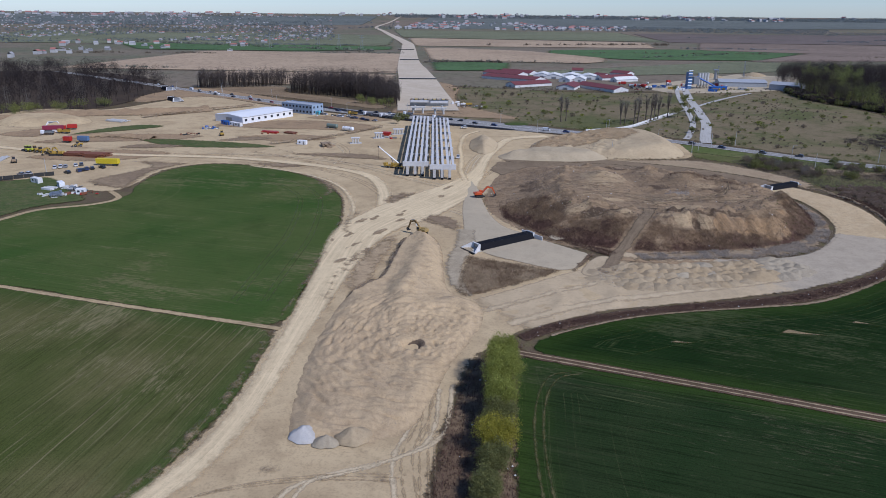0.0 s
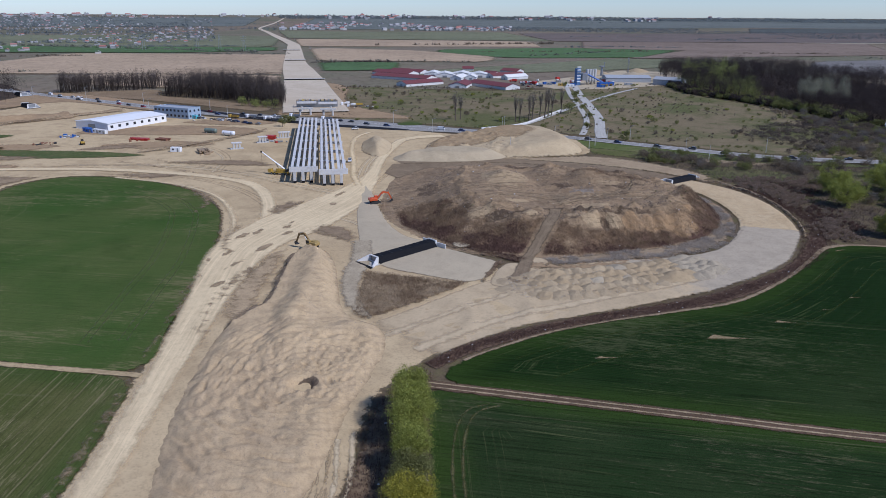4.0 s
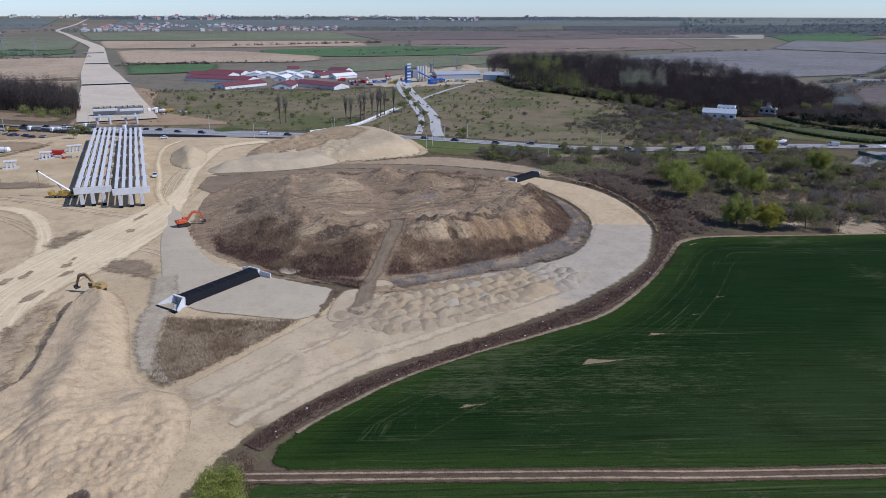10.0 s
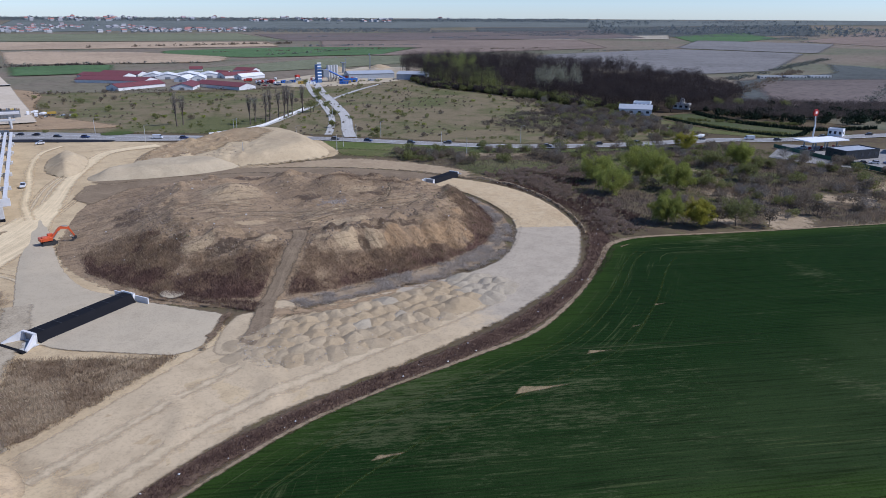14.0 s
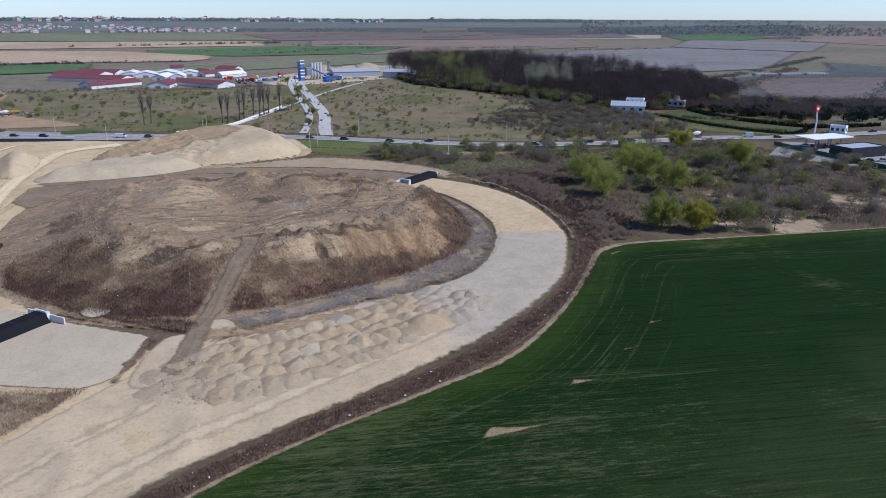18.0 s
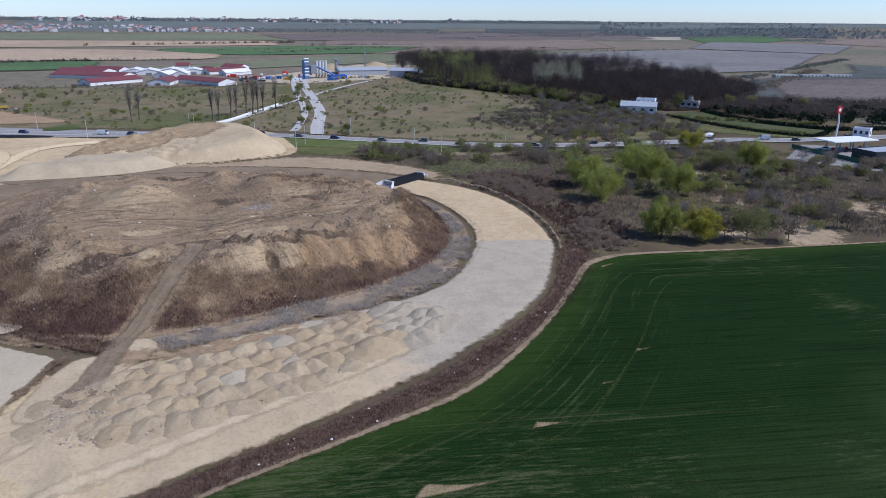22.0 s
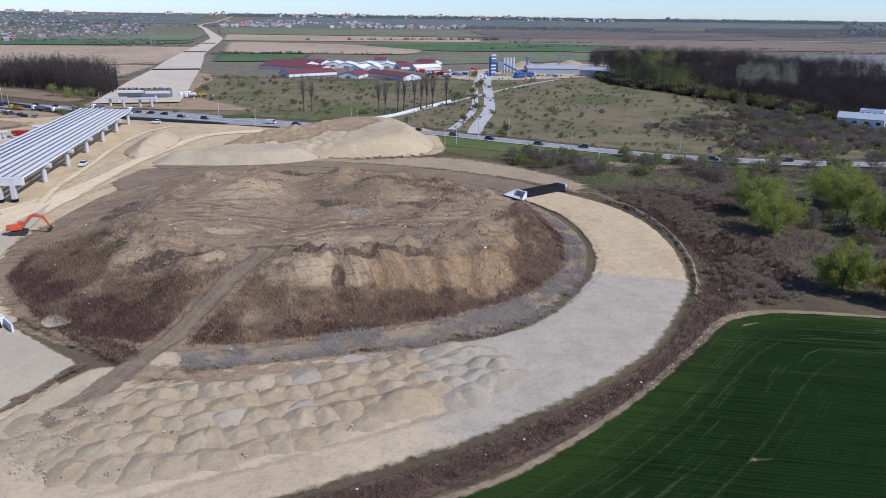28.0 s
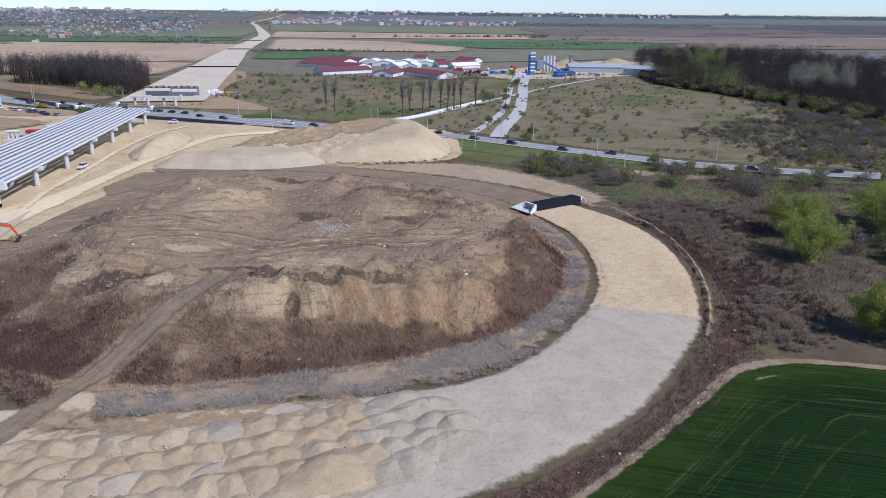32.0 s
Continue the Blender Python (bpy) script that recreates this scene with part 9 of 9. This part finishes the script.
block("pavilion", 447, 470, 30, 7, 12, 4, M_offwhite, "low white pavilion behind the hedge", 1, 3)
part("turret", lambda bm: rod(bm, (0, 0, 4.5), (0, 0, 8.0), 2.2, 1.4, 8), M_offwhite, bpy.data.objects["pavilion"])
block("gatehouse", 431, 334, 20, 5, 8, 4, M_white, "small white gatehouse by the road", 1, 3)


def station():
    strip("station_yard", [(356, 318), (372, 290), (395, 262), (425, 235)], [46, 62, 66, 60], flat(0.2), M_asphalt, "paved filling station yard", "pavement")
    ob = thing("filling_canopy", 379.5, 309, 0.2, -10.5, "white flat filling station canopy on columns", "canopy")
    part("roof", lambda bm: box(bm, (0, 0, 5.3), (25.5, 12.5, 0.5), bevel=0.06), M_white, ob)
    for x, y in ((-8, -3), (0, -3), (8, -3), (-8, 3), (0, 3), (8, 3)):
        part("column", lambda bm: box(bm, (x, y, 2.5), (0.5, 0.5, 5)), M_steel, ob)
    for x in (-8, 0, 8):
        part("pump", lambda bm: box(bm, (x + 1.2, 0, 0.9), (0.8, 1.2, 1.8), bevel=0.08), M_red, ob)
    block("filling_shop", 373.5, 287.5, -8, 22.5, 12, 4.4, paint("black_shop_cladding", (0.02, 0.022, 0.026), 0.4), "black-clad filling station shop with pale roof", 1, 3)
    block("wash_hall", 408, 283, 22, 14, 9, 4.2, M_white, "white and red car wash hall", 1, 3)
    ob = thing("sign_pylon", 416, 338.5, 0.2, 0, "tall white station sign pole with red disc", "sign")
    part("pole", lambda bm: (rod(bm, (0, 0, 0), (0.6, 0, 7), 0.5, 0.4, 8), rod(bm, (0.6, 0, 7), (-0.6, 0, 12.5), 0.4, 0.35, 8)), M_white, ob)
    part("disc", lambda bm: rod(bm, (-0.8, -0.5, 14), (-0.8, 0.5, 14), 2.0, n=18), M_red, ob, "round red sign disc")
    part("disc_centre", lambda bm: rod(bm, (-0.8, -0.56, 14), (-0.8, 0.56, 14), 0.9, n=14), M_white, ob)
    fn = thing("fence", 0, 0, 0.2, 0, "dark green panel fence round the station yard", "fence")
    line = smooth_ring([(362, 324), (357, 298), (352, 268), (349, 240), (356, 222)], 5, False)
    for a, b in zip(line[:-1], line[1:]):
        L = float(np.linalg.norm(b - a))
        m = pose((a[0] + b[0]) / 2, (a[1] + b[1]) / 2, 0, 0, 0, heading(*a, *b))
        part("panel", lambda bm: box(bm, (0, 0, 1.1), (0.12, L - 0.1, 2.0)), M_greenp, fn, at=m)
        part("post", lambda bm: box(bm, (0, L / 2, 1.15), (0.2, 0.15, 2.3)), M_darksteel, fn, at=m)
    for i, (x, y, rz) in enumerate(((372, 314, 20), (378, 306, 90), (390, 305, 20), (398, 303, 20), (362, 275, 40), (367, 272, 40), (372, 268, 40), (385, 265, 10), (366, 305, 80))):
        put(CARS[(1, 0, 5, 2, 0, 1, 3, 1, 0)[i]], x, y, 0.25, rz, CAR_WORDS[(1, 0, 5, 2, 0, 1, 3, 1, 0)[i]] + " car at the filling station", "station cars")


station()
x, y = band([(395, 436), (412, 410), (436, 384), (452, 372)], [3, 3, 3], 60, 203)
for i in range(60):
    bush(B_olive[i % 3], x[i], y[i], 0.8, "clipped dark hedge bush by the house", "hedge", "hedge_bush")

def pole(x, y, h, label, lamp=True):
    ob = thing("street_lamp" if lamp else "utility_pole", x, y, 0.1, 0, label, "pole", "poles")
    part("post", lambda bm: rod(bm, (0, 0, 0), (0, 0, h), 0.16, 0.1, 6), M_conc, ob)
    if lamp:
        a = part("arm", lambda bm: rod(bm, (0, 0, h - 0.05), (1.6, 0, h + 0.3), 0.06, 0.05, 5), M_steel, ob)
        part("lamp_head", lambda bm: box(bm, (1.9, 0, h + 0.3), (0.8, 0.3, 0.15)), M_steel, a)
    else:
        part("crossarm", lambda bm: box(bm, (0, 0, h - 0.4), (1.8, 0.12, 0.12)), M_timber, ob)


for i in range(16):
    x, y, rz = on_road(330 + i * 42, 13 if i % 2 else -13)
    pole(x, y, 9, "grey concrete street lamp beside the main road")
for x, y in ((157, 433), (150, 424), (205, 384), (172, 452), (118, 508), (101, 421), (-203, 352), (190, 540), (208, 610)):
    pole(x, y, 8.5, "weathered utility pole beside the road", False)
w = thing("low_wall", 0, 0, 0.1, 0, "low pale concrete wall along the side road", "wall")
line = smooth_ring([(103, 502), (134, 517), (160, 551), (190, 594)], 6, False)
for a, b in zip(line[:-1], line[1:]):
    L = float(np.linalg.norm(b - a))
    part("panel", lambda bm: box(bm, (0, 0, 0.75), (0.3, L - 0.06, 1.5)), M_offwhite, w, at=pose((a[0] + b[0]) / 2 - 2.3, (a[1] + b[1]) / 2 + 1.8, 0, 0, 0, heading(*a, *b)))

# traffic island
ob = sheet("traffic_island", smooth_ring([(46, 531), (53, 527), (61, 530), (62, 536), (54, 540), (47, 537)]), 1, flat(0.5), soil("island_turf", (0.07, 0.10, 0.035), (0.09, 0.11, 0.04), (0.06, 0.085, 0.03), edge=0), 0.4, "oval green traffic island", "traffic island")

# road lines
V, F = [], []
for off in (-4.6, 0.0, 4.6):
    for i in range(150):
        if off == 0 and i % 2:
            continue
        a, b = on_road(110 + i * 9, off), on_road(110 + i * 9 + (9 if off else 5), off)
        dx, dy = (b[0] - a[0]), (b[1] - a[1])
        n = math.hypot(dx, dy) * 6
        V += [(a[0] + dy / n, a[1] - dx / n, 0.365), (b[0] + dy / n, b[1] - dx / n, 0.365), (b[0] - dy / n, b[1] + dx / n, 0.365), (a[0] - dy / n, a[1] + dx / n, 0.365)]
        F.append([len(V) - 4 + k for k in range(4)])
stuff("road_markings", V, F, M_line, "white lines painted on the main road", "road markings")

# the patterns for the copies are not part of the place
for ob in (*CARS, VAN, *TRUCKS):
    for o in (*ob.children_recursive, ob):
        bpy.data.objects.remove(o)


# loose clutter of the yard
M_clutter = [M_rust, M_steel, M_offwhite, M_timber, M_blue, M_darksteel, M_red, M_conc]


def clutter(x, y, rx, ry, n, tones, label, seed):
    """A heap of odd pieces: boards, boxes, pipes and sheets lying across one another."""
    ob = thing("scrap_heap", x, y, 0.3, 0, label, "scrap heap", "yard clutter")
    c = np.random.default_rng(seed)
    for i in range(n):
        a, b = c.normal(0, rx / 2), c.normal(0, ry / 2)
        L, W, h = c.uniform(0.6, 3.2), c.uniform(0.25, 1.3), c.uniform(0.15, 1.1)
        m = M_clutter[tones[i % len(tones)]]
        if i % 4 == 3:
            part("pipe", lambda bm: rod(bm, (a - L / 2, b, 0.3), (a + L / 2, b + c.normal(0, 0.8), 0.3 + h * 0.6), 0.15, n=8), m, ob)
        else:
            part("piece", lambda bm: box(bm, (a, b, h / 2 - 0.05), (L, W, h), c.uniform(0, 3.1), bevel=0.03), m, ob)


for k, (x, y, rx, ry, n, tones, lb) in enumerate(((-175, 323, 7, 5, 26, (1, 2, 7, 5), "grey and white scrap heaped on the grass plot"), (-166, 313, 5, 3, 14, (0, 6, 0), "rusty red scrap on the grass plot"), (-176, 310, 9, 3, 16, (7, 2), "line of pale rubble on the grass plot"),
        (-170, 503, 10, 6, 22, (2, 4, 1, 3), "pallets and crates beside the site offices"), (-174, 477, 8, 4, 16, (0, 0, 5), "rusty steel parts dumped on sand"), (-88, 571, 12, 4, 22, (1, 5, 2, 3), "grey building material beside the road"), (-119, 483, 5, 3, 8, (6, 0), "red steel pieces beside the beams"),
        (-74, 436, 5, 4, 12, (3, 5), "timber and formwork pieces on sand"), (-40, 470, 8, 5, 16, (7, 1, 6), "shuttering parts beside the pier stubs"), (20, 636, 10, 4, 16, (1, 2, 3), "material stacked beside the abutment"), (-150, 545, 8, 4, 12, (2, 1), "pale sheets behind the warehouse"), (-262, 480, 7, 4, 12, (1, 2, 4), "mixed gear beside the parked trucks"))):
    clutter(x, y, rx, ry, n, tones, lb, 700 + k)
wall = thing("site_wall", -215.5, 339.9, 0.2, -60, "dark precast wall round the yard corner", "wall")
for i in range(9):
    part("wall_panel", lambda bm: box(bm, (0, -18 + i * 4.5, 1.0), (0.25, 4.4, 2.0), bevel=0.03), M_darksteel, wall)

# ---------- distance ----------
# far tones take in a little haze; the haze entry is haze painted on
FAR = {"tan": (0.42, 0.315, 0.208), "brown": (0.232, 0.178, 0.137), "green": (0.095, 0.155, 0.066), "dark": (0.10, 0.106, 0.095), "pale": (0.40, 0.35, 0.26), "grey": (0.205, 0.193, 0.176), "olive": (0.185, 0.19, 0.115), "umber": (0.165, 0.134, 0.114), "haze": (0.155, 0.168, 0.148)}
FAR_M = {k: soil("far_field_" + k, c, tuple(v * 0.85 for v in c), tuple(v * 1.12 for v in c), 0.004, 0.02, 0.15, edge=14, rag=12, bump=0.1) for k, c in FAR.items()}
FAR_WORDS = {"tan": "tan ploughed field far off", "brown": "brown ploughed field far off", "green": "green crop field far off", "dark": "dark wooded strip far off", "pale": "pale fallow field far off", "grey": "grey covered rows of a far field", "olive": "olive pasture far off", "umber": "dark umber ploughed field far off", "haze": "far wooded farmland with haze in its grey-green colour"}


FAR_STEP = [0.015 * k for k in range(60)]


def far_field(kind, pts, lift=0.0):
    ring = np.array(pts, float)
    me_step = max(40.0, float(np.ptp(ring, axis=0).max()) / 40)
    sheet("far_field", ring, me_step, lambda x, y, d, k=FAR_STEP.pop(): far_z(x, y, d) + lift + k, FAR_M[kind], 30, FAR_WORDS[kind], "field")


far_field("tan", [(-560, 1010), (-60, 960), (-66, 1420), (-480, 1480)])
far_field("tan", [(-260, 830), (-60, 760), (-58, 960), (-330, 1000)], 0.1)
far_field("green", [(-640, 1500), (-300, 1480), (-110, 1560), (-120, 1700), (-820, 1800)])
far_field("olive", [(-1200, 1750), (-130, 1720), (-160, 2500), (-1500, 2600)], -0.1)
far_field("green", [(-20, 1010), (95, 1030), (110, 1190), (-30, 1220)])
far_field("tan", [(-30, 1230), (260, 1180), (300, 1330), (180, 1560), (-60, 1700)])
far_field("green", [(190, 1400), (330, 1290), (560, 1290), (760, 1540), (520, 1680), (220, 1600)])
far_field("brown", [(480, 1250), (1150, 1350), (1500, 1900), (700, 2050), (560, 1640), (760, 1540)])
far_field("umber", [(620, 2060), (1800, 1900), (2300, 2700), (700, 2800)])
far_field("tan", [(-80, 1740), (500, 1720), (560, 2050), (-120, 2250)], -0.1)
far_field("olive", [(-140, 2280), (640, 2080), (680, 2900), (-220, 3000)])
far_field("grey", [(690, 700), (860, 700), (1350, 1000), (1250, 1260), (820, 1180), (680, 1000)])
far_field("grey", [(1360, 980), (1900, 1300), (1800, 1700), (1280, 1290)], 0.05)
far_field("umber", [(470, 400), (640, 330), (900, 560), (700, 620)])
far_field("dark", [(480, 450), (690, 630), (900, 650), (1100, 800), (1000, 560), (640, 420)], -0.1)
far_field("brown", [(660, 320), (900, 240), (1500, 560), (1150, 720)])
far_field("pale", [(1300, 1950), (1800, 1800), (2100, 2100), (1500, 2200)], 0.1)
far_field("green", [(1500, 1400), (2200, 1700), (2600, 2200), (2000, 2000)], 0.1)
far_field("olive", [(900, 260), (1500, 100), (2400, 900), (1600, 600)])
far_field("brown", [(1700, 750), (2600, 1000), (3200, 2000), (2000, 1500)])
far_field("pale", [(-2600, 1900), (-1500, 1700), (-1300, 2200), (-2600, 2400)], -0.1)
far_field("olive", [(20, 900), (400, 1010), (760, 1180), (500, 1280), (100, 1010)], -0.1)
# land near the horizon, grey-green in place of air haze
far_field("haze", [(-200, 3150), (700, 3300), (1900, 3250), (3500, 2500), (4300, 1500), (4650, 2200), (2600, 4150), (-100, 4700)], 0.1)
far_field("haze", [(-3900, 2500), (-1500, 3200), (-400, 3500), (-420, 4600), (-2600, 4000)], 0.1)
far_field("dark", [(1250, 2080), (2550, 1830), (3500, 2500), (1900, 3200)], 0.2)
# far trees paled in base colour to stand for haze
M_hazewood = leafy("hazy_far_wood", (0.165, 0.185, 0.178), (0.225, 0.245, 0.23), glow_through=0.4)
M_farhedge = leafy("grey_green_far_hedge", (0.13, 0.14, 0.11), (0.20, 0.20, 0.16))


def hedge_row(a, b, n, h, mat, seed, label):
    """Far line of trees and bushes as clumps of loose triangles."""
    q = np.random.default_rng(seed)
    t = q.uniform(0, 1, n)
    x = a[0] + (b[0] - a[0]) * t + q.normal(0, 5, n)
    y = a[1] + (b[1] - a[1]) * t + q.normal(0, 5, n)
    keep = vnoise(x, y, 60, seed, 3) > -0.25
    x, y = x[keep], y[keep]
    r = np.hypot(x, y - 80)
    z = 54 * np.clip((r - 2300) / 2500, 0, 1) ** 2
    V, F = clumps(x, y, z, h * 0.75, 14, seed + 1)
    stuff("hedgerow", V, F, mat, label, "hedgerow")


q = np.random.default_rng(301)
for i in range(22):
    y0 = 980 * (4.1 ** q.uniform(0, 1))
    x0 = q.uniform(-0.55, 0.85) * y0
    L = q.uniform(120, 420) * y0 / 1500
    sl = q.uniform(-0.25, 0.15)
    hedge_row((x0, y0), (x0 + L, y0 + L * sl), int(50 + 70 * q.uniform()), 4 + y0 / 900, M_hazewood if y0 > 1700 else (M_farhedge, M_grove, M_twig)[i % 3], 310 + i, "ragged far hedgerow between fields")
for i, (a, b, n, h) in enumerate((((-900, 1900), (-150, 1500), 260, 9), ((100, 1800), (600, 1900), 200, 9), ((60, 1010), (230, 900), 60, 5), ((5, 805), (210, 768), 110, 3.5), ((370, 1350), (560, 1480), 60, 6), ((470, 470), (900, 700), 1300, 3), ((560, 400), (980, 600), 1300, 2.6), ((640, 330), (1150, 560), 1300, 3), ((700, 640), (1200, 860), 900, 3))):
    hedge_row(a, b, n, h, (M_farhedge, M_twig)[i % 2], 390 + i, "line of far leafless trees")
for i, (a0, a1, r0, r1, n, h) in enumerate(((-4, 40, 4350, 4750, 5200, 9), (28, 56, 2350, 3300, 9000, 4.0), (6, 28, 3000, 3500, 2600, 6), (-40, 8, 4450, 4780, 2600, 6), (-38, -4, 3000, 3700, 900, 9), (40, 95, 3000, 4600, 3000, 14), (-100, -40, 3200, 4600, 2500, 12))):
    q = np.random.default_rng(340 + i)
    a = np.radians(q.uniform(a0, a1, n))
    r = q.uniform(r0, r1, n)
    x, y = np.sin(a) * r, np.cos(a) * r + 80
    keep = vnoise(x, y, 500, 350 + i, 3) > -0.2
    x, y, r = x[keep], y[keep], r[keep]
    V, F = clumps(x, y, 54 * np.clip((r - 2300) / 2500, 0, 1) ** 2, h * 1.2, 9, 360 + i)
    stuff("far_wood", V, F, M_hazewood, "belt of horizon woodland coloured pale for haze", "woodland")

# villages and the town
M_farhouse = Graph("far_house_walls")
r = M_farhouse.add("ShaderNodeNewGeometry").outputs["Random Per Island"]
M_farhouse = M_farhouse.done(M_farhouse.mix(r, (0.27, 0.27, 0.27), (0.50, 0.49, 0.47)), 0.8)
M_farroof = Graph("far_house_roofs")
r = M_farroof.add("ShaderNodeNewGeometry").outputs["Random Per Island"]
M_farroof = M_farroof.done(M_farroof.mix(M_farroof.ramp(r, 0.35, 0.5), (0.36, 0.16, 0.13), (0.36, 0.35, 0.35)), 0.8)


def houses(name, x, y, size, seed, label):
    """Many small houses: walls and pitched roofs, two meshes."""
    q = np.random.default_rng(seed)
    n = len(x)
    z = 54 * np.clip((np.hypot(x, y - 80) - 2300) / 2500, 0, 1) ** 2
    w, l, h = size * q.uniform(0.7, 1.3, n), size * q.uniform(0.8, 1.9, n), size * q.uniform(0.4, 0.75, n)
    a = q.uniform(0, 0.5, n) + (q.uniform(0, 1, n) > 0.5) * 1.57
    c, s = np.cos(a), np.sin(a)

    def at(u, v, k):
        return np.stack([x + u * w * c / 2 - v * l * s / 2, y + u * w * s / 2 + v * l * c / 2, z + k], 1)
    V = np.stack([at(u, v, k) for k in (0 * h, h) for u, v in ((-1, -1), (1, -1), (1, 1), (-1, 1))], 1).reshape(-1, 3)
    b = np.arange(n)[:, None, None] * 8
    F = (b + np.array([(0, 1, 5, 4), (1, 2, 6, 5), (2, 3, 7, 6), (3, 0, 4, 7)])).reshape(-1, 4)
    stuff(name, V, F, M_farhouse, label, "houses")
    R = np.stack([at(-1.1, -1.05, h), at(1.1, -1.05, h), at(1.1, 1.05, h), at(-1.1, 1.05, h), at(0, -1.05, h * 1.55), at(0, 1.05, h * 1.55)], 1).reshape(-1, 3)
    b = np.arange(n)[:, None, None] * 6
    F = (b + np.array([(0, 3, 5, 4), (1, 4, 5, 2)])).reshape(-1, 4)
    stuff("far_roofs", R, F, M_farroof, "red and grey roofs of " + label, "roofs")


def cluster(a0, a1, r0, r1, n, seed, scale=260, cut=0.0):
    q = np.random.default_rng(seed)
    a, r = np.radians(q.uniform(a0, a1, n * 4)), q.uniform(r0, r1, n * 4)
    x, y = np.sin(a) * r, np.cos(a) * r + 80
    k = vnoise(x, y, scale, seed, 2) > cut
    return x[k][:n], y[k][:n]


houses("far_town", *cluster(-38, -9, 1950, 4700, 950, 401, 450, -0.05), 5.6, 402, "a spread-out far town")
houses("far_village", *cluster(-4, 14, 3050, 3900, 260, 403, 300, 0.1), 10, 404, "a far village among trees")
houses("far_village", *cluster(-34, -14, 1350, 1900, 40, 405, 120, 0.15), 8.5, 406, "roadside houses beyond the wood")
x, y = cluster(-40, 30, 4300, 4750, 170, 407, 300, 0.1)
houses("far_sheds", x, y, 16, 408, "big pale sheds on the horizon")
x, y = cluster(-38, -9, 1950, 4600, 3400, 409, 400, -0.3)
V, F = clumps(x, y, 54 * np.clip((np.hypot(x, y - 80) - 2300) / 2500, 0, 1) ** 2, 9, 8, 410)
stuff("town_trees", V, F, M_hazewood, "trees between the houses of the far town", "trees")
for i, (x, y) in enumerate(((-300, 1720), (-240, 1640), (-180, 1560), (-460, 1660), (-380, 1580))):
    ob = thing("pylon", x, y, 0, 20, "tall steel lattice power pylon far off", "pylon", "pylons")
    for k in range(4):
        u, v = (-1, 1, 1, -1)[k], (-1, -1, 1, 1)[k]
        part("leg", lambda bm: rod(bm, (u * 3, v * 3, 0), (u * 0.4, v * 0.4, 30), 0.25, 0.15, 4), M_steel, ob)
    for hgt in (20, 25, 29):
        part("arm", lambda bm: box(bm, (0, 0, hgt), (12, 0.6, 0.4)), M_steel, ob)
